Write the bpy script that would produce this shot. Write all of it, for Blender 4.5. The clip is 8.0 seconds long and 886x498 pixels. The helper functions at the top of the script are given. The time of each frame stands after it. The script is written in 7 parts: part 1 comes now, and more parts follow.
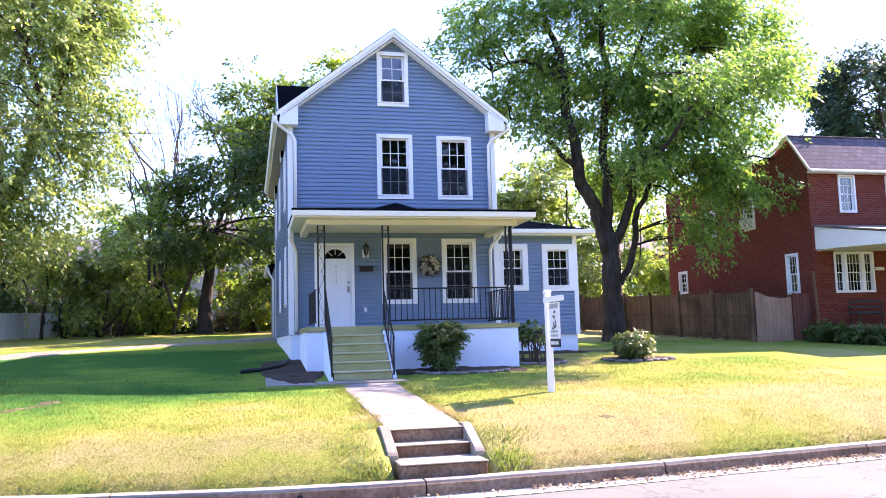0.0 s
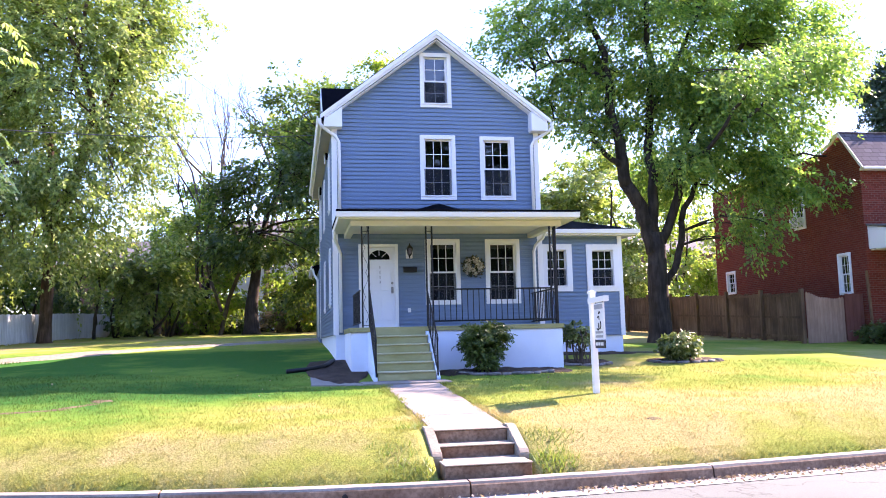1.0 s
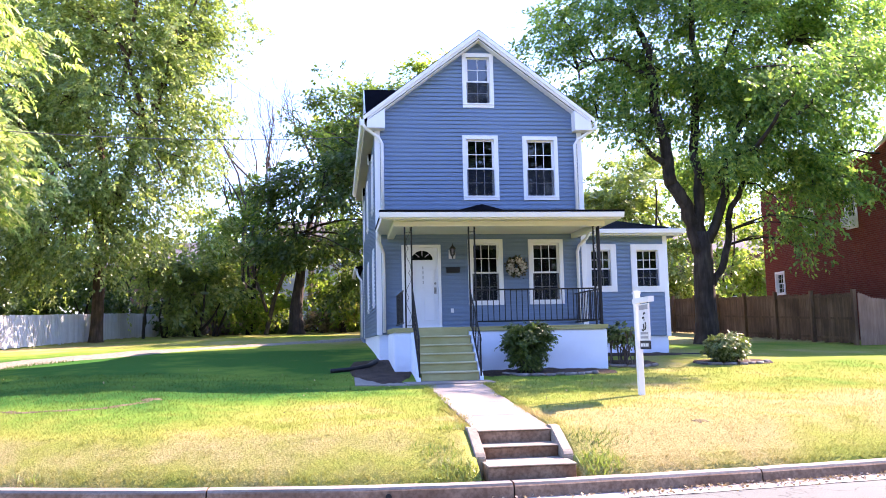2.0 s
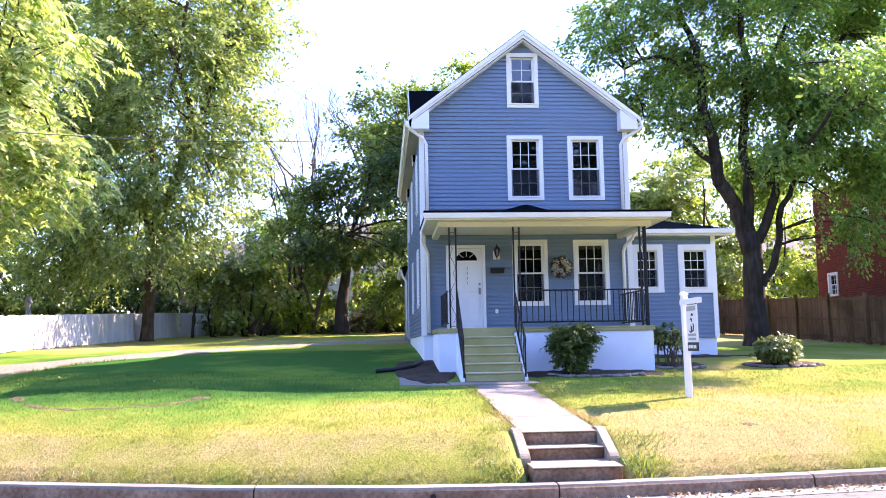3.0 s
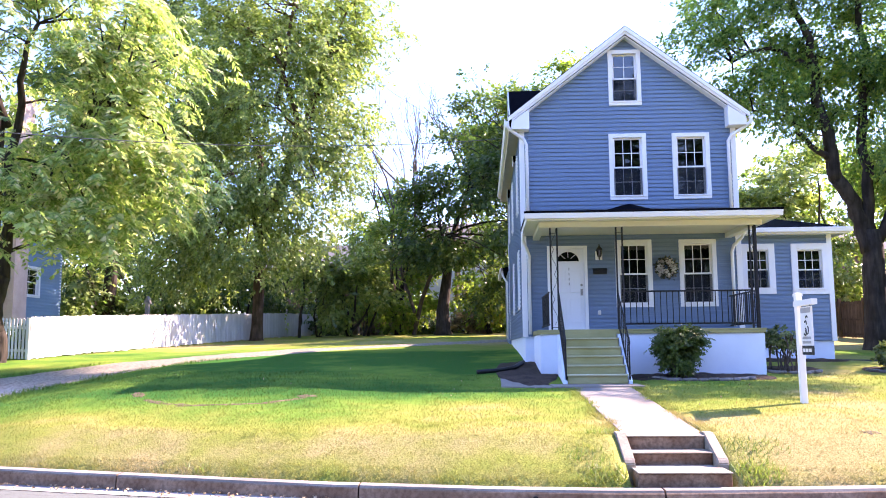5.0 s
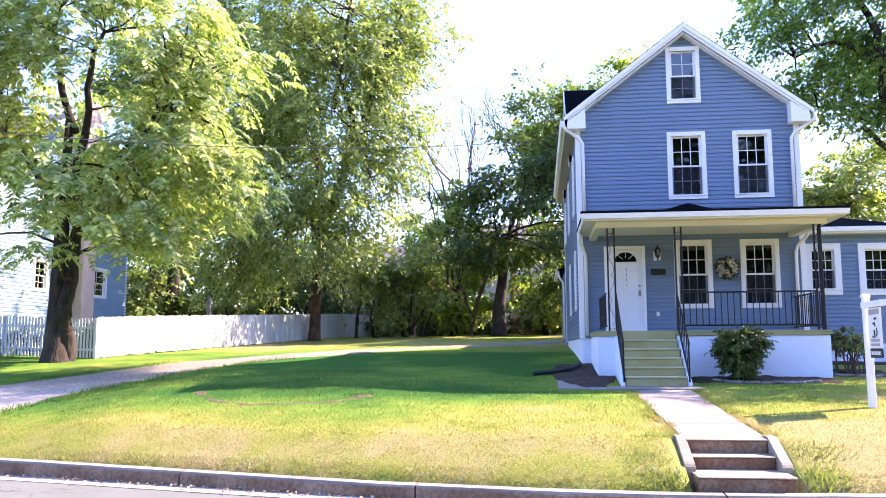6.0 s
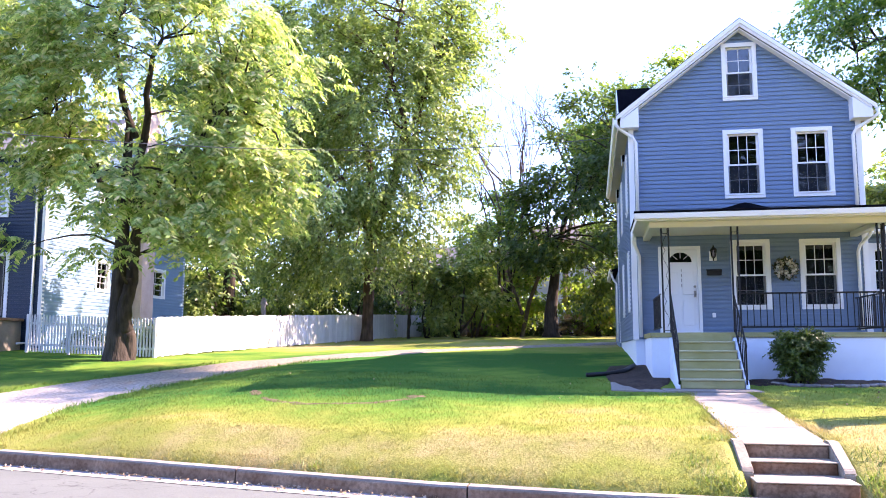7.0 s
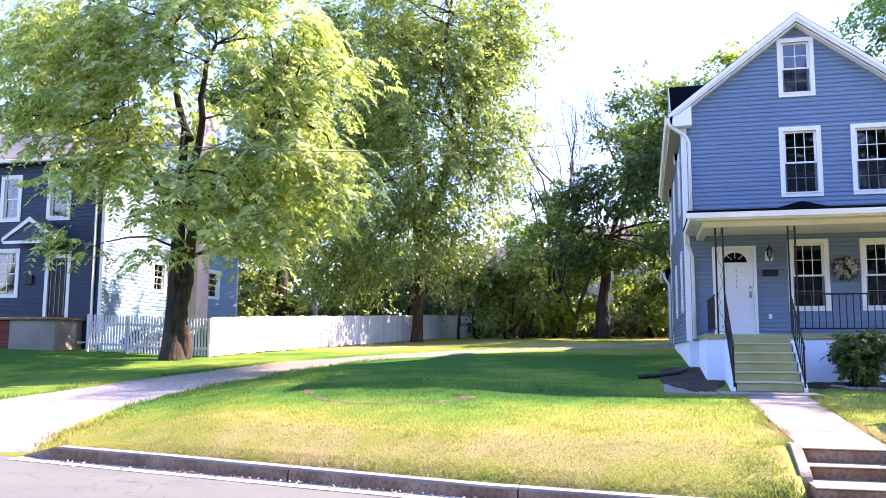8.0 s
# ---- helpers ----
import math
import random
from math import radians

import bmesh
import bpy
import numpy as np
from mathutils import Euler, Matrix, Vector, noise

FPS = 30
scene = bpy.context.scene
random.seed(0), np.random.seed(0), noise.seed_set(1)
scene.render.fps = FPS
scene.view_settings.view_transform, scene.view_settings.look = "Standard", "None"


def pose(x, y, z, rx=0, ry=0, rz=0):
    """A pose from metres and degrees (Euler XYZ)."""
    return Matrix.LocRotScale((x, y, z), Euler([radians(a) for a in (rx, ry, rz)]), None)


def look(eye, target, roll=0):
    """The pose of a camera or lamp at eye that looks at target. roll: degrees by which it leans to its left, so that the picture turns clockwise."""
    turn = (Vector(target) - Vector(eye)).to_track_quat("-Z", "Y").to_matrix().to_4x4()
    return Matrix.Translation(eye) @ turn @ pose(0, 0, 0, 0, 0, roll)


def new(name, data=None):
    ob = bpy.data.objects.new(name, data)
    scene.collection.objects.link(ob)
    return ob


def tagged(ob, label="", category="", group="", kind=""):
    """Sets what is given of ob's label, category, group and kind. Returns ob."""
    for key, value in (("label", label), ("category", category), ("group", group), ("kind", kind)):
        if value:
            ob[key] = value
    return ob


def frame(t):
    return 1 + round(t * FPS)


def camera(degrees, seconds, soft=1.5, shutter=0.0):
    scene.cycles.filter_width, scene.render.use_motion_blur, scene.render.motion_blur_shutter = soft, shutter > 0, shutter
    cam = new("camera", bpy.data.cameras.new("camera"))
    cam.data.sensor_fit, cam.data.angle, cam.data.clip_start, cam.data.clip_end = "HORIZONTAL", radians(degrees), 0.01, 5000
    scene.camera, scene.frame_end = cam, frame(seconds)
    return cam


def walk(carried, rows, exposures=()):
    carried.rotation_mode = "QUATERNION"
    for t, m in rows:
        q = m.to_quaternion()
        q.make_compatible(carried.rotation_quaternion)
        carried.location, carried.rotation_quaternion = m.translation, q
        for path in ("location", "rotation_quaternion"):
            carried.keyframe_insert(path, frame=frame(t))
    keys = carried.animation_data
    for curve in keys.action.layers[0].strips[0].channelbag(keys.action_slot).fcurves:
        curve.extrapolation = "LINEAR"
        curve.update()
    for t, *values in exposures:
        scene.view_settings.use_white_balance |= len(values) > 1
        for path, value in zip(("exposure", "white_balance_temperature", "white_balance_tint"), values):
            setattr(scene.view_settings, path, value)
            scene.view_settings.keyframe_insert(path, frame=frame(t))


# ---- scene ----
# ---------------------------------------------------------------- camera
cam = camera(55.96, 8.0, soft=0.95)
PATH = [
    (0.0, pose(0, 0, 1.6, 96.252, 1.581, -13.102)),
    (0.5, pose(0, 0, 1.6, 96.308, 1.551, -11.622)),
    (1.0, pose(0, 0, 1.6, 96.376, 1.452, -10.115)),
    (1.5, pose(0, 0, 1.6, 96.424, 1.366, -8.659)),
    (3.0, pose(0, 0, 1.6, 96.570, 0.969, -4.141)),
    (3.5, pose(0, 0, 1.6, 96.606, 0.824, -2.615)),
    (4.0, pose(0, 0, 1.6, 96.657, 0.783, -0.958)),
    (4.5, pose(0, 0, 1.6, 96.692, 0.649, 0.853)),
    (6.0, pose(0, 0, 1.6, 96.819, 0.252, 6.575)),
    (6.5, pose(0, 0, 1.6, 96.854, 0.118, 8.354)),
    (7.0, pose(0, 0, 1.6, 96.877, -0.021, 10.105)),
    (7.5, pose(0, 0, 1.6, 96.890, -0.150, 11.836)),
    (8.0, pose(0, 0, 1.6, 96.916, -0.267, 13.516)),
]
walk(cam, PATH, exposures=[(0.0, 2.21, 6240, 45), (8.0, 2.21, 6240, 45)])

# ---------------------------------------------------------------- sky and sun
SUN_WAY = Vector((0.709, 0.371, 0.599))          # towards the sun
world = bpy.data.worlds.new("sky")
scene.world = world
world.use_nodes = True
wn = world.node_tree
sky = wn.nodes.new("ShaderNodeTexSky")
sky.sky_type = 'NISHITA'
sky.sun_disc = False
sky.sun_elevation = math.asin(0.599)
sky.sun_rotation = math.atan2(0.709, 0.371)
sky.air_density, sky.dust_density, sky.ozone_density = 1.4, 0.25, 7.5
wn.nodes["Background"].inputs["Strength"].default_value = 0.145
wn.links.new(sky.outputs[0], wn.nodes["Background"].inputs["Color"])
sun = new("sun", bpy.data.lights.new("sun", 'SUN'))
sun.data.energy, sun.data.angle, sun.data.color = 5.3, radians(0.55), (1.0, 0.88, 0.645)
sun.matrix_world = look(SUN_WAY * 60, (0, 0, 0))


# ---------------------------------------------------------------- materials
def mat(name, build):
    m = bpy.data.materials.new(name)
    m.use_nodes = True
    nt = m.node_tree
    for n in list(nt.nodes):
        nt.nodes.remove(n)
    out = nt.nodes.new("ShaderNodeOutputMaterial")
    nt.links.new(build(nt), out.inputs["Surface"])
    return m


def node(nt, kind, links=(), **values):
    n = nt.nodes.new(kind)
    for k, v in values.items():
        if k in n.inputs:
            n.inputs[k].default_value = v
    for k, src in links:
        nt.links.new(src, n.inputs[k])
    return n


def position(nt, scale=(1, 1, 1)):
    g = nt.nodes.new("ShaderNodeNewGeometry")
    m = nt.nodes.new("ShaderNodeMapping")
    m.inputs["Scale"].default_value = scale
    nt.links.new(g.outputs["Position"], m.inputs["Vector"])
    return m.outputs[0]


def noise_of(nt, scale, detail=4.0, stretch=(1, 1, 1), rough=0.55):
    n = node(nt, "ShaderNodeTexNoise", [("Vector", position(nt, stretch))], Scale=scale, Detail=detail, Roughness=rough)
    return n.outputs["Fac"]


def ramp(nt, fac, stops):
    r = nt.nodes.new("ShaderNodeValToRGB")
    e = r.color_ramp.elements
    while len(e) < len(stops):
        e.new(0.5)
    for el, (p, c) in zip(e, stops):
        el.position, el.color = p, (*c, 1) if len(c) == 3 else c
    nt.links.new(fac, r.inputs["Fac"])
    return r.outputs["Color"]


def mixc(nt, fac, a, b, mode='MIX'):
    m = nt.nodes.new("ShaderNodeMix")
    m.data_type, m.blend_type = 'RGBA', mode
    for sock, v in ((0, fac), (6, a), (7, b)):
        if isinstance(v, (int, float)):
            m.inputs[sock].default_value = v
        elif isinstance(v, tuple):
            m.inputs[sock].default_value = (*v, 1)
        else:
            nt.links.new(v, m.inputs[sock])
    return m.outputs[2]


def bump(nt, height, strength, distance):
    b = node(nt, "ShaderNodeBump", [("Height", height)], Strength=strength, Distance=distance)
    return b.outputs[0]


def principled(nt, color, rough, normal=None, metal=0.0, spec=0.5):
    p = nt.nodes.new("ShaderNodeBsdfPrincipled")
    for key, v in (("Base Color", color), ("Roughness", rough)):
        if isinstance(v, tuple):
            p.inputs[key].default_value = (*v, 1)
        elif isinstance(v, (int, float)):
            p.inputs[key].default_value = v
        else:
            nt.links.new(v, p.inputs[key])
    p.inputs["Metallic"].default_value = metal
    p.inputs["Specular IOR Level"].default_value = spec
    if normal is not None:
        nt.links.new(normal, p.inputs["Normal"])
    return p.outputs[0]


def worn(name, c1, c2, rough=0.6, big=0.6, fine=30.0, relief=0.25, depth=0.004, stretch=(1, 1, 1), speck=0.12, spec=0.4, vary=0.0):
    """A surface of two tones in large patches, with fine grain and relief."""
    def build(nt):
        a = ramp(nt, noise_of(nt, big, 5), [(0.3, c1), (0.7, c2)])
        g = noise_of(nt, fine, 3, stretch)
        dark = tuple(c * (1 - 3 * speck) for c in c1)
        a = mixc(nt, ramp(nt, g, [(0.35, (speck * 3,) * 3), (0.6, (0, 0, 0))]), a, dark)
        if vary:
            o = nt.nodes.new("ShaderNodeObjectInfo")
            a = mixc(nt, vary, a, ramp(nt, o.outputs["Random"], [(0.0, (0.25, 0.25, 0.25)), (1.0, (1, 1, 1))]), 'MULTIPLY')
        return principled(nt, a, rough, bump(nt, g, relief, depth), 0, spec)
    return mat(name, build)


def leafy(name, tones, through_light=0.45, rough=0.5):
    """Leaves: each its own tone, light shining through."""
    def build(nt):
        g = nt.nodes.new("ShaderNodeNewGeometry")
        n = len(tones)
        col = ramp(nt, g.outputs["Random Per Island"], [(i / max(1, n - 1), c) for i, c in enumerate(tones)])
        col = mixc(nt, ramp(nt, noise_of(nt, 0.45, 3), [(0.35, (0, 0, 0)), (0.65, (0.35, 0.35, 0.35))]), col, tones[n // 2])
        col = mixc(nt, 1.0, col, ramp(nt, noise_of(nt, 1.1, 3), [(0.32, (0.62, 0.66, 0.72)), (0.68, (1.25, 1.22, 1.1))]), 'MULTIPLY')
        p = principled(nt, col, rough, None, 0, 0.5)
        bright = mixc(nt, 1.0, col, (1.15, 1.25, 0.6), 'MULTIPLY')
        t = node(nt, "ShaderNodeBsdfTranslucent", [("Color", bright)])
        mx = nt.nodes.new("ShaderNodeMixShader")
        mx.inputs[0].default_value = through_light
        nt.links.new(p, mx.inputs[1])
        nt.links.new(t.outputs[0], mx.inputs[2])
        return mx.outputs[0]
    return mat(name, build)


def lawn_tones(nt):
    """Green to straw: driest in a band behind the kerb, on the sunny side and beside the drive; the left is greener,
    with shade put into its colour.
    """
    def math_node(op, x, y):
        m = nt.nodes.new("ShaderNodeMath")
        m.operation = op
        for k, v in enumerate((x, y)):
            if isinstance(v, (int, float)):
                m.inputs[k].default_value = v
            else:
                nt.links.new(v, m.inputs[k])
        return m.outputs[0]

    def span(value, a, b, c, d):
        return node(nt, "ShaderNodeMapRange", [("Value", value)], **{"From Min": a, "From Max": b, "To Min": c, "To Max": d}).outputs[0]

    pos = nt.nodes.new("ShaderNodeNewGeometry")
    sep = nt.nodes.new("ShaderNodeSeparateXYZ")
    nt.links.new(pos.outputs["Position"], sep.inputs[0])
    x, y = sep.outputs["X"], sep.outputs["Y"]
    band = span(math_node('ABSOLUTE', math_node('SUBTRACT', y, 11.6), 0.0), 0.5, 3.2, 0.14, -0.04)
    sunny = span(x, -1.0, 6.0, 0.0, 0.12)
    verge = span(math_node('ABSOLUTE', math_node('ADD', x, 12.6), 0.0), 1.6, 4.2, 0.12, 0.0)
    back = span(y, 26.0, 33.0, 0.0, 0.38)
    # lush grass, coloured darker where the house's shade falls
    lush_shade = math_node('MULTIPLY', span(y, 13.0, 15.5, 0.0, -0.26), span(x, -0.5, 3.0, 1.0, 0.15))
    total = math_node('ADD', math_node('ADD', math_node('ADD', math_node('ADD', band, sunny), verge), back), lush_shade)
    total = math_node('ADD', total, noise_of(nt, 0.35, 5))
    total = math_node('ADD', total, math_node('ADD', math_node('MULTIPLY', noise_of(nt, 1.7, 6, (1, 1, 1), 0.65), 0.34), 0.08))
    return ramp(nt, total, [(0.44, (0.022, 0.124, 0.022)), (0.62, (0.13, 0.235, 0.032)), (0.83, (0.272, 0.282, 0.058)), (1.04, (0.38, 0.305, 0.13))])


def lawn_build(nt):
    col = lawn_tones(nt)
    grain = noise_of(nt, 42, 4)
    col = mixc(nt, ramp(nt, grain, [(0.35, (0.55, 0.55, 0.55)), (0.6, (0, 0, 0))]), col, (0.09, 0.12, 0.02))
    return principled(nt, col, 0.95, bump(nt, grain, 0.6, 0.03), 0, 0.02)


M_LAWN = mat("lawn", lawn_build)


def blade_build(nt):
    g = nt.nodes.new("ShaderNodeNewGeometry")
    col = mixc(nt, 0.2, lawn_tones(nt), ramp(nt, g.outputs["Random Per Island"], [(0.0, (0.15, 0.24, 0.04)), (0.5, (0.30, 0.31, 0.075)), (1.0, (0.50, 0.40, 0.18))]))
    p = principled(nt, col, 0.8, None, 0, 0.05)
    t = node(nt, "ShaderNodeBsdfTranslucent", [("Color", col)])
    mx = nt.nodes.new("ShaderNodeMixShader")
    mx.inputs[0].default_value = 0.35
    nt.links.new(p, mx.inputs[1])
    nt.links.new(t.outputs[0], mx.inputs[2])
    return mx.outputs[0]


M_BLADE = mat("grass_blades", blade_build)
M_WEED = leafy("weed_blades", [(0.13, 0.20, 0.04), (0.20, 0.26, 0.06), (0.32, 0.34, 0.11)], 0.4)


def asphalt_build(nt):
    """Pale worn asphalt: stone grain, large worn patches, fine dark cracks."""
    grain = noise_of(nt, 70, 4)
    patch = noise_of(nt, 0.5, 5)
    col = ramp(nt, patch, [(0.3, (0.120, 0.131, 0.110)), (0.7, (0.160, 0.172, 0.146))])
    col = mixc(nt, ramp(nt, grain, [(0.32, (0.5, 0.5, 0.5)), (0.6, (0, 0, 0))]), col, (0.08, 0.08, 0.078))
    bend = nt.nodes.new("ShaderNodeVectorMath")
    warp = node(nt, "ShaderNodeTexNoise", [("Vector", position(nt))], Scale=1.3, Detail=4.0)
    bend.operation = 'ADD'
    nt.links.new(position(nt, (0.42, 0.7, 0.0)), bend.inputs[0])
    nt.links.new(warp.outputs["Color"], bend.inputs[1])
    cell = node(nt, "ShaderNodeTexVoronoi", [("Vector", bend.outputs[0])], Scale=0.9)
    cell.feature = 'DISTANCE_TO_EDGE'
    crack = ramp(nt, cell.outputs["Distance"], [(0.0, (0.75, 0.75, 0.75)), (0.009, (0, 0, 0))])
    col = mixc(nt, crack, col, (0.05, 0.048, 0.045))
    return principled(nt, col, 0.92, bump(nt, grain, 0.6, 0.006), 0, 0.15)


M_ASPHALT = mat("asphalt", asphalt_build)
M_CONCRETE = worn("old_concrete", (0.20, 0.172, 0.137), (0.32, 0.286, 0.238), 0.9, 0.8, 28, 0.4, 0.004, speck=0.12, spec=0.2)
M_STAINED = worn("stained_concrete", (0.17, 0.088, 0.046), (0.36, 0.24, 0.15), 0.95, 2.6, 22, 0.6, 0.006, speck=0.18, spec=0.2)
M_CHEEK = worn("pale_weathered_concrete", (0.27, 0.225, 0.16), (0.41, 0.35, 0.26), 0.95, 1.6, 24, 0.5, 0.004, speck=0.14, spec=0.2)
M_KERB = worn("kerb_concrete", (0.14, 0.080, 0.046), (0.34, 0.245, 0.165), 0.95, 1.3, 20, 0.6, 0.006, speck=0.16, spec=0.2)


def drive_build(nt):
    """A pale concrete apron by the street, worn away to brown dirt further back."""
    g = nt.nodes.new("ShaderNodeNewGeometry")
    sep = nt.nodes.new("ShaderNodeSeparateXYZ")
    nt.links.new(g.outputs["Position"], sep.inputs[0])
    far = node(nt, "ShaderNodeMapRange", [("Value", sep.outputs["Y"])], **{"From Min": 15.5, "From Max": 22.0, "To Min": -0.25, "To Max": 0.45}).outputs[0]
    add = nt.nodes.new("ShaderNodeMath")
    nt.links.new(far, add.inputs[0])
    nt.links.new(noise_of(nt, 0.9, 6, (1, 0.5, 1), 0.65), add.inputs[1])
    grain = noise_of(nt, 14, 5)
    pale = ramp(nt, grain, [(0.35, (0.24, 0.21, 0.175)), (0.65, (0.40, 0.365, 0.315))])
    dirt = ramp(nt, grain, [(0.35, (0.155, 0.125, 0.09)), (0.65, (0.32, 0.275, 0.215))])
    col = mixc(nt, ramp(nt, add.outputs[0], [(0.5, (0, 0, 0)), (0.72, (1, 1, 1))]), pale, dirt)
    return principled(nt, col, 0.95, bump(nt, grain, 0.8, 0.02), 0, 0.15)


M_GRAVEL = mat("worn_drive", drive_build)
M_SOIL = worn("dark_mulch", (0.05, 0.035, 0.025), (0.10, 0.07, 0.05), 0.95, 2.5, 18, 0.9, 0.03, speck=0.15, spec=0.1)
M_DIRT = worn("bare_dirt", (0.10, 0.078, 0.046), (0.20, 0.155, 0.09), 0.95, 2.5, 18, 0.9, 0.03, speck=0.15, spec=0.1)
M_GUTTER = worn("gutter_concrete", (0.29, 0.27, 0.24), (0.38, 0.36, 0.33), 0.9, 1.8, 24, 0.5, 0.004, speck=0.15, spec=0.2)
M_SIDING = worn("blue_grey_vinyl", (0.140, 0.211, 0.312), (0.155, 0.228, 0.332), 0.45, 0.5, 40, 0.08, 0.001, (1, 1, 12), 0.03, 0.4)
M_TRIM = worn("white_trim", (0.78, 0.78, 0.77), (0.82, 0.82, 0.81), 0.4, 1.2, 25, 0.05, 0.001, speck=0.015)
M_CREAM = worn("cream_trim", (0.72, 0.68, 0.56), (0.77, 0.73, 0.62), 0.5, 1.2, 25, 0.05, 0.001, speck=0.015)
M_TAN = worn("tan_eave_paint", (0.40, 0.335, 0.24), (0.48, 0.41, 0.30), 0.6, 1.2, 25, 0.08, 0.001, speck=0.04)
M_MASONRY = worn("white_painted_masonry", (0.67, 0.74, 0.83), (0.73, 0.80, 0.87), 0.7, 1.4, 12, 0.35, 0.006, speck=0.03, spec=0.3)
M_SHINGLE = worn("black_shingle", (0.0018, 0.0022, 0.004), (0.0035, 0.0042, 0.007), 0.9, 1.5, 26, 0.6, 0.006, speck=0.12, spec=0.03)
M_IRON = worn("black_iron", (0.005, 0.005, 0.006), (0.010, 0.009, 0.009), 0.55, 3, 40, 0.2, 0.001, speck=0.05)
M_LUMBER = worn("treated_lumber", (0.33, 0.31, 0.115), (0.44, 0.41, 0.19), 0.75, 1.6, 30, 0.3, 0.002, (0.15, 1, 1), 0.08, vary=0.25)
# treads paler than the risers: the sky's light on top is in the colour
M_TREAD = worn("weathered_tread", (0.44, 0.42, 0.22), (0.56, 0.53, 0.33), 0.8, 1.6, 30, 0.3, 0.002, (0.15, 1, 1), 0.08, vary=0.2)
M_DOOR = worn("white_door_paint", (0.76, 0.78, 0.80), (0.80, 0.81, 0.83), 0.35, 1.2, 20, 0.04, 0.001, speck=0.012)
M_SILVER = worn("sign_grey", (0.30, 0.30, 0.31), (0.37, 0.37, 0.38), 0.5, 3, 30, 0.03, 0.001, speck=0.02)
M_STEEL = mat("brushed_nickel", lambda nt: principled(nt, ramp(nt, noise_of(nt, 60), [(0.3, (0.30, 0.29, 0.28)), (0.7, (0.42, 0.41, 0.40))]), 0.3, None, 0.9))
# near-black colour for the shade in rooms, behind the fanlight and in the drain
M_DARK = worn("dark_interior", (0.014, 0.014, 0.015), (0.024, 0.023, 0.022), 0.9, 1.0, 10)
M_BARK = worn("bark", (0.036, 0.029, 0.024), (0.082, 0.065, 0.052), 0.95, 2.0, 9, 1.0, 0.05, (1, 1, 0.18), 0.2, spec=0.15)
M_ELMBARK = worn("brown_bark", (0.085, 0.052, 0.036), (0.17, 0.11, 0.078), 0.95, 2.0, 9, 1.0, 0.05, (1, 1, 0.18), 0.2, spec=0.15)
M_BARE = worn("bare_bark", (0.10, 0.075, 0.06), (0.18, 0.14, 0.115), 0.95, 2.0, 9, 0.8, 0.03, (1, 1, 0.2), 0.15, spec=0.15)
M_FENCE = worn("white_fence_paint", (0.56, 0.56, 0.56), (0.72, 0.72, 0.72), 0.6, 0.9, 14, 0.3, 0.003, (1, 1, 0.2), 0.08, vary=0.25)
M_BROWN = worn("weathered_board", (0.115, 0.066, 0.036), (0.26, 0.16, 0.088), 0.9, 0.9, 14, 0.5, 0.005, (1, 1, 0.12), 0.15, spec=0.15, vary=0.45)
M_STOCKADE = worn("grey_stockade_board", (0.32, 0.19, 0.12), (0.47, 0.30, 0.20), 0.9, 0.9, 14, 0.5, 0.005, (1, 1, 0.12), 0.12, spec=0.15, vary=0.3)
M_ROCK = worn("edging_stone", (0.17, 0.155, 0.14), (0.33, 0.30, 0.27), 0.95, 3, 16, 0.8, 0.02, speck=0.15, vary=0.5)
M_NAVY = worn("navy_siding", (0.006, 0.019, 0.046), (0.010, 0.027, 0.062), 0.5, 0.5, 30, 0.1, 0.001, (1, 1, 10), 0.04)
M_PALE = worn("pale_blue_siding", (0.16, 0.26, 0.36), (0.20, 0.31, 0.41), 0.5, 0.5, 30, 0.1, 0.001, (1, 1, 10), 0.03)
M_GREYROOF = worn("grey_shingle", (0.10, 0.095, 0.09), (0.16, 0.15, 0.14), 0.9, 1.5, 20, 0.6, 0.01, speck=0.12)
M_CHIMNEY = worn("pale_brick_stack", (0.55, 0.38, 0.31), (0.66, 0.50, 0.42), 0.9, 2, 20, 0.4, 0.006, speck=0.08)


def glass_build(nt):
    fres = node(nt, "ShaderNodeFresnel", IOR=2.1)
    tr = nt.nodes.new("ShaderNodeBsdfTransparent")
    tr.inputs["Color"].default_value = (0.32, 0.34, 0.36, 1)
    gl = node(nt, "ShaderNodeBsdfGlossy", Roughness=0.03)
    mx = nt.nodes.new("ShaderNodeMixShader")
    nt.links.new(fres.outputs[0], mx.inputs[0])
    nt.links.new(tr.outputs[0], mx.inputs[1])
    nt.links.new(gl.outputs[0], mx.inputs[2])
    return mx.outputs[0]


M_GLASS = mat("window_glass", glass_build)


def screen_build(nt):
    mx = nt.nodes.new("ShaderNodeMixShader")
    mx.inputs[0].default_value = 0.36
    nt.links.new(nt.nodes.new("ShaderNodeBsdfTransparent").outputs[0], mx.inputs[1])
    nt.links.new(node(nt, "ShaderNodeBsdfDiffuse", [("Color", ramp(nt, noise_of(nt, 3.0), [(0.3, (0.030, 0.034, 0.038)), (0.7, (0.046, 0.050, 0.055))]))]).outputs[0], mx.inputs[2])
    return mx.outputs[0]


M_SCREEN = mat("insect_mesh", screen_build)


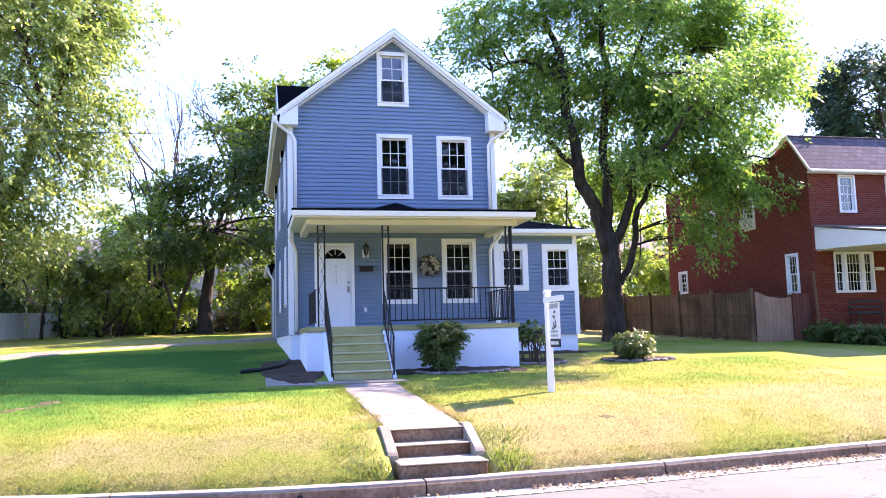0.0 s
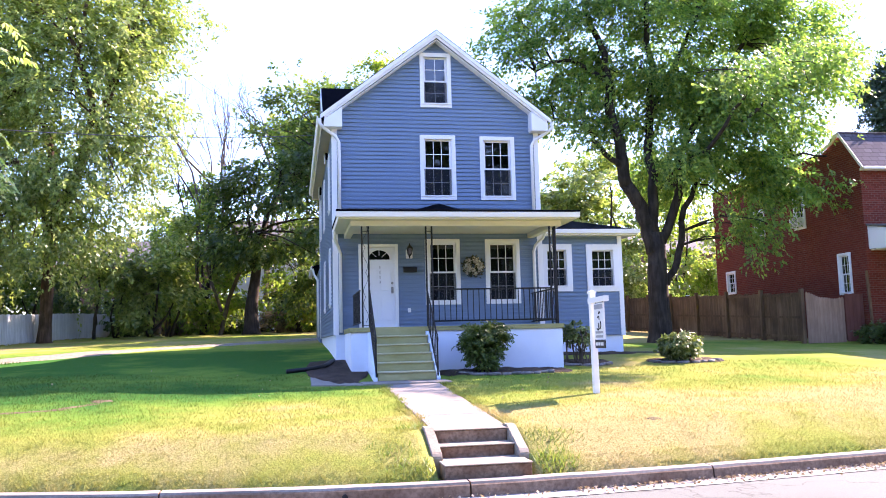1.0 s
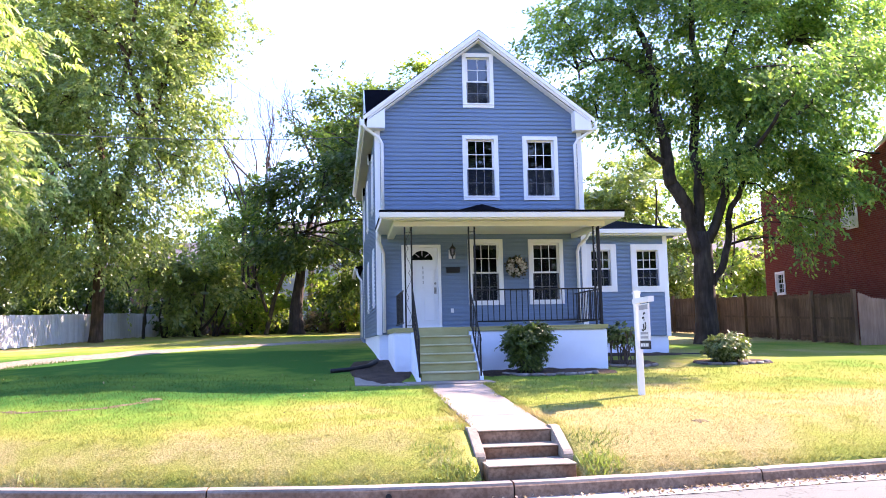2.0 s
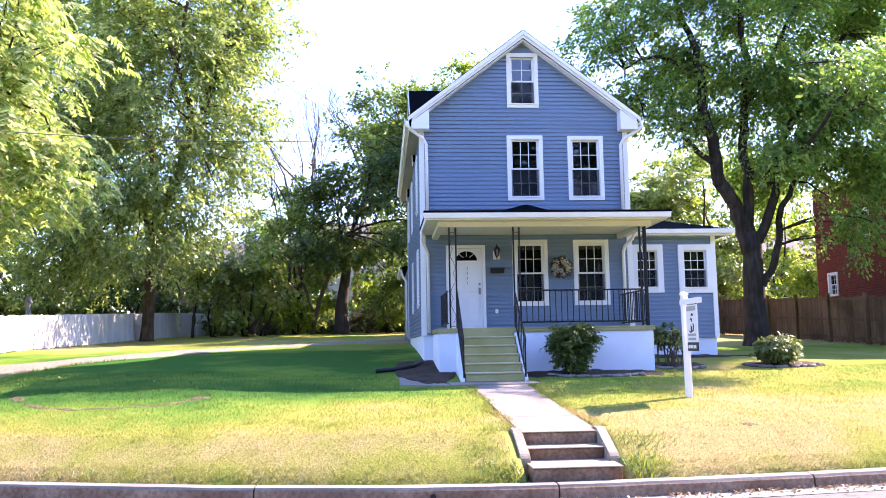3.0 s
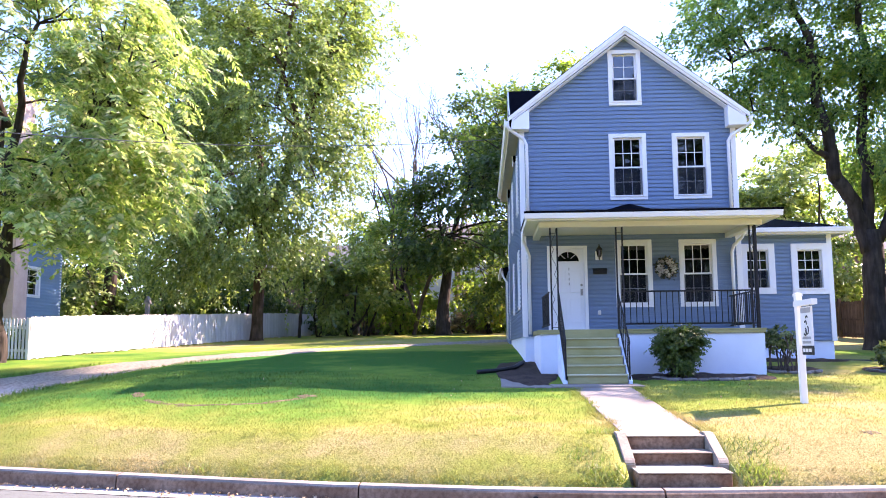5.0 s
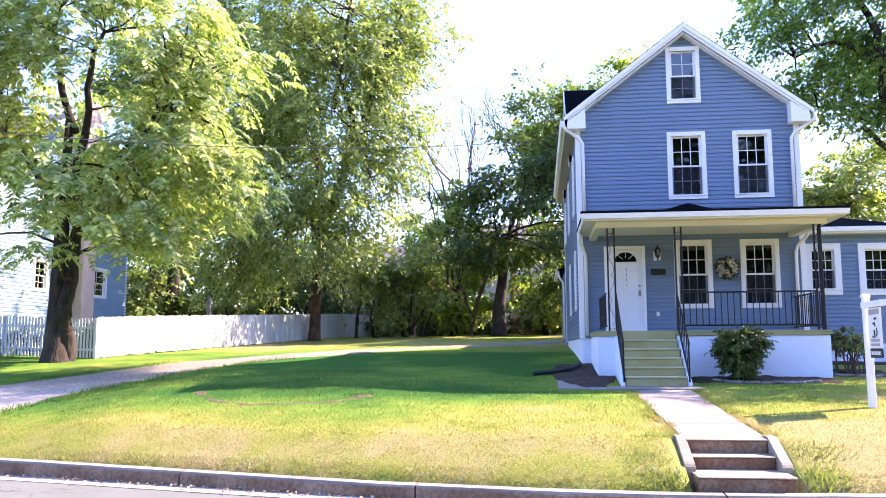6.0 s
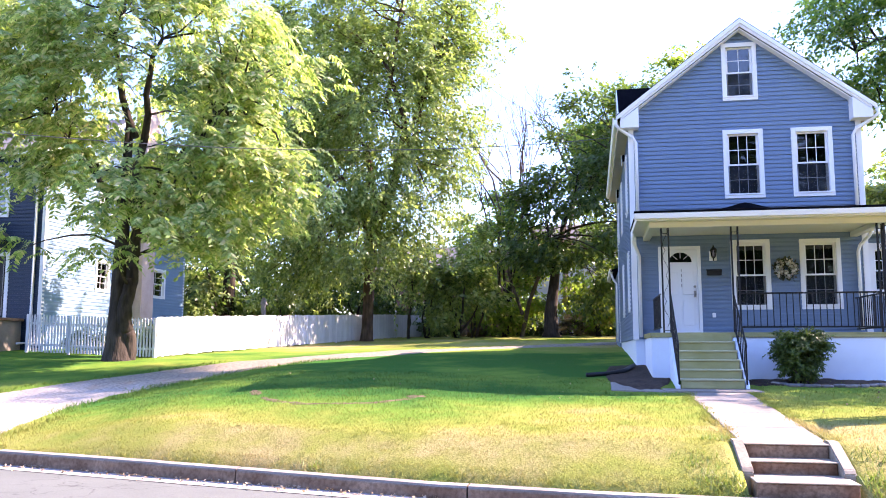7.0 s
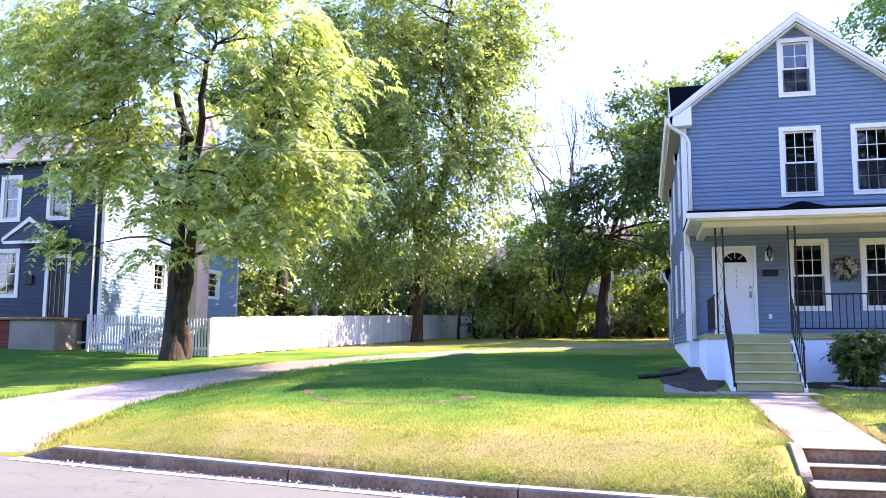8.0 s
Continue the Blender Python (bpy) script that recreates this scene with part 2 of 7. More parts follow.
def brick_build(nt):
    g = nt.nodes.new("ShaderNodeNewGeometry")
    sep = nt.nodes.new("ShaderNodeSeparateXYZ")
    nt.links.new(g.outputs["Position"], sep.inputs[0])
    add = nt.nodes.new("ShaderNodeMath")
    nt.links.new(sep.outputs["X"], add.inputs[0])
    nt.links.new(sep.outputs["Y"], add.inputs[1])
    com = nt.nodes.new("ShaderNodeCombineXYZ")
    nt.links.new(add.outputs[0], com.inputs["X"])
    nt.links.new(sep.outputs["Z"], com.inputs["Y"])
    b = node(nt, "ShaderNodeTexBrick", [("Vector", com.outputs[0])], Scale=1.0, Bias=-0.1)
    for k, v in (("Color1", (0.125, 0.020, 0.010, 1)), ("Color2", (0.195, 0.036, 0.019, 1)), ("Mortar", (0.17, 0.088, 0.062, 1)),
                 ("Mortar Size", 0.008), ("Brick Width", 0.215), ("Row Height", 0.075)):
        b.inputs[k].default_value = v
    col = mixc(nt, ramp(nt, noise_of(nt, 0.5, 5), [(0.35, (0.5, 0.5, 0.5)), (0.65, (0, 0, 0))]), b.outputs["Color"], (0.14, 0.026, 0.015))
    return principled(nt, col, 0.9, bump(nt, b.outputs["Fac"], -0.4, 0.006), 0, 0.2)


M_BRICK = mat("red_brick", brick_build)


def slate_build(nt):
    g = nt.nodes.new("ShaderNodeNewGeometry")
    sep = nt.nodes.new("ShaderNodeSeparateXYZ")
    nt.links.new(g.outputs["Position"], sep.inputs[0])
    com = nt.nodes.new("ShaderNodeCombineXYZ")
    nt.links.new(sep.outputs["X"], com.inputs["X"])
    nt.links.new(sep.outputs["Z"], com.inputs["Y"])
    b = node(nt, "ShaderNodeTexBrick", [("Vector", com.outputs[0])], Scale=1.0)
    for k, v in (("Color1", (0.085, 0.072, 0.09, 1)), ("Color2", (0.15, 0.13, 0.155, 1)), ("Mortar", (0.03, 0.027, 0.032, 1)),
                 ("Mortar Size", 0.012), ("Brick Width", 0.30), ("Row Height", 0.17)):
        b.inputs[k].default_value = v
    col = mixc(nt, ramp(nt, noise_of(nt, 1.2, 5), [(0.35, (0.6, 0.6, 0.6)), (0.65, (0, 0, 0))]), b.outputs["Color"], (0.11, 0.085, 0.10))
    return principled(nt, col, 0.9, bump(nt, b.outputs["Fac"], -0.5, 0.01), 0, 0.15)


M_SLATE = mat("old_slate", slate_build)
M_MAPLE = leafy("maple_leaf", [(0.07, 0.165, 0.06), (0.135, 0.26, 0.075), (0.235, 0.36, 0.092), (0.37, 0.455, 0.12)], 0.66, 0.36)
M_PINNATE = leafy("pinnate_leaf", [(0.10, 0.19, 0.045), (0.24, 0.36, 0.11), (0.47, 0.54, 0.22), (0.74, 0.62, 0.42)], 0.54, 0.42)
M_ELM = leafy("elm_leaf", [(0.10, 0.16, 0.05), (0.20, 0.28, 0.085), (0.32, 0.39, 0.13), (0.50, 0.52, 0.24)], 0.54, 0.34)
M_DEEP = leafy("deep_leaf", [(0.045, 0.095, 0.033), (0.09, 0.15, 0.045), (0.18, 0.245, 0.07)], 0.52, 0.36)
M_OAK = leafy("oak_leaf", [(0.02, 0.048, 0.03), (0.04, 0.085, 0.045), (0.08, 0.125, 0.055)], 0.35, 0.4)
M_BUSH = leafy("bush_leaf", [(0.12, 0.20, 0.03), (0.21, 0.31, 0.05), (0.32, 0.41, 0.085), (0.33, 0.26, 0.13)], 0.66, 0.42)
M_RHODO = leafy("glossy_shrub_leaf", [(0.035, 0.07, 0.02), (0.075, 0.125, 0.03), (0.17, 0.23, 0.06)], 0.4, 0.4)
M_VARIEG = leafy("pale_shrub_leaf", [(0.07, 0.115, 0.035), (0.15, 0.20, 0.065), (0.33, 0.35, 0.16)], 0.35, 0.5)
M_DRYBUSH = leafy("dry_bush_leaf", [(0.10, 0.075, 0.05), (0.20, 0.14, 0.09), (0.32, 0.22, 0.15), (0.16, 0.19, 0.06)], 0.4, 0.6)
M_DEADLEAF = leafy("fallen_leaf", [(0.30, 0.17, 0.08), (0.42, 0.28, 0.16), (0.50, 0.38, 0.26), (0.2, 0.11, 0.06)], 0.1, 0.8)


# ---------------------------------------------------------------- mesh helpers
def box(bm, x0, x1, y0, y1, z0, z1):
    v = [bm.verts.new(p) for p in ((x0, y0, z0), (x1, y0, z0), (x1, y1, z0), (x0, y1, z0), (x0, y0, z1), (x1, y0, z1), (x1, y1, z1), (x0, y1, z1))]
    for f in ((0, 3, 2, 1), (4, 5, 6, 7), (0, 1, 5, 4), (1, 2, 6, 5), (2, 3, 7, 6), (3, 0, 4, 7)):
        bm.faces.new([v[i] for i in f])
    return v


def soft_box(x0, x1, y0, y1, z0, z1, r=0.006, segments=1):
    bm = bmesh.new()
    box(bm, x0, x1, y0, y1, z0, z1)
    bmesh.ops.bevel(bm, geom=bm.edges[:], offset=r, segments=segments, affect='EDGES', profile=0.5)
    return bm


def extrude_poly(bm, pts, way):
    """A prism: the closed polygon pts pushed along way."""
    a = [bm.verts.new(p) for p in pts]
    b = [bm.verts.new(Vector(p) + Vector(way)) for p in pts]
    n = len(a)
    bm.faces.new(a[::-1])
    bm.faces.new(b)
    for i in range(n):
        bm.faces.new((a[i], a[(i + 1) % n], b[(i + 1) % n], b[i]))
    bmesh.ops.recalc_face_normals(bm, faces=bm.faces[:])


def tube(bm, pts, radii, sides=8, cap=True):
    rings = []
    pts = [Vector(p) for p in pts]
    side = None
    for i, p in enumerate(pts):
        d = (pts[min(i + 1, len(pts) - 1)] - pts[max(i - 1, 0)]).normalized()
        if side is None:
            side = d.orthogonal().normalized()
        side = (side - d * side.dot(d))
        side = side.normalized() if side.length > 1e-6 else d.orthogonal().normalized()
        up = d.cross(side)
        r = radii[i] if isinstance(radii, (list, tuple)) else radii
        rings.append([bm.verts.new(p + (side * math.cos(a) + up * math.sin(a)) * r) for a in [2 * math.pi * k / sides for k in range(sides)]])
    for a, b in zip(rings, rings[1:]):
        for k in range(sides):
            bm.faces.new((a[k], a[(k + 1) % sides], b[(k + 1) % sides], b[k]))
    if cap:
        bm.faces.new(rings[0][::-1])
        bm.faces.new(rings[-1])


def link_mesh(name, me, material, parent=None, label="", smooth=False):
    """Links a mesh, its origin at its own middle, under parent."""
    n = len(me.vertices)
    co = np.empty(n * 3, np.float32)
    me.vertices.foreach_get("co", co)
    co = co.reshape(-1, 3)
    mid = (co.min(0) + co.max(0)) / 2
    me.vertices.foreach_set("co", (co - mid).ravel())
    if smooth:
        me.polygons.foreach_set("use_smooth", [True] * len(me.polygons))
    me.materials.append(material)
    me.update()
    ob = new(name, me)
    ob.location = [float(c) for c in mid]
    if parent is not None:
        ob.parent = parent
        ob.matrix_parent_inverse = Matrix.Translation(-PLACES[parent.name])
    PLACES[ob.name] = Vector([float(c) for c in mid])
    if label:
        ob["label"] = label
    return ob


PLACES = {}


def part(name, bm, material, parent=None, label="", smooth=False):
    me = bpy.data.meshes.new(name)
    bm.normal_update()
    bm.to_mesh(me)
    bm.free()
    return link_mesh(name, me, material, parent, label, smooth)


def again(ob, place, parent, turn=None):
    """A piece like ob, sharing its mesh, at place."""
    o = new(ob.name.split(".")[0], ob.data)
    o.location = place
    if turn is not None:
        o.rotation_euler = turn
    o.parent = parent
    o.matrix_parent_inverse = Matrix.Translation(-PLACES[parent.name])
    PLACES[o.name] = Vector(place)
    return o


def thing(name, at, label, category, group="", kind=""):
    e = new(name)
    e.empty_display_size = 0.2
    e.location = at
    PLACES[e.name] = Vector(at)
    return tagged(e, label, category, group, kind)


def setting(ob, label="", category=""):
    return tagged(ob, label, category, kind="structure")


def raw_mesh(name, verts, faces):
    me = bpy.data.meshes.new(name)
    me.from_pydata(np.asarray(verts).tolist(), [], np.asarray(faces).tolist())
    return me


# ---------------------------------------------------------------- ground
def kerb_y(x):
    u = x - 1.7
    k = 0.23 if u < 0 else 0.10
    return 9.57 + k * (math.sqrt(u * u + 4) - 2)


def kerb_top(x):
    """How far the kerb's top lies off its usual height along the street."""
    return float(np.interp(x, [-9, -7, -2, 5, 9], [0.0, -0.006, -0.06, -0.055, -0.03]))


def kerb_foot(x):
    """The same for the gutter at its foot."""
    return float(np.interp(x, [-9, -6, 0, 4, 9], [0.0, -0.01, -0.035, -0.02, 0.02]))


NEAR = 0.94
RISE_S = [-50, 0.15, 0.35, 0.7, 1.35, 7.5, 9.0, 11.4, 16.4, 35, 60, 200, 900]
RISE_Z = [-0.25, -0.25, 0.04, 0.20, 0.46, 0.84, 0.97, 1.20, 1.45, 2.25, 2.9, 4.0, 8.0]


def ground_z(x, y):
    z = lie(x, y)
    k = max(0.0, min(1.0, (x - 10.0) / 3.0)) * max(0.0, min(1.0, (y - 17.0) / 3.0))
    if k > 0:                                                       # the ground rises sooner by the brick house
        z += k * (1.42 + NEAR * (lie(x / NEAR, y / NEAR) - 1.6) - z)
    return z


def lie(x, y):
    s = y - kerb_y(max(-11, min(12, x)))
    z = float(np.interp(s, RISE_S, RISE_Z))
    k = max(0.0, min(1.0, (-7.0 - x) / 3.0)) if x < -7 else 0.0     # the verge lies lower by the drive
    if k > 0 and s > 0.15:
        low = float(np.interp(s, [0.15, 0.6, 3.0, 7.5, 12, 16.4], [-0.14, -0.04, 0.35, 0.80, 1.22, 1.45])) if s < 16.4 else z
        z = z * (1 - k) + low * k
    z += 0.20 * max(0.0, min(1.0, min((x + 9.3) / 1.6, (-1.2 - x) / 3.0))) * float(np.interp(s, [2.0, 4.4, 6.5, 12.0], [0, 1, 1, 0]))   # a low terrace
    if x < -15 and y > 18:
        z += min(1.0, (-15 - x) / 8) * 0.32 * min(1, (y - 18) / 5)
    return z


def sheet(name, xs, ys, height, material, lift=0.0):
    verts = [(x, y, height(x, y) + lift) for y in ys for x in xs]
    n = len(xs)
    faces = [(j * n + i, j * n + i + 1, (j + 1) * n + i + 1, (j + 1) * n + i) for j in range(len(ys) - 1) for i in range(n - 1)]
    return link_mesh(name, raw_mesh(name, verts, faces), material, smooth=True)


def lawn_z(x, y):
    wob = 0.025 * noise.noise((x * 0.5, y * 0.5, 0)) + 0.012 * noise.noise((x * 2.1, y * 2.1, 3))
    z = ground_z(x, y) + (wob if y - kerb_y(max(-11, min(12, x))) > 0.6 else 0)
    if 1.68 < x < 2.88 and 9.75 < y < 11.0:
        z = min(z, -0.05)                           # the bed of the street steps
    elif 1.72 < x < 2.86 and 10.9 < y < 16.6:
        z = min(z, 0.455 + (y - 10.85) * 0.06 - 0.06)
    elif -0.25 < x < 3.2 and 16.55 < y < 17.5:
        z = min(z, 0.785)
    elif -0.5 < x < 3.4 and 16.3 < y < 18.8:
        z = min(z, 0.832 + max(0.0, y - 17.45) * 0.14)
    elif 1.2 < x < 3.3 and 15.8 < y < 17.7 or 1.3 < x < 3.3 and 10.8 < y < 17:
        z = min(z, 0.455 + (y - 10.85) * 0.06 + 0.012)
    return z


gx = [-900, -300, -120, -60, -40, -30] + sorted([-25 + 0.5 * i for i in range(101)] + [1.67, 1.69, 1.74, 1.8, 2.2, 2.8, 2.84, 2.87, 2.89, 3.05, 0.2, 0.31, 3.19, 3.3, -0.3, -0.2]) + [30, 40, 60, 120, 300, 900]
gy = [-900, -300, -80, -30, 0, 6] + [8.5 + 0.125 * i for i in range(60)] + [16 + 0.1 * i for i in range(30)] + [19 + 0.5 * i for i in range(54)] + [48, 54, 62, 75, 100, 200, 400, 900]
ground = setting(sheet("ground", gx, gy, lawn_z, M_LAWN), "mown lawn, straw-yellow towards the street, darker green coloured in for shade", "lawn")

rx = [-200, -80, -40] + [-26 + i for i in range(53)] + [40, 80, 200]
road_v, road_f = [], []
for x in rx:
    k = kerb_y(max(-14, min(14, x)))
    road_v += [(x, -8.0, -0.17), (x, 0.0, -0.09), (x, k - 0.55, -0.14 + kerb_foot(x)), (x, k + 0.02, -0.155 + kerb_foot(x))]
for i in range(len(rx) - 1):
    for j in range(3):
        road_f.append((i * 4 + j, (i + 1) * 4 + j, (i + 1) * 4 + j + 1, i * 4 + j + 1))
road = setting(link_mesh("road", raw_mesh("road", road_v, road_f), M_ASPHALT, smooth=True), "pale grey worn asphalt street", "road")


# kerb: long cast lengths with joints between them
def kerb_length(x0, x1, taper=False):
    bm = bmesh.new()
    n = max(2, int((x1 - x0) / 0.35))
    prof = ((-0.01, -0.18), (0.012, 0.02), (0.045, 0.052), (0.22, 0.056), (0.28, 0.03), (0.28, -0.18))
    rings = []
    for i in range(n + 1):
        x = x0 + (x1 - x0) * i / n
        low = 0.0
        if taper:
            low = 0.18 * max(0.0, min(1.0, (-9.1 - x) / 0.75))
        y = kerb_y(x)
        wob = 0.004 * noise.noise((x * 3, 0, 7))
        rings.append([bm.verts.new((x, y + a + wob, max(-0.2, b - low + (kerb_top(x) if b > -0.1 else -0.04)) + wob)) for a, b in prof])
    for a, b in zip(rings, rings[1:]):
        for k in range(len(prof) - 1):
            bm.faces.new((a[k], b[k], b[k + 1], a[k + 1]))
    bm.faces.new(rings[0])
    bm.faces.new(rings[-1][::-1])
    bmesh.ops.recalc_face_normals(bm, faces=bm.faces[:])
    return bm


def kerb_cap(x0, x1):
    """The worn top skin of a kerb length, coloured paler also for the sun that falls on it."""
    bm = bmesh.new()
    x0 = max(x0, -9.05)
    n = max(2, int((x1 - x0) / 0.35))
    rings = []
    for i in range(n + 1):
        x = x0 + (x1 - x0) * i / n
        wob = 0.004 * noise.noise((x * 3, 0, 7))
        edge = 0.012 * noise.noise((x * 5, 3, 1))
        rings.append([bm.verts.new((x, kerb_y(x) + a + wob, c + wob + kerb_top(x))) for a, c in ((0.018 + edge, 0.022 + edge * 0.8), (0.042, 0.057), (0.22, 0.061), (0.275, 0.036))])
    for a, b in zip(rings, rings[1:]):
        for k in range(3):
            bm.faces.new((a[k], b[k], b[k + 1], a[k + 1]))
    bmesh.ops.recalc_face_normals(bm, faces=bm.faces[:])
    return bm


kerb = thing("kerb", (0, 9.6, -0.1), "weathered concrete street kerb in long lengths", "kerb", kind="structure")
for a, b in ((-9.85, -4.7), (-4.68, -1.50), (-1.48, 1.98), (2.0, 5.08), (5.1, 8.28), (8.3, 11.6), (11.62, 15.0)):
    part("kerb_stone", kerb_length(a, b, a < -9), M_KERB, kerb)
    # top skin paler than the stained face: sunlight put into its colour
    part("kerb_top", kerb_cap(a, b), M_CONCRETE, kerb, "worn kerb top, coloured paler for the sun on it")
# plug coloured as the dark inside a pipe
bm = bmesh.new()
tube(bm, [(0.56, kerb_y(0.56) - 0.008, -0.10), (0.56, 9.75, -0.10)], 0.035, 10)
part("drain_pipe", bm, M_DARK, kerb, "dark round drain outlet in the kerb")
bm = bmesh.new()
for x0, x1 in ((-9.85, 15.0),):
    n = 60
    top = []
    for i in range(n + 1):
        x = x0 + (x1 - x0) * i / n
        k = kerb_y(x)
        top.append((bm.verts.new((x, k - 0.34 - 0.03 * noise.noise((x * 2, 1, 1)), -0.138 + kerb_foot(x))), bm.verts.new((x, k + 0.01, -0.135 + kerb_foot(x)))))
    for a, b in zip(top, top[1:]):
        bm.faces.new((a[0], b[0], b[1], a[1]))
setting(part("gutter", bm, M_GUTTER), "pale concrete gutter strip", "gutter")


# ---------------------------------------------------------------- drive
def drive_edges(s):
    right = [(-9.65, 9.9), (-9.65, 11.9), (-10.2, 14.1), (-10.3, 17.1), (-9.5, 20.5), (-7.5, 25.0), (-4.2, 30.0), (1.5, 34.5), (9.0, 36.5)]
    left = [(-15.4, 11.0), (-15.2, 12.6), (-14.8, 14.4), (-14.1, 16.6), (-13.0, 19.6), (-10.7, 24.4), (-7.2, 30.2), (0.5, 36.0), (9.0, 38.4)]
    i = min(int(s * 8), 7)
    f = s * 8 - i
    return [tuple(a[k] + (b[k] - a[k]) * f for k in (0, 1)) for a, b in ((right[i], right[i + 1]), (left[i], left[i + 1]))]


dv, df = [], []
nd, nw = 110, 9
for i in range(nd + 1):
    r, l = drive_edges(i / nd * 0.9999)
    for j in range(nw + 1):
        f = j / nw
        x, y = r[0] + (l[0] - r[0]) * f, r[1] + (l[1] - r[1]) * f
        ragged = 0.22 * noise.noise((x * 1.3, y * 1.3, 5)) if j in (0, nw) and i > 22 else 0
        wear = 0.012 * (1 if j in (2, 3, 6, 7) else 2) + (0.0 if 0 < j < nw else -0.05)
        dv.append((x + ragged, y, lawn_z(x + ragged, y) + wear))
for i in range(nd):
    for j in range(nw):
        df.append((i * (nw + 1) + j, (i + 1) * (nw + 1) + j, (i + 1) * (nw + 1) + j + 1, i * (nw + 1) + j + 1))
drive = setting(link_mesh("driveway", raw_mesh("driveway", dv, [f[::-1] for f in df]), M_GRAVEL, smooth=True), "pale worn dirt and concrete driveway curving behind the house", "driveway")

# ---------------------------------------------------------------- walk and street steps
walkway = thing("walkway", (2.3, 14, 0.6), "pale concrete garden walk in cast slabs", "walkway", kind="structure")


def walk_z(y):
    return 0.455 + (y - 10.85) * 0.0600


edges = (10.86, 12.2, 13.7, 15.2, 16.45)
for a, b in zip(edges, edges[1:]):
    bm = bmesh.new()
    x0, x1 = 1.77, 2.80
    fl = 0.06 * (a - 10.86) / 6
    pts = [(x0 - fl, a + 0.006), (x1 + fl, a + 0.006), (x1 + fl, b - 0.006), (x0 - fl, b - 0.006)]
    vs = [bm.verts.new((x, y, walk_z(y) - 0.1)) for x, y in pts] + [bm.verts.new((x, y, walk_z(y) + 0.012)) for x, y in pts]
    for f in ((0, 3, 2, 1), (4, 5, 6, 7), (0, 1, 5, 4), (1, 2, 6, 5), (2, 3, 7, 6), (3, 0, 4, 7)):
        bm.faces.new([vs[i] for i in f])
    bmesh.ops.bevel(bm, geom=[e for e in bm.edges], offset=0.008, segments=1, affect='EDGES')
    part("slab", bm, M_CONCRETE, walkway)
part("slab", soft_box(1.35, 3.12, 16.46, 17.42, 0.68, 0.832, 0.01), M_CONCRETE, walkway)
bm = soft_box(0.35, 1.34, 16.4, 17.3, 0.0, 0.14, 0.01)
for v in bm.verts:
    v.co.y += 0.72 * (1.34 - v.co.x)
    v.co.z += lawn_z(v.co.x, v.co.y) - 0.115
part("slab", bm, M_CONCRETE, walkway)

street_steps = thing("street_steps", (2.3, 10.2, 0), "low stained concrete steps with sloping cheek walls", "steps", kind="structure")
for y0, y1, z0, z1, wide in ((9.87, 10.27, -0.1, 0.140, 0.05), (10.26, 10.52, -0.1, 0.139, 0.0), (10.5, 10.87, -0.1, 0.288, 0.0), (10.85, 11.1, -0.1, 0.452, 0.0)):
    part("step", soft_box(1.80 - wide, 2.76 + wide, y0, y1, z0, z1, 0.015, 2), M_STAINED, street_steps)
    part("tread", soft_box(1.79 - wide, 2.77 + wide, y0 - 0.012, y1, z1 + 0.001, z1 + 0.018, 0.007), M_CHEEK, street_steps)
for x0, x1 in ((1.66, 1.795), (2.765, 2.90)):
    bm = bmesh.new()
    extrude_poly(bm, [(x0, 10.28, -0.1), (x0, 11.12, -0.1), (x0, 11.12, 0.50), (x0, 10.92, 0.50), (x0, 10.33, 0.25), (x0, 10.28, 0.20)], (x1 - x0, 0, 0))
    bmesh.ops.bevel(bm, geom=bm.edges[:], offset=0.012, segments=2, affect='EDGES')
    part("cheek_wall", bm, M_CHEEK, street_steps)


# ---------------------------------------------------------------- house pieces
def cells(bm, us, vs, holes, put):
    """Boxes on the grid of us x vs, left out where a hole is."""
    us = sorted({u for u in us} | {h[k] for h in holes for k in (0, 1) if us[0] < h[k] < us[-1]})
    vs = sorted({v for v in vs} | {h[k] for h in holes for k in (2, 3) if vs[0] < h[k] < vs[-1]})
    for a, b in zip(us, us[1:]):
        for c, d in zip(vs, vs[1:]):
            m, n = (a + b) / 2, (c + d) / 2
            if not any(h[0] < m < h[1] and h[2] < n < h[3] for h in holes):
                put(bm, a, b, c, d)
    bmesh.ops.remove_doubles(bm, verts=bm.verts[:], dist=0.0005)


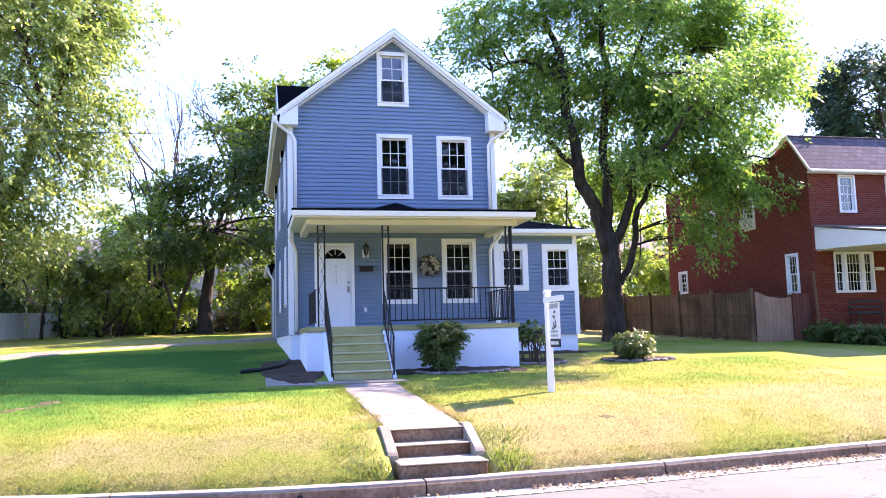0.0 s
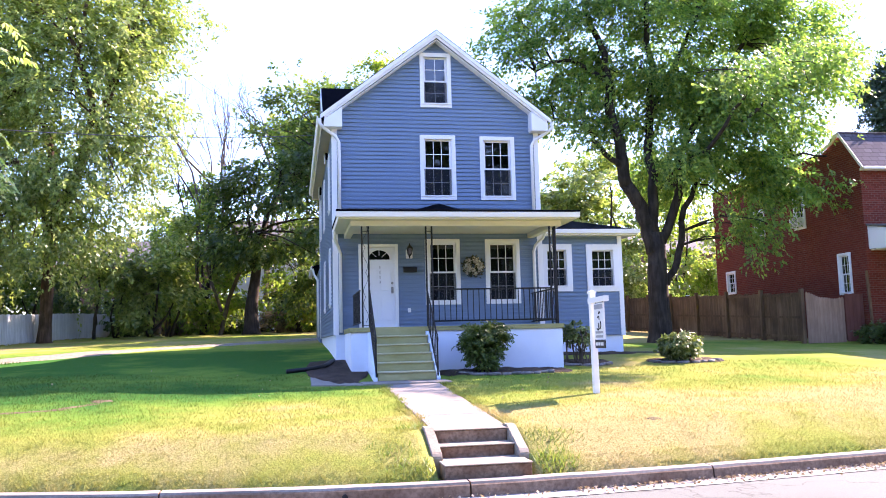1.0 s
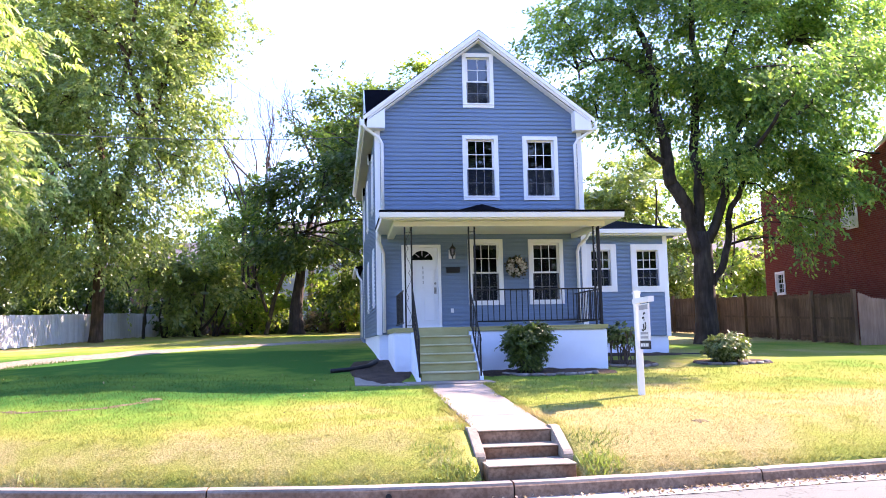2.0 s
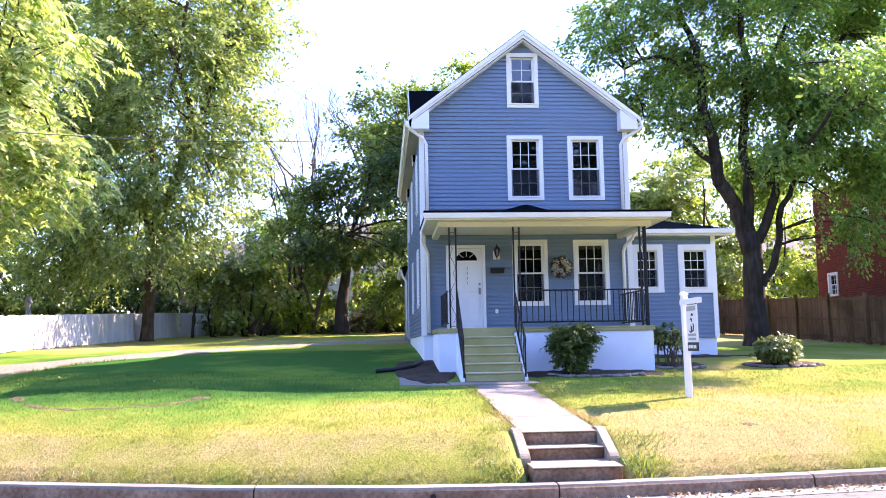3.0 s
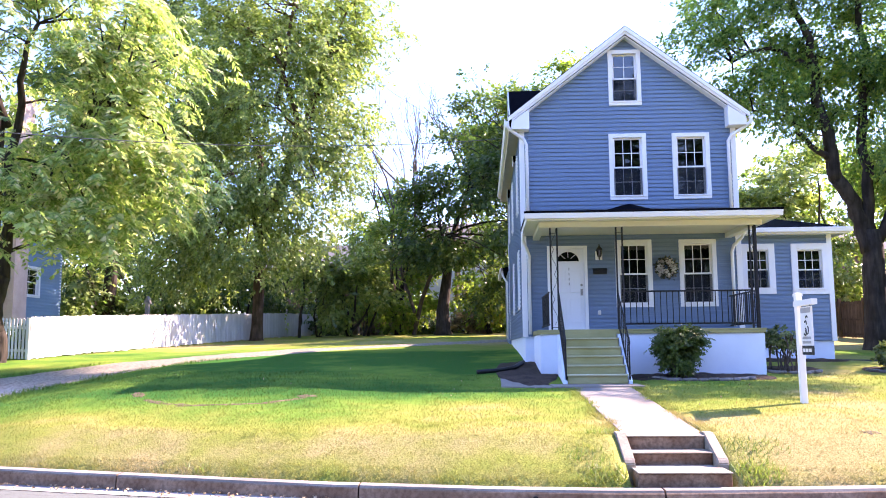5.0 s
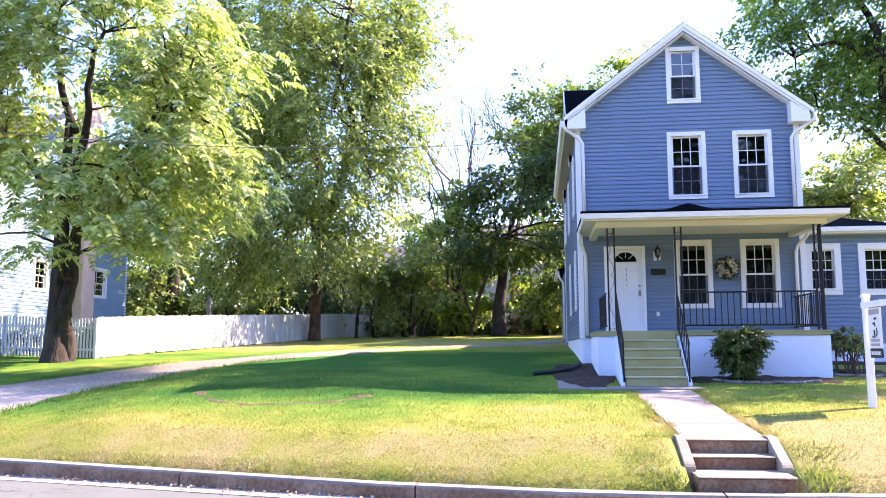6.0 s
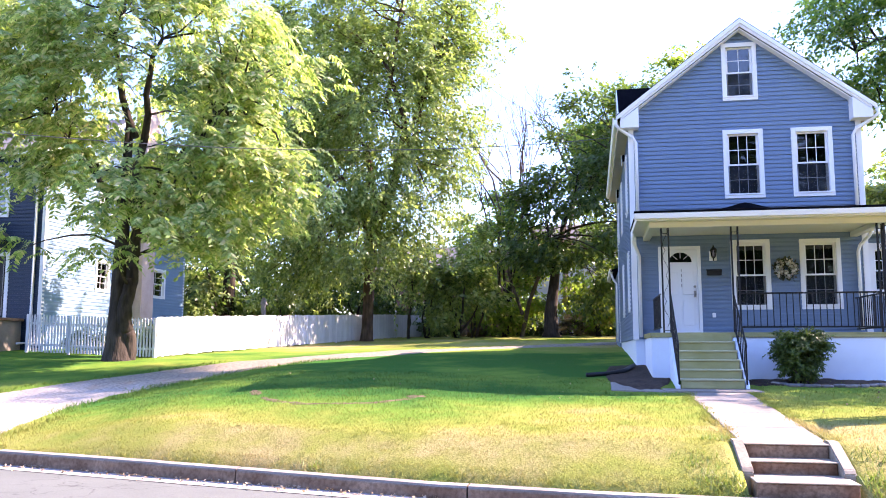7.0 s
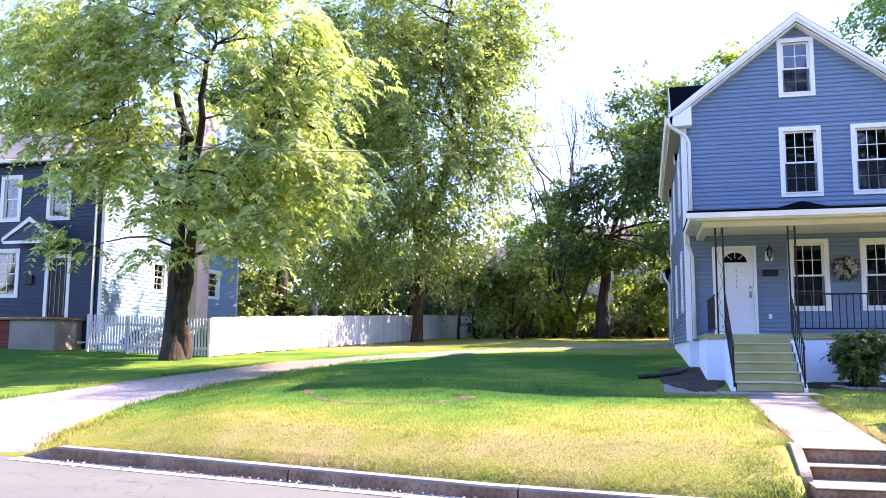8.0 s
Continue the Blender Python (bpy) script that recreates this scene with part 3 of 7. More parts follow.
def siding(wall, material, place, u0, u1, z0, z1, holes=(), course=0.106, lap=0.028, limit=None):
    """Lapped boards on a wall: place(u, out, z) gives the point; limit(z) narrows the run (a gable)."""
    z = z0
    while z < z1 - 0.01:
        t = min(z + course, z1)
        a, b = u0, u1
        if limit:
            la, lb = limit((z + t) / 2)
            a, b = max(a, la), min(b, lb)
        runs = [(a, b)] if b > a else []
        for h in holes:
            if h[2] < (z + t) / 2 < h[3]:
                cut = []
                for p, q in runs:
                    if h[0] > p:
                        cut.append((p, min(q, h[0])))
                    if h[1] < q:
                        cut.append((max(p, h[1]), q))
                runs = [(p, q) for p, q in cut if q - p > 0.01]
        for p, q in runs:
            bm = bmesh.new()
            v = [bm.verts.new(place(u, o, zz)) for u, o, zz in ((p, 0.0, z), (q, 0.0, z), (q, lap, z), (p, lap, z), (q, 0.002, t), (p, 0.002, t), (q, lap, z + course * 0.52), (p, lap, z + course * 0.52), (q, lap * 0.55, z + course * 0.56), (p, lap * 0.55, z + course * 0.56))]
            bm.faces.new((v[0], v[1], v[2], v[3]))
            bm.faces.new((v[3], v[2], v[6], v[7]))
            bm.faces.new((v[7], v[6], v[8], v[9]))
            bm.faces.new((v[9], v[8], v[4], v[5]))
            bm.faces.new((v[0], v[3], v[7], v[9], v[5]))
            bm.faces.new((v[1], v[4], v[8], v[6], v[2]))
            part("siding_board", bm, material, wall)
        z = t


def window(parent, place, u0, u1, z0, z1, cols, rows, trim=0.105, sash_trim=0.05, name="window", screen=False):
    """A double-hung window: casing, two sashes with glazing bars, a pane in each light, sill. place(u, out, z)."""
    bm = bmesh.new()

    def slab(a, b, c, d, o0, o1):
        p = [place(u, o, z) for o in (o0, o1) for u, z in ((a, c), (b, c), (b, d), (a, d))]
        v = [bm.verts.new(q) for q in p]
        for f in ((0, 3, 2, 1), (4, 5, 6, 7), (0, 1, 5, 4), (1, 2, 6, 5), (2, 3, 7, 6), (3, 0, 4, 7)):
            bm.faces.new([v[i] for i in f])

    def done(label, n, material, par):
        nonlocal bm
        bmesh.ops.recalc_face_normals(bm, faces=bm.faces[:])
        o = part(n, bm, material, par, label)
        bm = bmesh.new()
        return o

    t = trim
    slab(u0, u0 + t, z0, z1, -0.10, 0.05)
    slab(u1 - t, u1, z0, z1, -0.10, 0.05)
    slab(u0 + t, u1 - t, z1 - t, z1, -0.10, 0.053)
    slab(u0 + t, u1 - t, z0, z0 + t * 0.8, -0.10, 0.049)
    bmesh.ops.bevel(bm, geom=bm.edges[:], offset=0.004, segments=1, affect='EDGES')
    casing = done("", name, M_TRIM, parent)
    slab(u0 + 0.01, u1 - 0.01, z0 + t * 0.8, z0 + t * 0.8 + 0.03, -0.02, 0.07)
    done("", "sill", M_TRIM, casing)
    a, b, c, d = u0 + t, u1 - t, z0 + t * 0.8, z1 - t
    mid = (c + d) / 2
    first = None
    for low, high, out in ((mid - 0.02, d, -0.035), (c, mid + 0.02, -0.06)):
        s = sash_trim
        slab(a, a + s, low, high, out - 0.03, out)
        slab(b - s, b, low, high, out - 0.03, out)
        slab(a + s, b - s, high - s * 0.8, high, out - 0.03, out)
        slab(a + s, b - s, low, low + s * 0.8, out - 0.03, out)
        ga, gb, gc, gd = a + s, b - s, low + s * 0.8, high - s * 0.8
        for i in range(1, cols):
            u = ga + (gb - ga) * i / cols
            slab(u - 0.008, u + 0.008, gc, gd, out - 0.022, out - 0.004)
        for j in range(1, rows):
            z = gc + (gd - gc) * j / rows
            slab(ga, gb, z - 0.008, z + 0.008, out - 0.022, out - 0.006)
        done("", "sash", M_TRIM, casing)
        w, h = (gb - ga) / cols, (gd - gc) / rows
        for i in range(cols):
            for j in range(rows):
                u, z = ga + w * i, gc + h * j
                if first is None:
                    slab(u + 0.006, u + w - 0.006, z + 0.006, z + h - 0.006, out - 0.018, out - 0.013)
                    first = done("", "pane", M_GLASS, casing)
                    spot = (u, z, out)
                else:
                    off = Vector(place(u, out, z)) - Vector(place(spot[0], spot[2], spot[1]))
                    again(first, PLACES[first.name] + off, casing)
    if screen:
        slab(a + 0.004, b - 0.004, c + 0.004, mid - 0.022, -0.040, -0.038)
        done("dark insect screen", "insect_screen", M_SCREEN, casing)
    bm.free()
    return casing


# ---------------------------------------------------------------- the blue house
YF, XL, XR, XC = 21.0, 1.03, 6.41, 3.72
EAVE, RIDGE = 7.30, 9.62
house = thing("house", (3.7, 25, 1.2), "narrow two-storey house with blue-grey lapped siding, white trim and black roof", "house")


def front(u, o, z):
    return (u, YF - o, z)


def west(u, o, z):
    return (XL - o, u, z)


def rake_limit(z):
    w = (RIDGE - 0.06 - z) * (XC - 0.70) / (RIDGE - EAVE)
    return XC - w, XC + w


WIN_FRONT = {"gable": (3.30, 4.13, 7.71, 9.18), "up_a": (3.26, 4.20, 5.26, 6.97), "up_b": (4.85, 5.79, 5.26, 6.96),
             "low_a": (3.33, 4.24, 2.55, 4.24), "low_b": (4.91, 5.83, 2.55, 4.23)}
DOOR = (1.63, 2.63, 2.0, 4.11)
inset = 0.06
holes = [(a + inset, b - inset, c + inset, d - inset) for a, b, c, d in WIN_FRONT.values()] + [(DOOR[0] + 0.05, DOOR[1] - 0.05, DOOR[2], DOOR[3] - 0.05)]

bm = bmesh.new()
cells(bm, [XL, XR], [1.85, RIDGE], holes, lambda b, p, q, r, s: box(b, p, q, YF, YF + 0.16, r, s))
for way in (1, -1):
    n = Vector((way * (RIDGE - EAVE), 0, XC - 0.70)).normalized()
    bmesh.ops.bisect_plane(bm, geom=bm.verts[:] + bm.edges[:] + bm.faces[:], plane_co=(XC, 0, RIDGE - 0.1), plane_no=n, clear_outer=True)
wall = part("wall", bm, M_SIDING, house)
siding(wall, M_SIDING, front, XL, XR, 1.86, RIDGE, holes, limit=rake_limit)

side_windows = [(22.5, 23.3, 5.2, 6.8), (22.5, 23.3, 2.6, 4.2), (26.2, 27.1, 2.6, 4.2), (26.2, 27.1, 5.2, 6.8), (29.4, 30.1, 5.3, 6.7)]
side_holes = [(a + 0.05, b - 0.05, c + 0.05, d - 0.05) for a, b, c, d in side_windows]
bm = bmesh.new()
cells(bm, [YF + 0.16, 31.3], [1.85, EAVE], side_holes, lambda b, p, q, r, s: box(b, XL, XL + 0.16, p, q, r, s))
wall = part("wall", bm, M_SIDING, house)
siding(wall, M_SIDING, west, YF, 31.3, 1.86, EAVE, side_holes)
siding(wall, M_SIDING, west, 24.2, 28.9, EAVE, 9.55, limit=lambda z: (26.45 - (9.55 - z) * 1.05, 26.45 + (9.55 - z) * 1.05))
bm = bmesh.new()
box(bm, XR - 0.16, XR, YF + 0.16, 31.3, 1.85, EAVE)
wall = part("wall", bm, M_SIDING, house)
siding(wall, M_SIDING, lambda u, o, z: (XR + o, u, z), YF, 31.3, 1.86, EAVE)
bm = bmesh.new()
box(bm, XL, XR, 31.3, 31.46, 1.85, EAVE)
extrude_poly(bm, [(XL, 31.3, EAVE), (XR, 31.3, EAVE), (XC, 31.3, RIDGE - 0.15)], (0, 0.16, 0))
part("wall", bm, M_SIDING, house)
# unseen floors and partitions, added and blackened so the rooms stay dark
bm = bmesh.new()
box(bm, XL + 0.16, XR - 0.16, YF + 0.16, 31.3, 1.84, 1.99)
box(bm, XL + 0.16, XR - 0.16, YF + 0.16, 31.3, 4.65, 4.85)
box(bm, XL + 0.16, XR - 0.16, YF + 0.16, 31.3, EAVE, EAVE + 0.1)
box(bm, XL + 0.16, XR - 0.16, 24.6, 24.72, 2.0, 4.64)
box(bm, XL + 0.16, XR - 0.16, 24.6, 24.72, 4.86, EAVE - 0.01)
part("inner_floors", bm, M_DARK, house, "added floors and partitions behind the windows, coloured near black for unlit rooms")
bm = bmesh.new()
box(bm, XL + 0.02, XR - 0.02, YF + 0.02, 31.4, 0.6, 1.85)
part("foundation", bm, M_MASONRY, house, "white painted masonry base")

# corner boards
for x0, x1 in ((XL - 0.042, XL + 0.09), (XR - 0.09, XR + 0.042)):
    part("corner_board", soft_box(x0, x1, YF - 0.042, YF + 0.09, 1.84, EAVE - 0.1, 0.005), M_TRIM, house)
part("corner_board", soft_box(XL - 0.042, XL + 0.08, 31.22, 31.33, 1.84, EAVE, 0.005), M_TRIM, house)

# roof: two slopes with thickness, front rakes, boxed eave ends
slope = (RIDGE - EAVE) / (XC - 0.70)
for sgn in (-1, 1):
    bm = bmesh.new()
    xe = XC + sgn * 3.02
    pts = [(XC, 20.66, RIDGE + 0.10), (xe, 20.66, EAVE + 0.10), (xe, 20.66, EAVE + 0.06), (XC, 20.66, RIDGE + 0.06)]
    extrude_poly(bm, pts, (0, 11.0, 0))
    part("roof", bm, M_SHINGLE, house, "black shingle roof slope")
    bm = bmesh.new()
    pts = [(XC, 20.69, RIDGE + 0.055), (xe - sgn * 0.10, 20.69, EAVE + 0.13), (xe - sgn * 0.10, 20.69, EAVE - 0.02), (XC, 20.69, RIDGE - 0.115)]
    extrude_poly(bm, pts, (0, 0.04, 0))
    part("rake_board", bm, M_TRIM, house)
    bm = bmesh.new()
    pts = [(XC, 20.645, RIDGE + 0.075), (xe, 20.645, EAVE + 0.075), (xe, 20.645, EAVE - 0.03), (XC, 20.645, RIDGE - 0.035)]
    extrude_poly(bm, pts, (0, 0.045, 0))
    part("rake_moulding", bm, M_TRIM, house)
    bm = bmesh.new()
    pts = [(XC, 20.73, RIDGE - 0.14), (xe - sgn * 0.1, 20.73, EAVE - 0.04), (xe - sgn * 0.1, 20.73, EAVE - 0.06), (XC, 20.73, RIDGE - 0.16)]
    extrude_poly(bm, pts, (0, 0.27, 0))
    part("rake_soffit", bm, M_TRIM, house)
    a, b = sorted((xe - sgn * 0.09, xe - sgn * 0.54))
    bm = bmesh.new()
    top_out, top_in = EAVE + 0.06, EAVE + 0.06 + 0.45 * slope
    prof = [(xe - sgn * 0.09, 20.67, 7.07), (xe - sgn * 0.54, 20.67, 7.07), (xe - sgn * 0.54, 20.67, top_in - 0.12), (xe - sgn * 0.09, 20.67, top_out - 0.1)]
    extrude_poly(bm, prof, (0, 0.34, 0))
    bmesh.ops.bevel(bm, geom=bm.edges[:], offset=0.006, segments=1, affect='EDGES')
    part("eave_box", bm, M_TRIM, house)
    # side eave: fascia, soffit, gutter
    a, b = sorted((xe - sgn * 0.06, xe - sgn * 0.34))
    part("soffit", soft_box(a, b, 21.0, 31.6, 7.10, 7.13, 0.004), M_TAN, house, "tan painted side soffit")
    a, b = sorted((xe - sgn * 0.03, xe - sgn * 0.06))
    part("fascia", soft_box(a, b, 21.0, 31.6, 7.08, 7.30, 0.004), M_TAN, house)
    bm = bmesh.new()
    prof = [(xe - sgn * 0.03, 20.70, 7.24), (xe + sgn * 0.05, 20.70, 7.25), (xe + sgn * 0.09, 20.70, 7.34), (xe + sgn * 0.08, 20.70, 7.35), (xe + sgn * 0.04, 20.70, 7.27), (xe - sgn * 0.03, 20.70, 7.265)]
    extrude_poly(bm, prof, (0, 10.9, 0))
    part("gutter", bm, M_TRIM, house)

# cross gable at the back: front slope, its edge trim
bm = bmesh.new()
extrude_poly(bm, [(0.93, 26.45, 9.86), (0.93, 23.6, 6.92), (0.93, 23.6, 6.86), (0.93, 26.45, 9.80)], (2.8, 0, 0))
extrude_poly(bm, [(0.93, 26.45, 9.86), (0.93, 29.3, 6.92), (0.93, 29.3, 6.86), (0.93, 26.45, 9.80)], (2.8, 0, 0))
part("roof", bm, M_SHINGLE, house, "black cross-gable roof slope")
bm = bmesh.new()
extrude_poly(bm, [(0.90, 26.45, 9.84), (0.90, 23.6, 6.90), (0.90, 23.6, 6.74), (0.90, 26.45, 9.67)], (0.03, 0, 0))
extrude_poly(bm, [(0.90, 26.45, 9.84), (0.90, 29.3, 6.90), (0.90, 29.3, 6.74), (0.90, 26.45, 9.67)], (0.03, 0, 0))
part("rake_board", bm, M_TRIM, house)

for key, (a, b, c, d) in WIN_FRONT.items():
    window(house, front, a, b, c, d, 2 if key == "gable" else 3, 2, screen=True)
for a, b, c, d in side_windows:
    window(house, west, a, b, c, d, 2, 2)


def downspout(points, r=0.042):
    bm = bmesh.new()
    tube(bm, points, r, 8)
    return bm


for sgn, xe, xw in ((-1, 0.68, 1.17), (1, 6.76, 6.24)):
    part("downspout", downspout([(xe, 20.68, 7.27), (xe, 20.68, 7.15), (xe - sgn * 0.10, 20.76, 7.06), (xw + sgn * 0.08, 20.88, 6.86), (xw, 20.90, 6.72), (xw, 20.90, 4.95)]), M_TRIM, house, "white downspout", True)
part("downspout", downspout([(1.0, 20.35, 4.37), (1.0, 20.5, 4.22), (1.11, 20.8, 4.03), (1.17, 20.9, 3.88), (1.17, 20.9, 1.9)]), M_TRIM, house, "white downspout", True)
part("downspout", downspout([(6.42, 20.5, 4.37), (6.38, 20.66, 4.22), (6.24, 20.86, 4.05), (6.20, 20.9, 3.9), (6.20, 20.9, 2.05)]), M_TRIM, house, "white downspout", True)

# front door
dx0, dx1, dz0, dz1 = DOOR
bm = bmesh.new()
for b in ((dx0, dx0 + 0.24, YF - 0.05, YF + 0.1, dz0, dz1), (dx1 - 0.075, dx1, YF - 0.05, YF + 0.1, dz0, dz1), (dx0 + 0.24, dx1 - 0.075, YF - 0.052, YF + 0.1, dz1 - 0.075, dz1)):
    box(bm, *b)
bmesh.ops.bevel(bm, geom=bm.edges[:], offset=0.005, segments=1, affect='EDGES')
part("door_casing", bm, M_TRIM, house)
sx0, sx1 = dx0 + 0.095, dx1 - 0.08
cx = (sx0 + sx1) / 2 + 0.015
bm = bmesh.new()
extrude_poly(bm, [(sx0, YF + 0.0, dz0 + 0.03), (sx1, YF + 0.0, dz0 + 0.03), (sx1, YF + 0.0, dz1 - 0.08), (sx0, YF + 0.0, dz1 - 0.08)], (0, 0.045, 0))
door = part("door", bm, M_DOOR, house, "white panelled front door with a fanlight")
for px in (0.27, 0.73):
    for z0, z1 in ((dz0 + 0.18, dz0 + 0.78), (dz0 + 0.93, dz0 + 1.48)):
        x = sx0 + (sx1 - sx0) * px
        bm = soft_box(x - 0.14, x + 0.14, YF - 0.012, YF + 0.004, z0, z1, 0.009, 2)
        part("door_panel", bm, M_DOOR, door)
bm = bmesh.new()
arc = [(cx + 0.27 * math.cos(a), YF - 0.012, 3.72 + 0.24 * math.sin(a)) for a in [math.pi * i / 14 for i in range(15)]]
extrude_poly(bm, arc, (0, 0.01, 0))
part("fanlight", bm, M_GLASS, door, "half-round dark fanlight")
# black sheet in place of the unlit hall behind the fanlight
bm = bmesh.new()
extrude_poly(bm, [(p[0], YF - 0.006, p[2]) for p in arc], (0, 0.004, 0))
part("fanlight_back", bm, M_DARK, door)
bm = bmesh.new()
for i in range(14):
    a0, a1 = math.pi * i / 14, math.pi * (i + 1) / 14
    extrude_poly(bm, [(cx + r * math.cos(a), YF - 0.024, 3.72 + r * 0.9 * math.sin(a)) for a, r in ((a0, 0.27), (a0, 0.30), (a1, 0.30), (a1, 0.27))], (0, 0.03, 0))
box(bm, cx - 0.30, cx + 0.30, YF - 0.024, YF + 0.006, 3.695, 3.72)
for a in (45, 90, 135):
    c, s = math.cos(radians(a)), math.sin(radians(a))
    extrude_poly(bm, [(cx + 0.1 * c - 0.008 * s, YF - 0.02, 3.72 + 0.1 * s + 0.008 * c), (cx + 0.1 * c + 0.008 * s, YF - 0.02, 3.72 + 0.1 * s - 0.008 * c), (cx + 0.27 * c + 0.008 * s, YF - 0.02, 3.72 + 0.245 * s - 0.008 * c), (cx + 0.27 * c - 0.008 * s, YF - 0.02, 3.72 + 0.245 * s + 0.008 * c)], (0, 0.008, 0))
part("fanlight_frame", bm, M_TRIM, door)
for i in range(4):
    part("dark_bar", soft_box(cx + 0.008, cx + 0.026, YF - 0.018, YF + 0.002, 3.49 - 0.125 * i, 3.56 - 0.125 * i, 0.003), M_SILVER, door, "small dark bar fixed to the door")
bm = bmesh.new()
tube(bm, [(sx1 - 0.075, YF, 3.12), (sx1 - 0.075, YF - 0.03, 3.12)], 0.032, 12)
part("deadbolt", bm, M_STEEL, door)
bm = bmesh.new()
box(bm, sx1 - 0.105, sx1 - 0.045, YF - 0.022, YF, 2.86, 3.02)
tube(bm, [(sx1 - 0.075, YF - 0.02, 2.93), (sx1 - 0.075, YF - 0.06, 2.93), (sx1 - 0.075, YF - 0.075, 2.91)], 0.026, 12)
part("door_handle", bm, M_STEEL, door, "brushed metal knob on a tall plate")
part("threshold", soft_box(dx0, dx1, YF - 0.10, YF + 0.05, 1.965, 2.03, 0.006), M_TRIM, house)

# ---------------------------------------------------------------- side wing of one storey
YE, EX1 = 21.6, 8.86
EWIN = ((6.60, 7.46, 2.88, 4.165), (7.87, 8.82 - 0.02, 2.86, 4.155))
eholes = [(a + 0.07, b - 0.07, c + 0.07, d - 0.07) for a, b, c, d in EWIN]
bm = bmesh.new()
cells(bm, [XR, EX1], [1.68, 4.40], eholes, lambda b, p, q, r, s: box(b, p, q, YE, YE + 0.16, r, s))
wall = part("wall", bm, M_SIDING, house)
siding(wall, M_SIDING, lambda u, o, z: (u, YE - o, z), XR, EX1, 1.69, 4.40, eholes)
bm = bmesh.new()
box(bm, EX1 - 0.16, EX1, YE + 0.16, 27.0, 1.68, 4.4)
box(bm, XR + 0.01, EX1, 27.0, 27.16, 1.68, 4.4)
wall = part("wall", bm, M_SIDING, house)
siding(wall, M_SIDING, lambda u, o, z: (EX1 + o, u, z), YE, 27.0, 1.69, 4.40)
bm = bmesh.new()
box(bm, XR + 0.01, EX1 - 0.02, YE + 0.03, 27.1, 0.7, 1.68)
part("foundation", bm, M_MASONRY, house, "white painted masonry base")
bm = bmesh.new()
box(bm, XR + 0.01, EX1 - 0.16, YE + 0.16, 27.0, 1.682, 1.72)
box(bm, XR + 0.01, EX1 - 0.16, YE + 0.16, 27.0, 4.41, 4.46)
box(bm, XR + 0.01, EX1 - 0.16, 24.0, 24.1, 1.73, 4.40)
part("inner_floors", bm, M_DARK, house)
for a, b, c, d in EWIN:
    window(house, lambda u, o, z: (u, YE - o, z), a, b, c, d, 3, 2, trim=0.16, sash_trim=0.035, screen=True)
part("corner_board", soft_box(EX1 - 0.08, EX1 + 0.042, YE - 0.042, YE + 0.08, 1.67, 4.38, 0.005), M_TRIM, house)
bm = bmesh.new()
rv = [(XR, 21.2, 4.52), (9.22, 21.2, 4.52), (9.22, 27.5, 4.52), (XR, 27.5, 4.52), (XR, 24.3, 5.42), (7.5, 24.3, 5.32)]
v = [bm.verts.new(p) for p in rv]
for f in ((0, 1, 5, 4), (1, 2, 5), (2, 3, 4, 5), (0, 4, 3), (0, 3, 2, 1)):
    bm.faces.new([v[i] for i in f])
part("roof", bm, M_SHINGLE, house, "low black shingle roof of the side wing")
bm = bmesh.new()
box(bm, XR, 9.20, 21.22, 21.27, 4.37, 4.51)
box(bm, XR, 9.20, 21.27, 21.6, 4.38, 4.40)
box(bm, 9.15, 9.20, 21.27, 27.4, 4.37, 4.51)
part("fascia", bm, M_TRIM, house)
bm = bmesh.new()
extrude_poly(bm, [(XR, 21.21, 4.40), (XR, 21.13, 4.41), (XR, 21.10, 4.51), (XR, 21.12, 4.52), (XR, 21.15, 4.44), (XR, 21.21, 4.43)], (2.86, 0, 0))
part("gutter", bm, M_TRIM, house)
bm = bmesh.new()
tube(bm, [(9.0, 21.5, 1.18), (9.9, 21.3, 1.16), (10.6, 21.2, 1.17)], 0.04, 8)
part("drain_hose", bm, M_IRON, house, "black drain pipe lying on the grass")

# rear lean-to seen past the side wall
bm = bmesh.new()
box(bm, 0.98, XR - 0.3, 31.47, 35.2, 1.2, 4.45)
wall = part("wall", bm, M_SIDING, house)
siding(wall, M_SIDING, lambda u, o, z: (0.98 - o, u, z), 31.47, 35.2, 1.9, 4.45)
bm = bmesh.new()
extrude_poly(bm, [(0.70, 31.47, 4.55), (XR - 0.3, 31.47, 5.6), (XR - 0.3, 31.47, 5.5), (0.70, 31.47, 4.45)], (0, 4.0, 0))
part("roof", bm, M_SHINGLE, house)
part("fascia", soft_box(0.66, 0.78, 31.47, 35.5, 4.40, 4.56, 0.005), M_CREAM, house)
part("downspout", downspout([(0.74, 31.55, 4.4), (0.80, 31.55, 4.2), (0.93, 31.5, 4.0), (0.93, 31.5, 1.9)], 0.04), M_TRIM, house, "white downspout", True)

# ---------------------------------------------------------------- porch
PX0, PX1, PY = 1.23, 6.18, 18.58
porch = thing("porch", (3.7, 19.8, 1.0), "white-based front porch with wood deck and black iron posts", "porch")
DECK = 1.965
bm = bmesh.new()
box(bm, PX0 + 0.03, PX1 - 0.03, PY + 0.05, YF - 0.002, 0.6, DECK - 0.10)
bmesh.ops.bevel(bm, geom=bm.edges[:], offset=0.02, segments=2, affect='EDGES')
part("porch_base", bm, M_MASONRY, porch, "white painted masonry base")
first = None
nb = 17
bw = (YF - 0.04 - PY) / nb
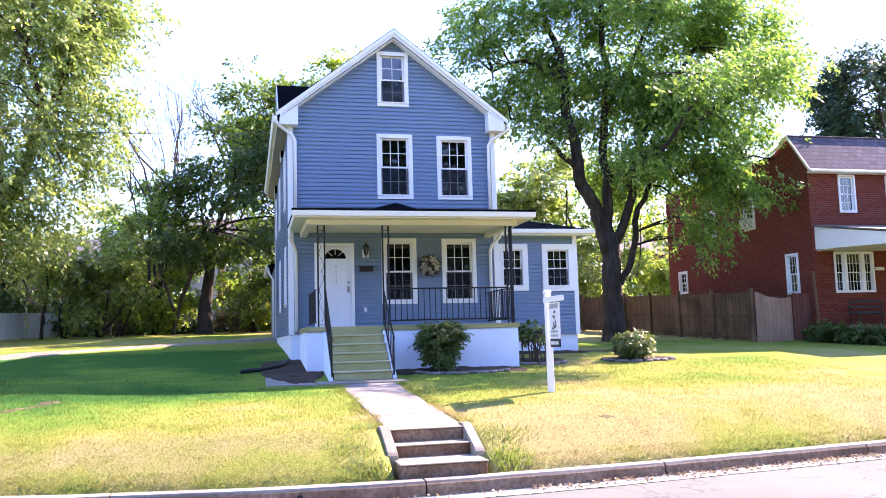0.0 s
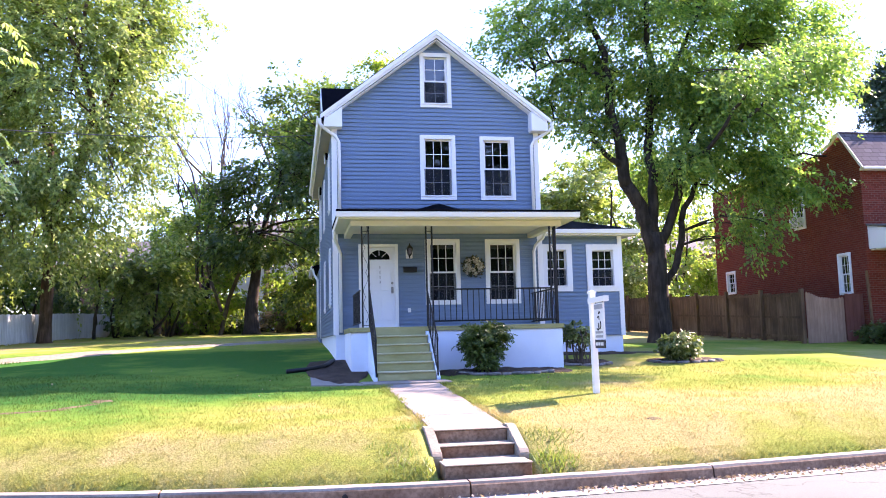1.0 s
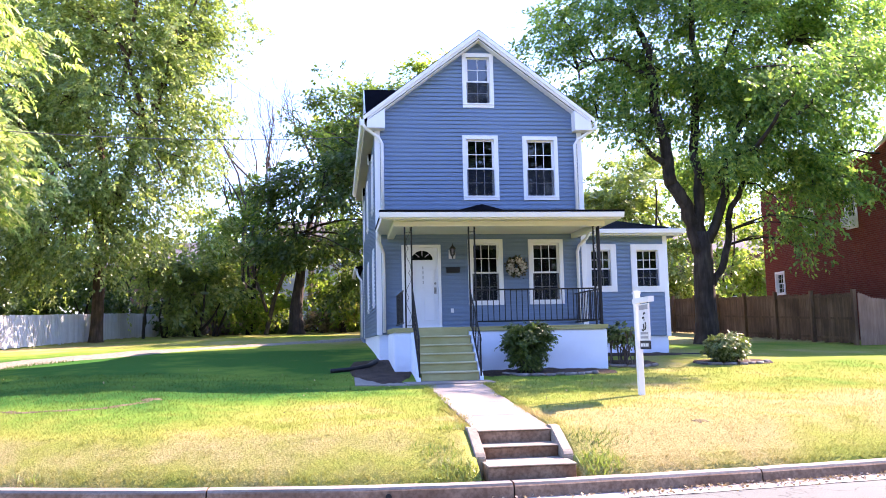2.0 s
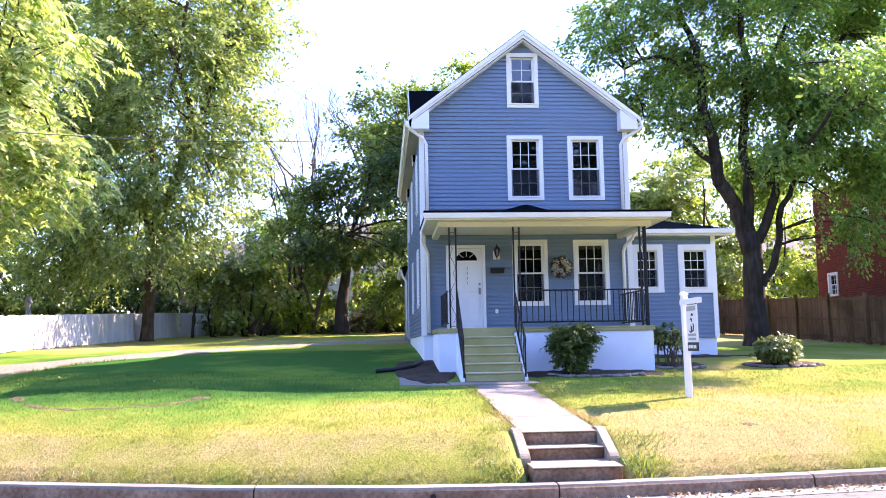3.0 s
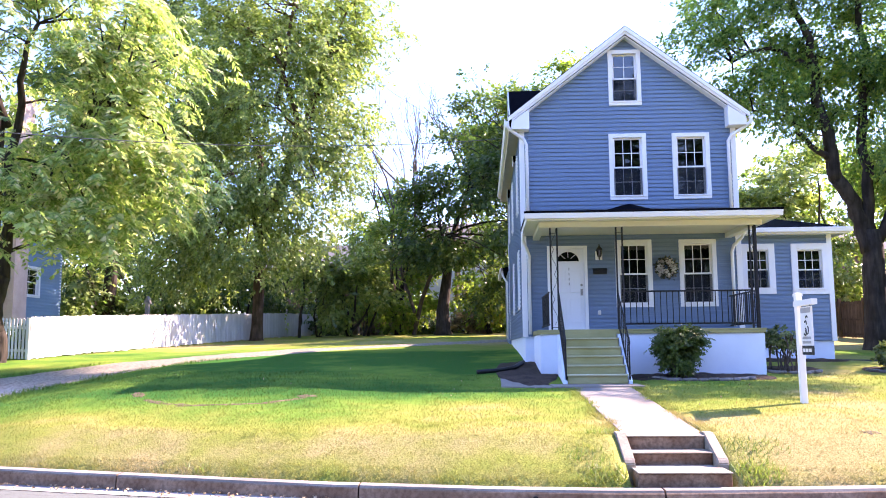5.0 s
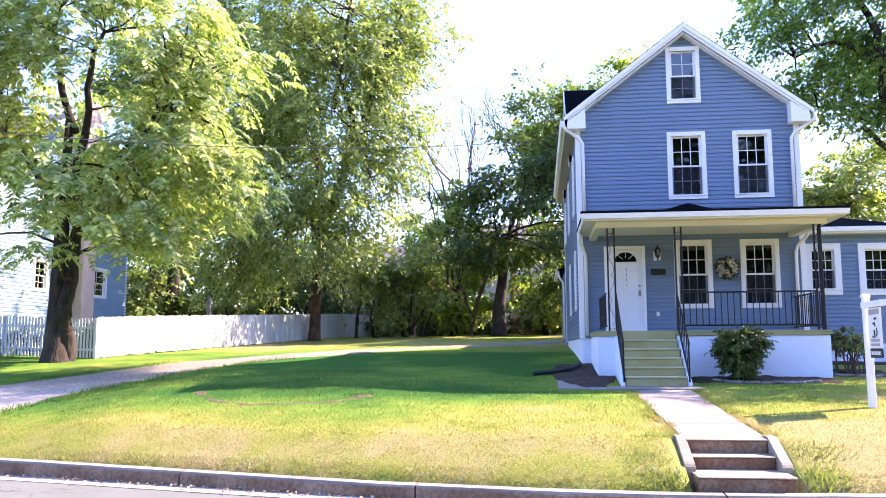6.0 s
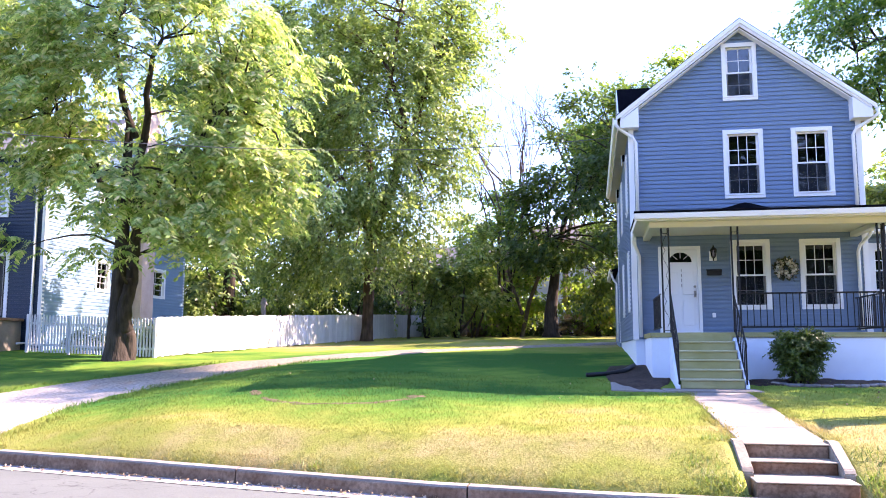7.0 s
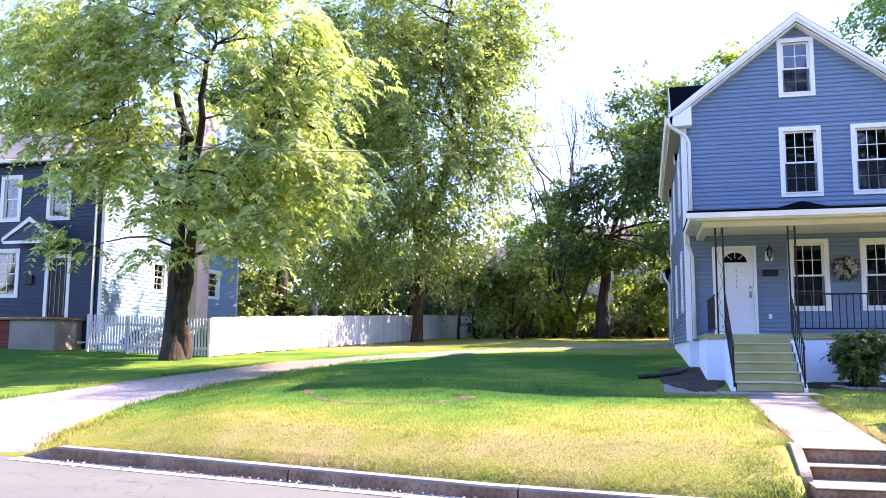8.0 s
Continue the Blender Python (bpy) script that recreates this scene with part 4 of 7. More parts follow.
for i in range(nb):
    y = PY + bw * (i + 0.5)
    if first is None:
        first = part("deck_board", soft_box(PX0, PX1, y - bw / 2 + 0.003, y + bw / 2 - 0.003, DECK - 0.035, DECK, 0.004), M_LUMBER, porch)
    else:
        again(first, (PLACES[first.name].x, y, PLACES[first.name].z), porch)
part("deck_fascia", soft_box(PX0 + 0.01, PX1 - 0.01, PY + 0.012, PY + 0.045, DECK - 0.10, DECK - 0.037, 0.004), M_LUMBER, porch)
part("deck_fascia", soft_box(PX0 + 0.012, PX0 + 0.04, PY + 0.05, YF - 0.02, DECK - 0.10, DECK - 0.037, 0.004), M_LUMBER, porch)

# wooden stair: six risers
SX0, SX1 = 1.70, 2.94
rise, run = (DECK - 0.838) / 6, 0.255
for k in range(6):
    y = PY - (5 - k) * run
    z = 0.838 + rise * k
    part("riser", soft_box(SX0 + 0.02, SX1 - 0.02, y + 0.004, y + 0.026, z, z + rise - 0.034, 0.002), M_LUMBER, porch)
    if k < 5:
        part("tread", soft_box(SX0 + 0.004, SX1 - 0.004, y - 0.028, y + run + 0.004, z + rise - 0.034, z + rise, 0.007), M_TREAD, porch)
for x0, x1 in ((SX0 - 0.075, SX0), (SX1, SX1 + 0.075)):
    bm = bmesh.new()
    y0 = PY - 5 * run
    prof = [(x0, y0 - 0.01, 0.72), (x0, y0 - 0.01, 0.90)]
    prof += [(x0, y0 + 0.10, 0.98), (x0, PY - 0.02, DECK - 0.12), (x0, PY + 0.046, DECK - 0.105), (x0, PY + 0.046, 0.72)]
    extrude_poly(bm, prof, (x1 - x0, 0, 0))
    bmesh.ops.bevel(bm, geom=bm.edges[:], offset=0.008, segments=1, affect='EDGES')
    part("stair_cheek", bm, M_MASONRY, porch, "white painted stair side wall")

# roof over the porch
bm = bmesh.new()
RX0, RX1, RY = 0.97, 6.50, 18.24
nx, ny = 40, 8
grid = []
for j in range(ny + 1):
    row = []
    for i in range(nx + 1):
        x, y = RX0 + (RX1 - RX0) * i / nx, RY + (YF - 0.015 - RY) * j / ny
        u = min(1.0, (x - RX0) / 1.3, (RX1 - x) / 1.3)
        v = j / ny
        h = min(u, v)
        row.append(bm.verts.new((x, y, 4.53 + 0.34 * h + 0.30 * max(0, h - 0.55) / 0.45 * max(0, 1 - abs(x - XC) / 1.1))))
    grid.append(row)
for a, b in zip(grid, grid[1:]):
    for i in range(nx):
        bm.faces.new((a[i], a[i + 1], b[i + 1], b[i]))
low = [[bm.verts.new((x, y, 4.50)) for x in (RX0, RX1)] for y in (RY, YF - 0.015)]
bm.faces.new((low[0][0], low[1][0], low[1][1], low[0][1]))
part("porch_roof", bm, M_SHINGLE, porch, "low black shingle porch roof")
part("roof_edge", soft_box(RX0 - 0.035, RX1 + 0.035, RY - 0.095, RY + 0.06, 4.515, 4.555, 0.006), M_SHINGLE, porch)
bm = bmesh.new()
box(bm, RX0 + 0.02, RX1 - 0.02, RY + 0.02, RY + 0.05, 4.36, 4.50)
box(bm, RX0 + 0.02, RX0 + 0.05, RY + 0.05, YF - 0.02, 4.36, 4.50)
box(bm, RX1 - 0.05, RX1 - 0.02, RY + 0.05, YF - 0.02, 4.36, 4.50)
part("fascia", bm, M_CREAM, porch)
part("porch_ceiling", soft_box(RX0 + 0.05, RX1 - 0.05, RY + 0.05, YF - 0.02, 4.375, 4.395, 0.003), M_CREAM, porch, "cream board porch ceiling")
bm = bmesh.new()
extrude_poly(bm, [(RX0 - 0.03, RY + 0.018, 4.385), (RX0 - 0.03, RY - 0.05, 4.395), (RX0 - 0.03, RY - 0.085, 4.50), (RX0 - 0.03, RY - 0.07, 4.51), (RX0 - 0.03, RY - 0.04, 4.42), (RX0 - 0.03, RY + 0.018, 4.41)], (RX1 - RX0 + 0.06, 0, 0))
part("gutter", bm, M_TRIM, porch, "white front gutter")
part("beam", soft_box(1.28, 6.22, 18.66, 18.84, 4.255, 4.374, 0.006), M_CREAM, porch)
for x in (1.28, 6.06):
    part("beam", soft_box(x, x + 0.16, 18.842, YF - 0.03, 4.255, 4.374, 0.006), M_CREAM, porch)


# iron posts: paired bars with scrolls between
def iron_post(pairs, z0, z1, scroll=True):
    for (xa, ya), (xb, yb) in pairs:
        for x, y in ((xa, ya), (xb, yb)):
            part("post_bar", soft_box(x - 0.018, x + 0.018, y - 0.018, y + 0.018, z0, z1, 0.003), M_IRON, porch)
        bm = bmesh.new()
        d = Vector((xb - xa, yb - ya, 0))
        w = d.length
        d.normalize()
        mid = Vector(((xa + xb) / 2, (ya + yb) / 2, 0))
        z = z0 + 0.12
        side = 1
        while scroll and z < z1 - 0.3:
            pts = [mid + d * (side * w * 0.34 * math.sin(a)) + Vector((0, 0, z + 0.28 * a / math.pi)) for a in [math.pi * 2 * i / 12 for i in range(13)]]
            tube(bm, pts, 0.005, 5)
            z += 0.56
            side = -side
        for zz in (z0 + 0.05, z1 - 0.12):
            tube(bm, [(xa, ya, zz), (xb, yb, zz)], 0.007, 5)
        part("scrollwork", bm, M_IRON, porch)


iron_post([((1.535, 18.74), (1.685, 18.74))], DECK, 4.256)
iron_post([((3.005, 18.74), (3.14, 18.74))], DECK, 4.256, False)
iron_post([((5.95, 18.74), (6.08, 18.74)), ((6.10, 18.78), (6.10, 18.92))], DECK, 4.256)


def railing(p0, p1, top0, top1, low0, low1, n):
    """A straight run of rail with top and bottom rails and square balusters."""
    p0, p1 = Vector(p0), Vector(p1)
    d = (p1 - p0)
    for a, b in ((top0, top1), (low0, low1)):
        bm = bmesh.new()
        tube(bm, [(p0.x, p0.y, a), (p1.x, p1.y, b)], 0.018, 6)
        part("rail", bm, M_IRON, porch)
    for i in range(1, n):
        f = i / n
        x, y = p0.x + d.x * f, p0.y + d.y * f
        za, zb = low0 + (low1 - low0) * f, top0 + (top1 - top0) * f
        part("baluster", soft_box(x - 0.009, x + 0.009, y - 0.009, y + 0.009, za, zb, 0.002), M_IRON, porch)


railing((3.14, 18.74), (5.95, 18.74), 2.80, 2.80, 2.08, 2.08, 21)
railing((6.10, 18.92), (6.10, 20.95), 2.80, 2.80, 2.08, 2.08, 15)
railing((1.48, 18.74), (1.48, 20.95), 2.80, 2.80, 2.08, 2.08, 16)
yb = PY - 5 * run + 0.02
for x, xt in ((SX0 - 0.02, 1.69), (SX1 + 0.03, 3.0)):
    railing((xt, 18.72), (x, yb), 2.80, 1.74, 2.08, 1.0, 6)
    part("newel", soft_box(x - 0.016, x + 0.016, yb - 0.016, yb + 0.016, 0.835, 1.78, 0.004), M_IRON, porch)
    bm = bmesh.new()
    tube(bm, [(x, yb, 1.74), (x, yb - 0.07, 1.72), (x, yb - 0.10, 1.67), (x, yb - 0.08, 1.63)], 0.013, 6)
    part("rail_end", bm, M_IRON, porch)

# ---------------------------------------------------------------- things on the front wall
lamp = thing("porch_lantern", (2.925, YF - 0.1, 3.9), "black wall lantern with clear panes beside the door", "wall lamp")
part("back_plate", soft_box(2.835, 3.005, YF - 0.05, YF - 0.018, 3.74, 3.97, 0.008), M_TRIM, lamp, "white mounting block")
bm = bmesh.new()
tube(bm, [(2.92, YF - 0.04, 3.80), (2.92, YF - 0.13, 3.74), (2.92, YF - 0.15, 3.80)], 0.012, 6)
part("arm", bm, M_IRON, lamp)
bm = bmesh.new()
tube(bm, [(2.92, YF - 0.15, 3.80), (2.92, YF - 0.15, 3.82), (2.92, YF - 0.15, 3.99)], [0.02, 0.045, 0.07], 6)
part("lantern_glass", bm, M_GLASS, lamp)
bm = bmesh.new()
for k in range(6):
    a = 2 * math.pi * k / 6
    tube(bm, [(2.92 + 0.045 * math.cos(a), YF - 0.15 + 0.045 * math.sin(a), 3.82), (2.92 + 0.072 * math.cos(a), YF - 0.15 + 0.072 * math.sin(a), 3.99)], 0.007, 5)
tube(bm, [(2.92, YF - 0.15, 3.79), (2.92, YF - 0.15, 3.825)], [0.02, 0.048], 6)
tube(bm, [(2.92, YF - 0.15, 3.985), (2.92, YF - 0.15, 4.0), (2.92, YF - 0.15, 4.06), (2.92, YF - 0.15, 4.09), (2.92, YF - 0.15, 4.12)], [0.08, 0.082, 0.03, 0.012, 0.016], 6)
part("lantern_frame", bm, M_IRON, lamp)

mailbox = thing("mailbox", (2.93, YF - 0.07, 3.46), "black metal mailbox fixed to the siding", "mailbox")
part("box_body", soft_box(2.76, 3.10, YF - 0.13, YF - 0.015, 3.385, 3.49, 0.01, 2), M_IRON, mailbox)
bm = bmesh.new()
extrude_poly(bm, [(2.75, YF - 0.015, 3.53), (2.75, YF - 0.06, 3.53), (2.75, YF - 0.14, 3.495), (2.75, YF - 0.14, 3.47), (2.75, YF - 0.13, 3.492), (2.75, YF - 0.015, 3.50)], (0.36, 0, 0))
part("lid", bm, M_IRON, mailbox)
socket = thing("socket_cover", (2.9, YF - 0.02, 2.42), "small white outdoor socket cover on the siding", "socket")
part("cover", soft_box(2.86, 2.935, YF - 0.065, YF - 0.012, 2.37, 2.48, 0.01, 2), M_TRIM, socket)

rng = np.random.default_rng(5)
M_PETAL = leafy("wreath_flower", [(0.70, 0.65, 0.58), (0.80, 0.77, 0.72), (0.48, 0.38, 0.32), (0.85, 0.83, 0.80)], 0.2, 0.7)
M_SPRIG = leafy("wreath_sprig", [(0.03, 0.045, 0.02), (0.08, 0.09, 0.05), (0.12, 0.08, 0.05)], 0.2, 0.7)
wreath = thing("wreath", (4.57, YF - 0.06, 3.52), "round wreath of cream flowers and grey-green sprigs on the wall", "wreath")
bm = bmesh.new()
tube(bm, [(4.57 + 0.17 * math.cos(a), YF - 0.05, 3.52 + 0.17 * math.sin(a)) for a in [2 * math.pi * i / 20 for i in range(21)]], 0.03, 7, False)
part("ring", bm, M_BARE, wreath, "twig ring")


def scraps(centers, spread, size, rng, wide=0.5):
    """Small folded diamond leaves scattered round centers."""
    n = len(centers)
    p = centers + rng.normal(0, 1, (n, 3)) * spread
    d = rng.normal(0, 1, (n, 3))
    d /= np.linalg.norm(d, axis=1)[:, None]
    s = np.cross(d, rng.normal(0, 1, (n, 3)))
    s /= np.linalg.norm(s, axis=1)[:, None] + 1e-9
    L = size * rng.uniform(0.65, 1.3, (n, 1))
    v = np.stack([p, p + d * L * 0.5 + s * L * wide * 0.5, p + d * L, p + d * L * 0.5 - s * L * wide * 0.5], 1).reshape(-1, 3)
    f = np.arange(4 * n).reshape(-1, 4)
    return v, f


ang = rng.uniform(0, 2 * np.pi, 900)
rad = rng.uniform(0.10, 0.25, 900)
ring_pts = np.stack([4.57 + rad * np.cos(ang), np.full(900, YF - 0.07), 3.52 + rad * np.sin(ang)], 1)
sprig = link_mesh("sprigs", raw_mesh("sprigs", *scraps(ring_pts, 0.025, 0.085, rng)), M_SPRIG, wreath)
for k in range(9):
    a = 2 * math.pi * k / 9 + 0.4 * math.sin(k * 5)
    r = (0.20, 0.13, 0.17)[k % 3]
    c = np.array([4.57 + r * math.cos(a), YF - 0.115, 3.52 + r * math.sin(a)])
    tagged(link_mesh("flower", raw_mesh("flower", *scraps(np.repeat(c[None], 46, 0), 0.03, 0.066, rng, 0.9)), M_PETAL, wreath, "cream paper flower"), kind="stuff")

# ---------------------------------------------------------------- sale sign
M_PANEL = worn("sign_panel", (0.70, 0.70, 0.70), (0.78, 0.78, 0.78), 0.4, 3, 30, 0.03, 0.001, speck=0.01)
M_BLACK = worn("sign_black", (0.02, 0.02, 0.022), (0.035, 0.035, 0.037), 0.5, 3, 30, 0.03, 0.001, speck=0.02)
sx, sy, sz = 5.19, 14.1, 0.60
sign = thing("sale_sign", (sx, sy, sz), "white sale sign post with hanging panel on the lawn", "sign")
lean = 0.006
bm = soft_box(-0.05, 0.05, -0.05, 0.05, 0, 1.80, 0.006)
for v in bm.verts:
    v.co = Vector((v.co.x - lean * v.co.z + sx + 0.035, v.co.y + sy, v.co.z + sz))
part("post", bm, M_TRIM, sign)
tx = sx + 0.035 - lean * 1.8
bm = bmesh.new()
extrude_poly(bm, [(tx - 0.062, sy - 0.062, sz + 1.79), (tx + 0.062, sy - 0.062, sz + 1.79), (tx + 0.062, sy + 0.062, sz + 1.79), (tx - 0.062, sy + 0.062, sz + 1.79)], (0, 0, 0.035))
tip = bm.verts.new((tx, sy, sz + 1.85))
q = [bm.verts.new((tx + a, sy + b, sz + 1.826)) for a, b in ((-0.055, -0.055), (0.055, -0.055), (0.055, 0.055), (-0.055, 0.055))]
for i in range(4):
    bm.faces.new((q[i], q[(i + 1) % 4], tip))
part("post_cap", bm, M_TRIM, sign)
# the arm and panel point towards the street
ax, ay = -0.07, -0.9975


def along(d, o, z):
    return (tx + ax * d - ay * o, sy + ay * d + ax * o, z)


def sign_slab(d0, d1, o0, o1, z0, z1):
    b = bmesh.new()
    v = [b.verts.new(along(d, o, z)) for z in (z0, z1) for d, o in ((d0, o0), (d1, o0), (d1, o1), (d0, o1))]
    for f in ((0, 3, 2, 1), (4, 5, 6, 7), (0, 1, 5, 4), (1, 2, 6, 5), (2, 3, 7, 6), (3, 0, 4, 7)):
        b.faces.new([v[i] for i in f])
    bmesh.ops.recalc_face_normals(b, faces=b.faces[:])
    return b


part("arm", sign_slab(-0.12, 0.84, -0.045, 0.045, sz + 1.62, sz + 1.71), M_TRIM, sign)
panel = part("panel", sign_slab(0.13, 0.69, -0.012, 0.012, sz + 0.98, sz + 1.60), M_PANEL, sign, "white hanging sign panel with grey printing")
for d in (0.20, 0.62):
    part("hook", sign_slab(d - 0.006, d + 0.006, -0.006, 0.006, sz + 1.595, sz + 1.625), M_IRON, sign)
rider = part("rider", sign_slab(0.135, 0.685, -0.011, 0.011, sz + 0.83, sz + 0.975), M_BLACK, sign, "black rider board with pale bars")
for o in (0.016, -0.016):
    a, b = sorted((o, o - math.copysign(0.003, o)))
    for d0, d1 in ((0.19, 0.30), (0.33, 0.44), (0.47, 0.62)):
        part("pale_bar", sign_slab(d0, d1, a, b, sz + 0.875, sz + 0.93), M_PANEL, rider)
    part("print_block", sign_slab(0.16, 0.66, a, b, sz + 1.50, sz + 1.58), M_SILVER, panel)
    for k in range(2):
        part("print_block", sign_slab(0.20, 0.62, a, b, sz + 1.01 + 0.07 * k, sz + 1.05 + 0.07 * k), M_SILVER, panel)
    for k, (d0, z0, r, a0, a1) in enumerate(((0.36, 1.20, 0.06, -2.6, 1.2), (0.46, 1.23, 0.07, -3.0, 0.9), (0.40, 1.33, 0.045, -0.4, 2.8), (0.47, 1.41, 0.04, 0.3, 3.0))):
        bm = bmesh.new()
        tube(bm, [along(d0 + r * math.cos(a0 + (a1 - a0) * i / 8), o, sz + z0 + r * math.sin(a0 + (a1 - a0) * i / 8)) for i in range(9)], 0.011, 5)
        part("print_mark", bm, M_BLACK, panel)


# ---------------------------------------------------------------- planting
def blob_points(rng, blobs, clusters, gap=0.0, shell=0.35, puff=0.0, flat=0.6):
    """Cluster centres spread over a few rounded masses, denser outwards, with gaps; puff gathers them into tufts of that radius."""
    vol = np.array([b[3] * b[4] * b[5] for b in blobs]) ** 0.62
    want = max(6, clusters // 8) if puff else clusters
    out = []
    pick = rng.choice(len(blobs), want * 3, p=vol / vol.sum())
    for k in pick:
        b = blobs[k]
        d = rng.normal(0, 1, 3)
        d /= np.linalg.norm(d)
        r = (shell + (1 - shell) * rng.random()) ** 0.6
        p = np.array(b[:3]) + d * np.array(b[3:6]) * r
        if noise.noise((p[0] * 0.6, p[1] * 0.6, p[2] * 0.7)) < gap - 0.25:
            continue
        out.append(p)
        if len(out) == want:
            break
    out = np.array(out)
    if puff:
        n = clusters // len(out) + 1
        c = np.repeat(out, n, 0)
        wide = np.repeat(puff * rng.uniform(0.55, 1.45, len(out)), n)[:, None]
        out = (c + rng.normal(0, 0.5, c.shape) * np.array([1, 1, flat]) * wide)[:clusters]
    return out


def leaves(rng, centers, per, spread, size, wide=0.58, droop=0.35, flat=0.5, count=11):
    """Leafy sprays round each centre: leaves set in two rows along short twigs that reach outwards and hang a little."""
    sprays = max(1, round(per / count))
    mid = centers.mean(0)
    away = centers - mid
    away[:, 2] *= 0.35
    away /= np.linalg.norm(away, axis=1)[:, None] + 1e-6
    m = len(centers) * sprays
    c = np.repeat(centers, sprays, 0)
    o = np.repeat(away, sprays, 0)
    k = np.repeat(rng.uniform(0.6, 1.35, len(centers)), sprays)[:, None]
    base = c + rng.normal(0, 0.8, (m, 3)) * np.array([spread, spread, spread * flat]) * k
    d = o * 0.7 + rng.normal(0, 0.6, (m, 3)) * np.array([1, 1, 0.6])
    d[:, 2] -= droop
    d /= np.linalg.norm(d, axis=1)[:, None]
    face = o * 0.45 + rng.normal(0, 0.38, (m, 3)) + np.array([0, 0, 0.9])
    side = np.cross(d, face)
    side /= np.linalg.norm(side, axis=1)[:, None] + 1e-9
    L = spread * rng.uniform(1.2, 2.2, (m, 1))
    vs = []
    for i in range(count):
        f = (i + 0.6) / count
        p = base + d * L * f + np.array([0, 0, -0.25 * droop]) * L * f * f + rng.normal(0, 0.10, (m, 3)) * spread
        e = d * 0.65 + side * (0.85 if i % 2 else -0.85) * (1 - 0.5 * f) + rng.normal(0, 0.28, (m, 3)) - np.array([0, 0, 0.15 + droop * 0.4])
        e /= np.linalg.norm(e, axis=1)[:, None]
        w = np.cross(e, face + rng.normal(0, 0.35, (m, 3)))
        w /= np.linalg.norm(w, axis=1)[:, None] + 1e-9
        l = size * rng.uniform(0.65, 1.3, (m, 1))
        vs.append(np.stack([p, p + e * l * 0.45 + w * l * wide * 0.5, p + e * l, p + e * l * 0.45 - w * l * wide * 0.5], 1))
    v = np.concatenate(vs, 0).reshape(-1, 3)
    return v, np.arange(len(v)).reshape(-1, 4)


def fronds(rng, centers, per, spread, length, pairs=9):
    """Drooping compound leaves round each twig end: leaflets in pairs along a bent stalk."""
    n = len(centers) * per
    c = np.repeat(centers, per, 0) + rng.normal(0, 1, (n, 3)) * np.array([spread, spread, spread * 0.40])
    mid = centers.mean(0)
    lean = np.repeat(np.arctan2(centers[:, 1] - mid[1], centers[:, 0] - mid[0]), per)
    a = lean + rng.normal(0, 1.1, n)
    out = np.stack([np.cos(a), np.sin(a), np.zeros(n)], 1)
    L = length * rng.uniform(0.7, 1.25, (n, 1))
    down = rng.uniform(0.2, 1.0, (n, 1))
    side = np.stack([-np.sin(a), np.cos(a), np.zeros(n)], 1)
    vs = []
    for i in range(pairs):
        f = (i + 1.0) / pairs
        q = c + out * L * f * (1 - 0.25 * f) + np.array([0, 0, 1.0]) * L * (0.18 * f - down * f * f)
        for sg in (-1, 1):
            d = side * sg * 0.8 + out * 0.35 - np.array([0, 0, 1.0]) * (0.25 + 0.7 * rng.random((n, 1)))
            d /= np.linalg.norm(d, axis=1)[:, None]
            w = np.cross(d, np.array([0, 0, 0.8]) + out * 0.5 + rng.normal(0, 0.35, (n, 3)))
            w /= np.linalg.norm(w, axis=1)[:, None] + 1e-9
            l = L * 0.27 * (1 - 0.35 * abs(f - 0.55))
            vs.append(np.stack([q, q + d * l * 0.4 + w * l * 0.19, q + d * l, q + d * l * 0.4 - w * l * 0.19], 1))
    v = np.concatenate(vs, 0).reshape(-1, 3)
    return v, np.arange(len(v)).reshape(-1, 4)


def limb(bm, p0, p1, r0, r1, rng, sag=0.12, n=6, sides=7):
    p0, p1 = np.array(p0, float), np.array(p1, float)
    L = np.linalg.norm(p1 - p0)
    pts, rad = [], []
    off = rng.normal(0, 0.06 * L, 3)
    for i in range(n + 1):
        f = i / n
        q = p0 + (p1 - p0) * f + off * math.sin(math.pi * f) + np.array([0, 0, sag * L * math.sin(math.pi * f)])
        pts.append(tuple(q + rng.normal(0, 0.012 * L, 3) * (0 < i < n)))
        rad.append(r0 + (r1 - r0) * f)
    tube(bm, pts, rad, sides)
    return pts


def trunk_mesh(rng, path, radii, forks, crown, twigs=60, sides=12):
    """A flared, slightly uneven trunk, its main limbs, and branches out to parts of the crown."""
    bm = bmesh.new()
    tube(bm, path, radii, sides)
    for v in bm.verts:
        v.co += Vector((noise.noise(v.co * 2.0), noise.noise(v.co * 2.0 + Vector((9, 0, 0))), 0)) * 0.05
    nodes = []
    for start, end, r0, r1 in forks:
        nodes += limb(bm, start, end, r0, r1, rng, 0.05, 8, 9)[3:]
    nodes = np.array(nodes if nodes else path[-2:])
    pick = crown[rng.choice(len(crown), min(twigs, len(crown)), False)]
    for q in pick:
        d = np.linalg.norm(nodes - q, axis=1)
        s = nodes[np.argmin(d + rng.uniform(0, 1.0, len(d)))]
        r = 0.018 + 0.011 * d.min()
        limb(bm, s, q, min(r, 0.11), 0.012, rng, 0.08, 5, 5)
    return bm


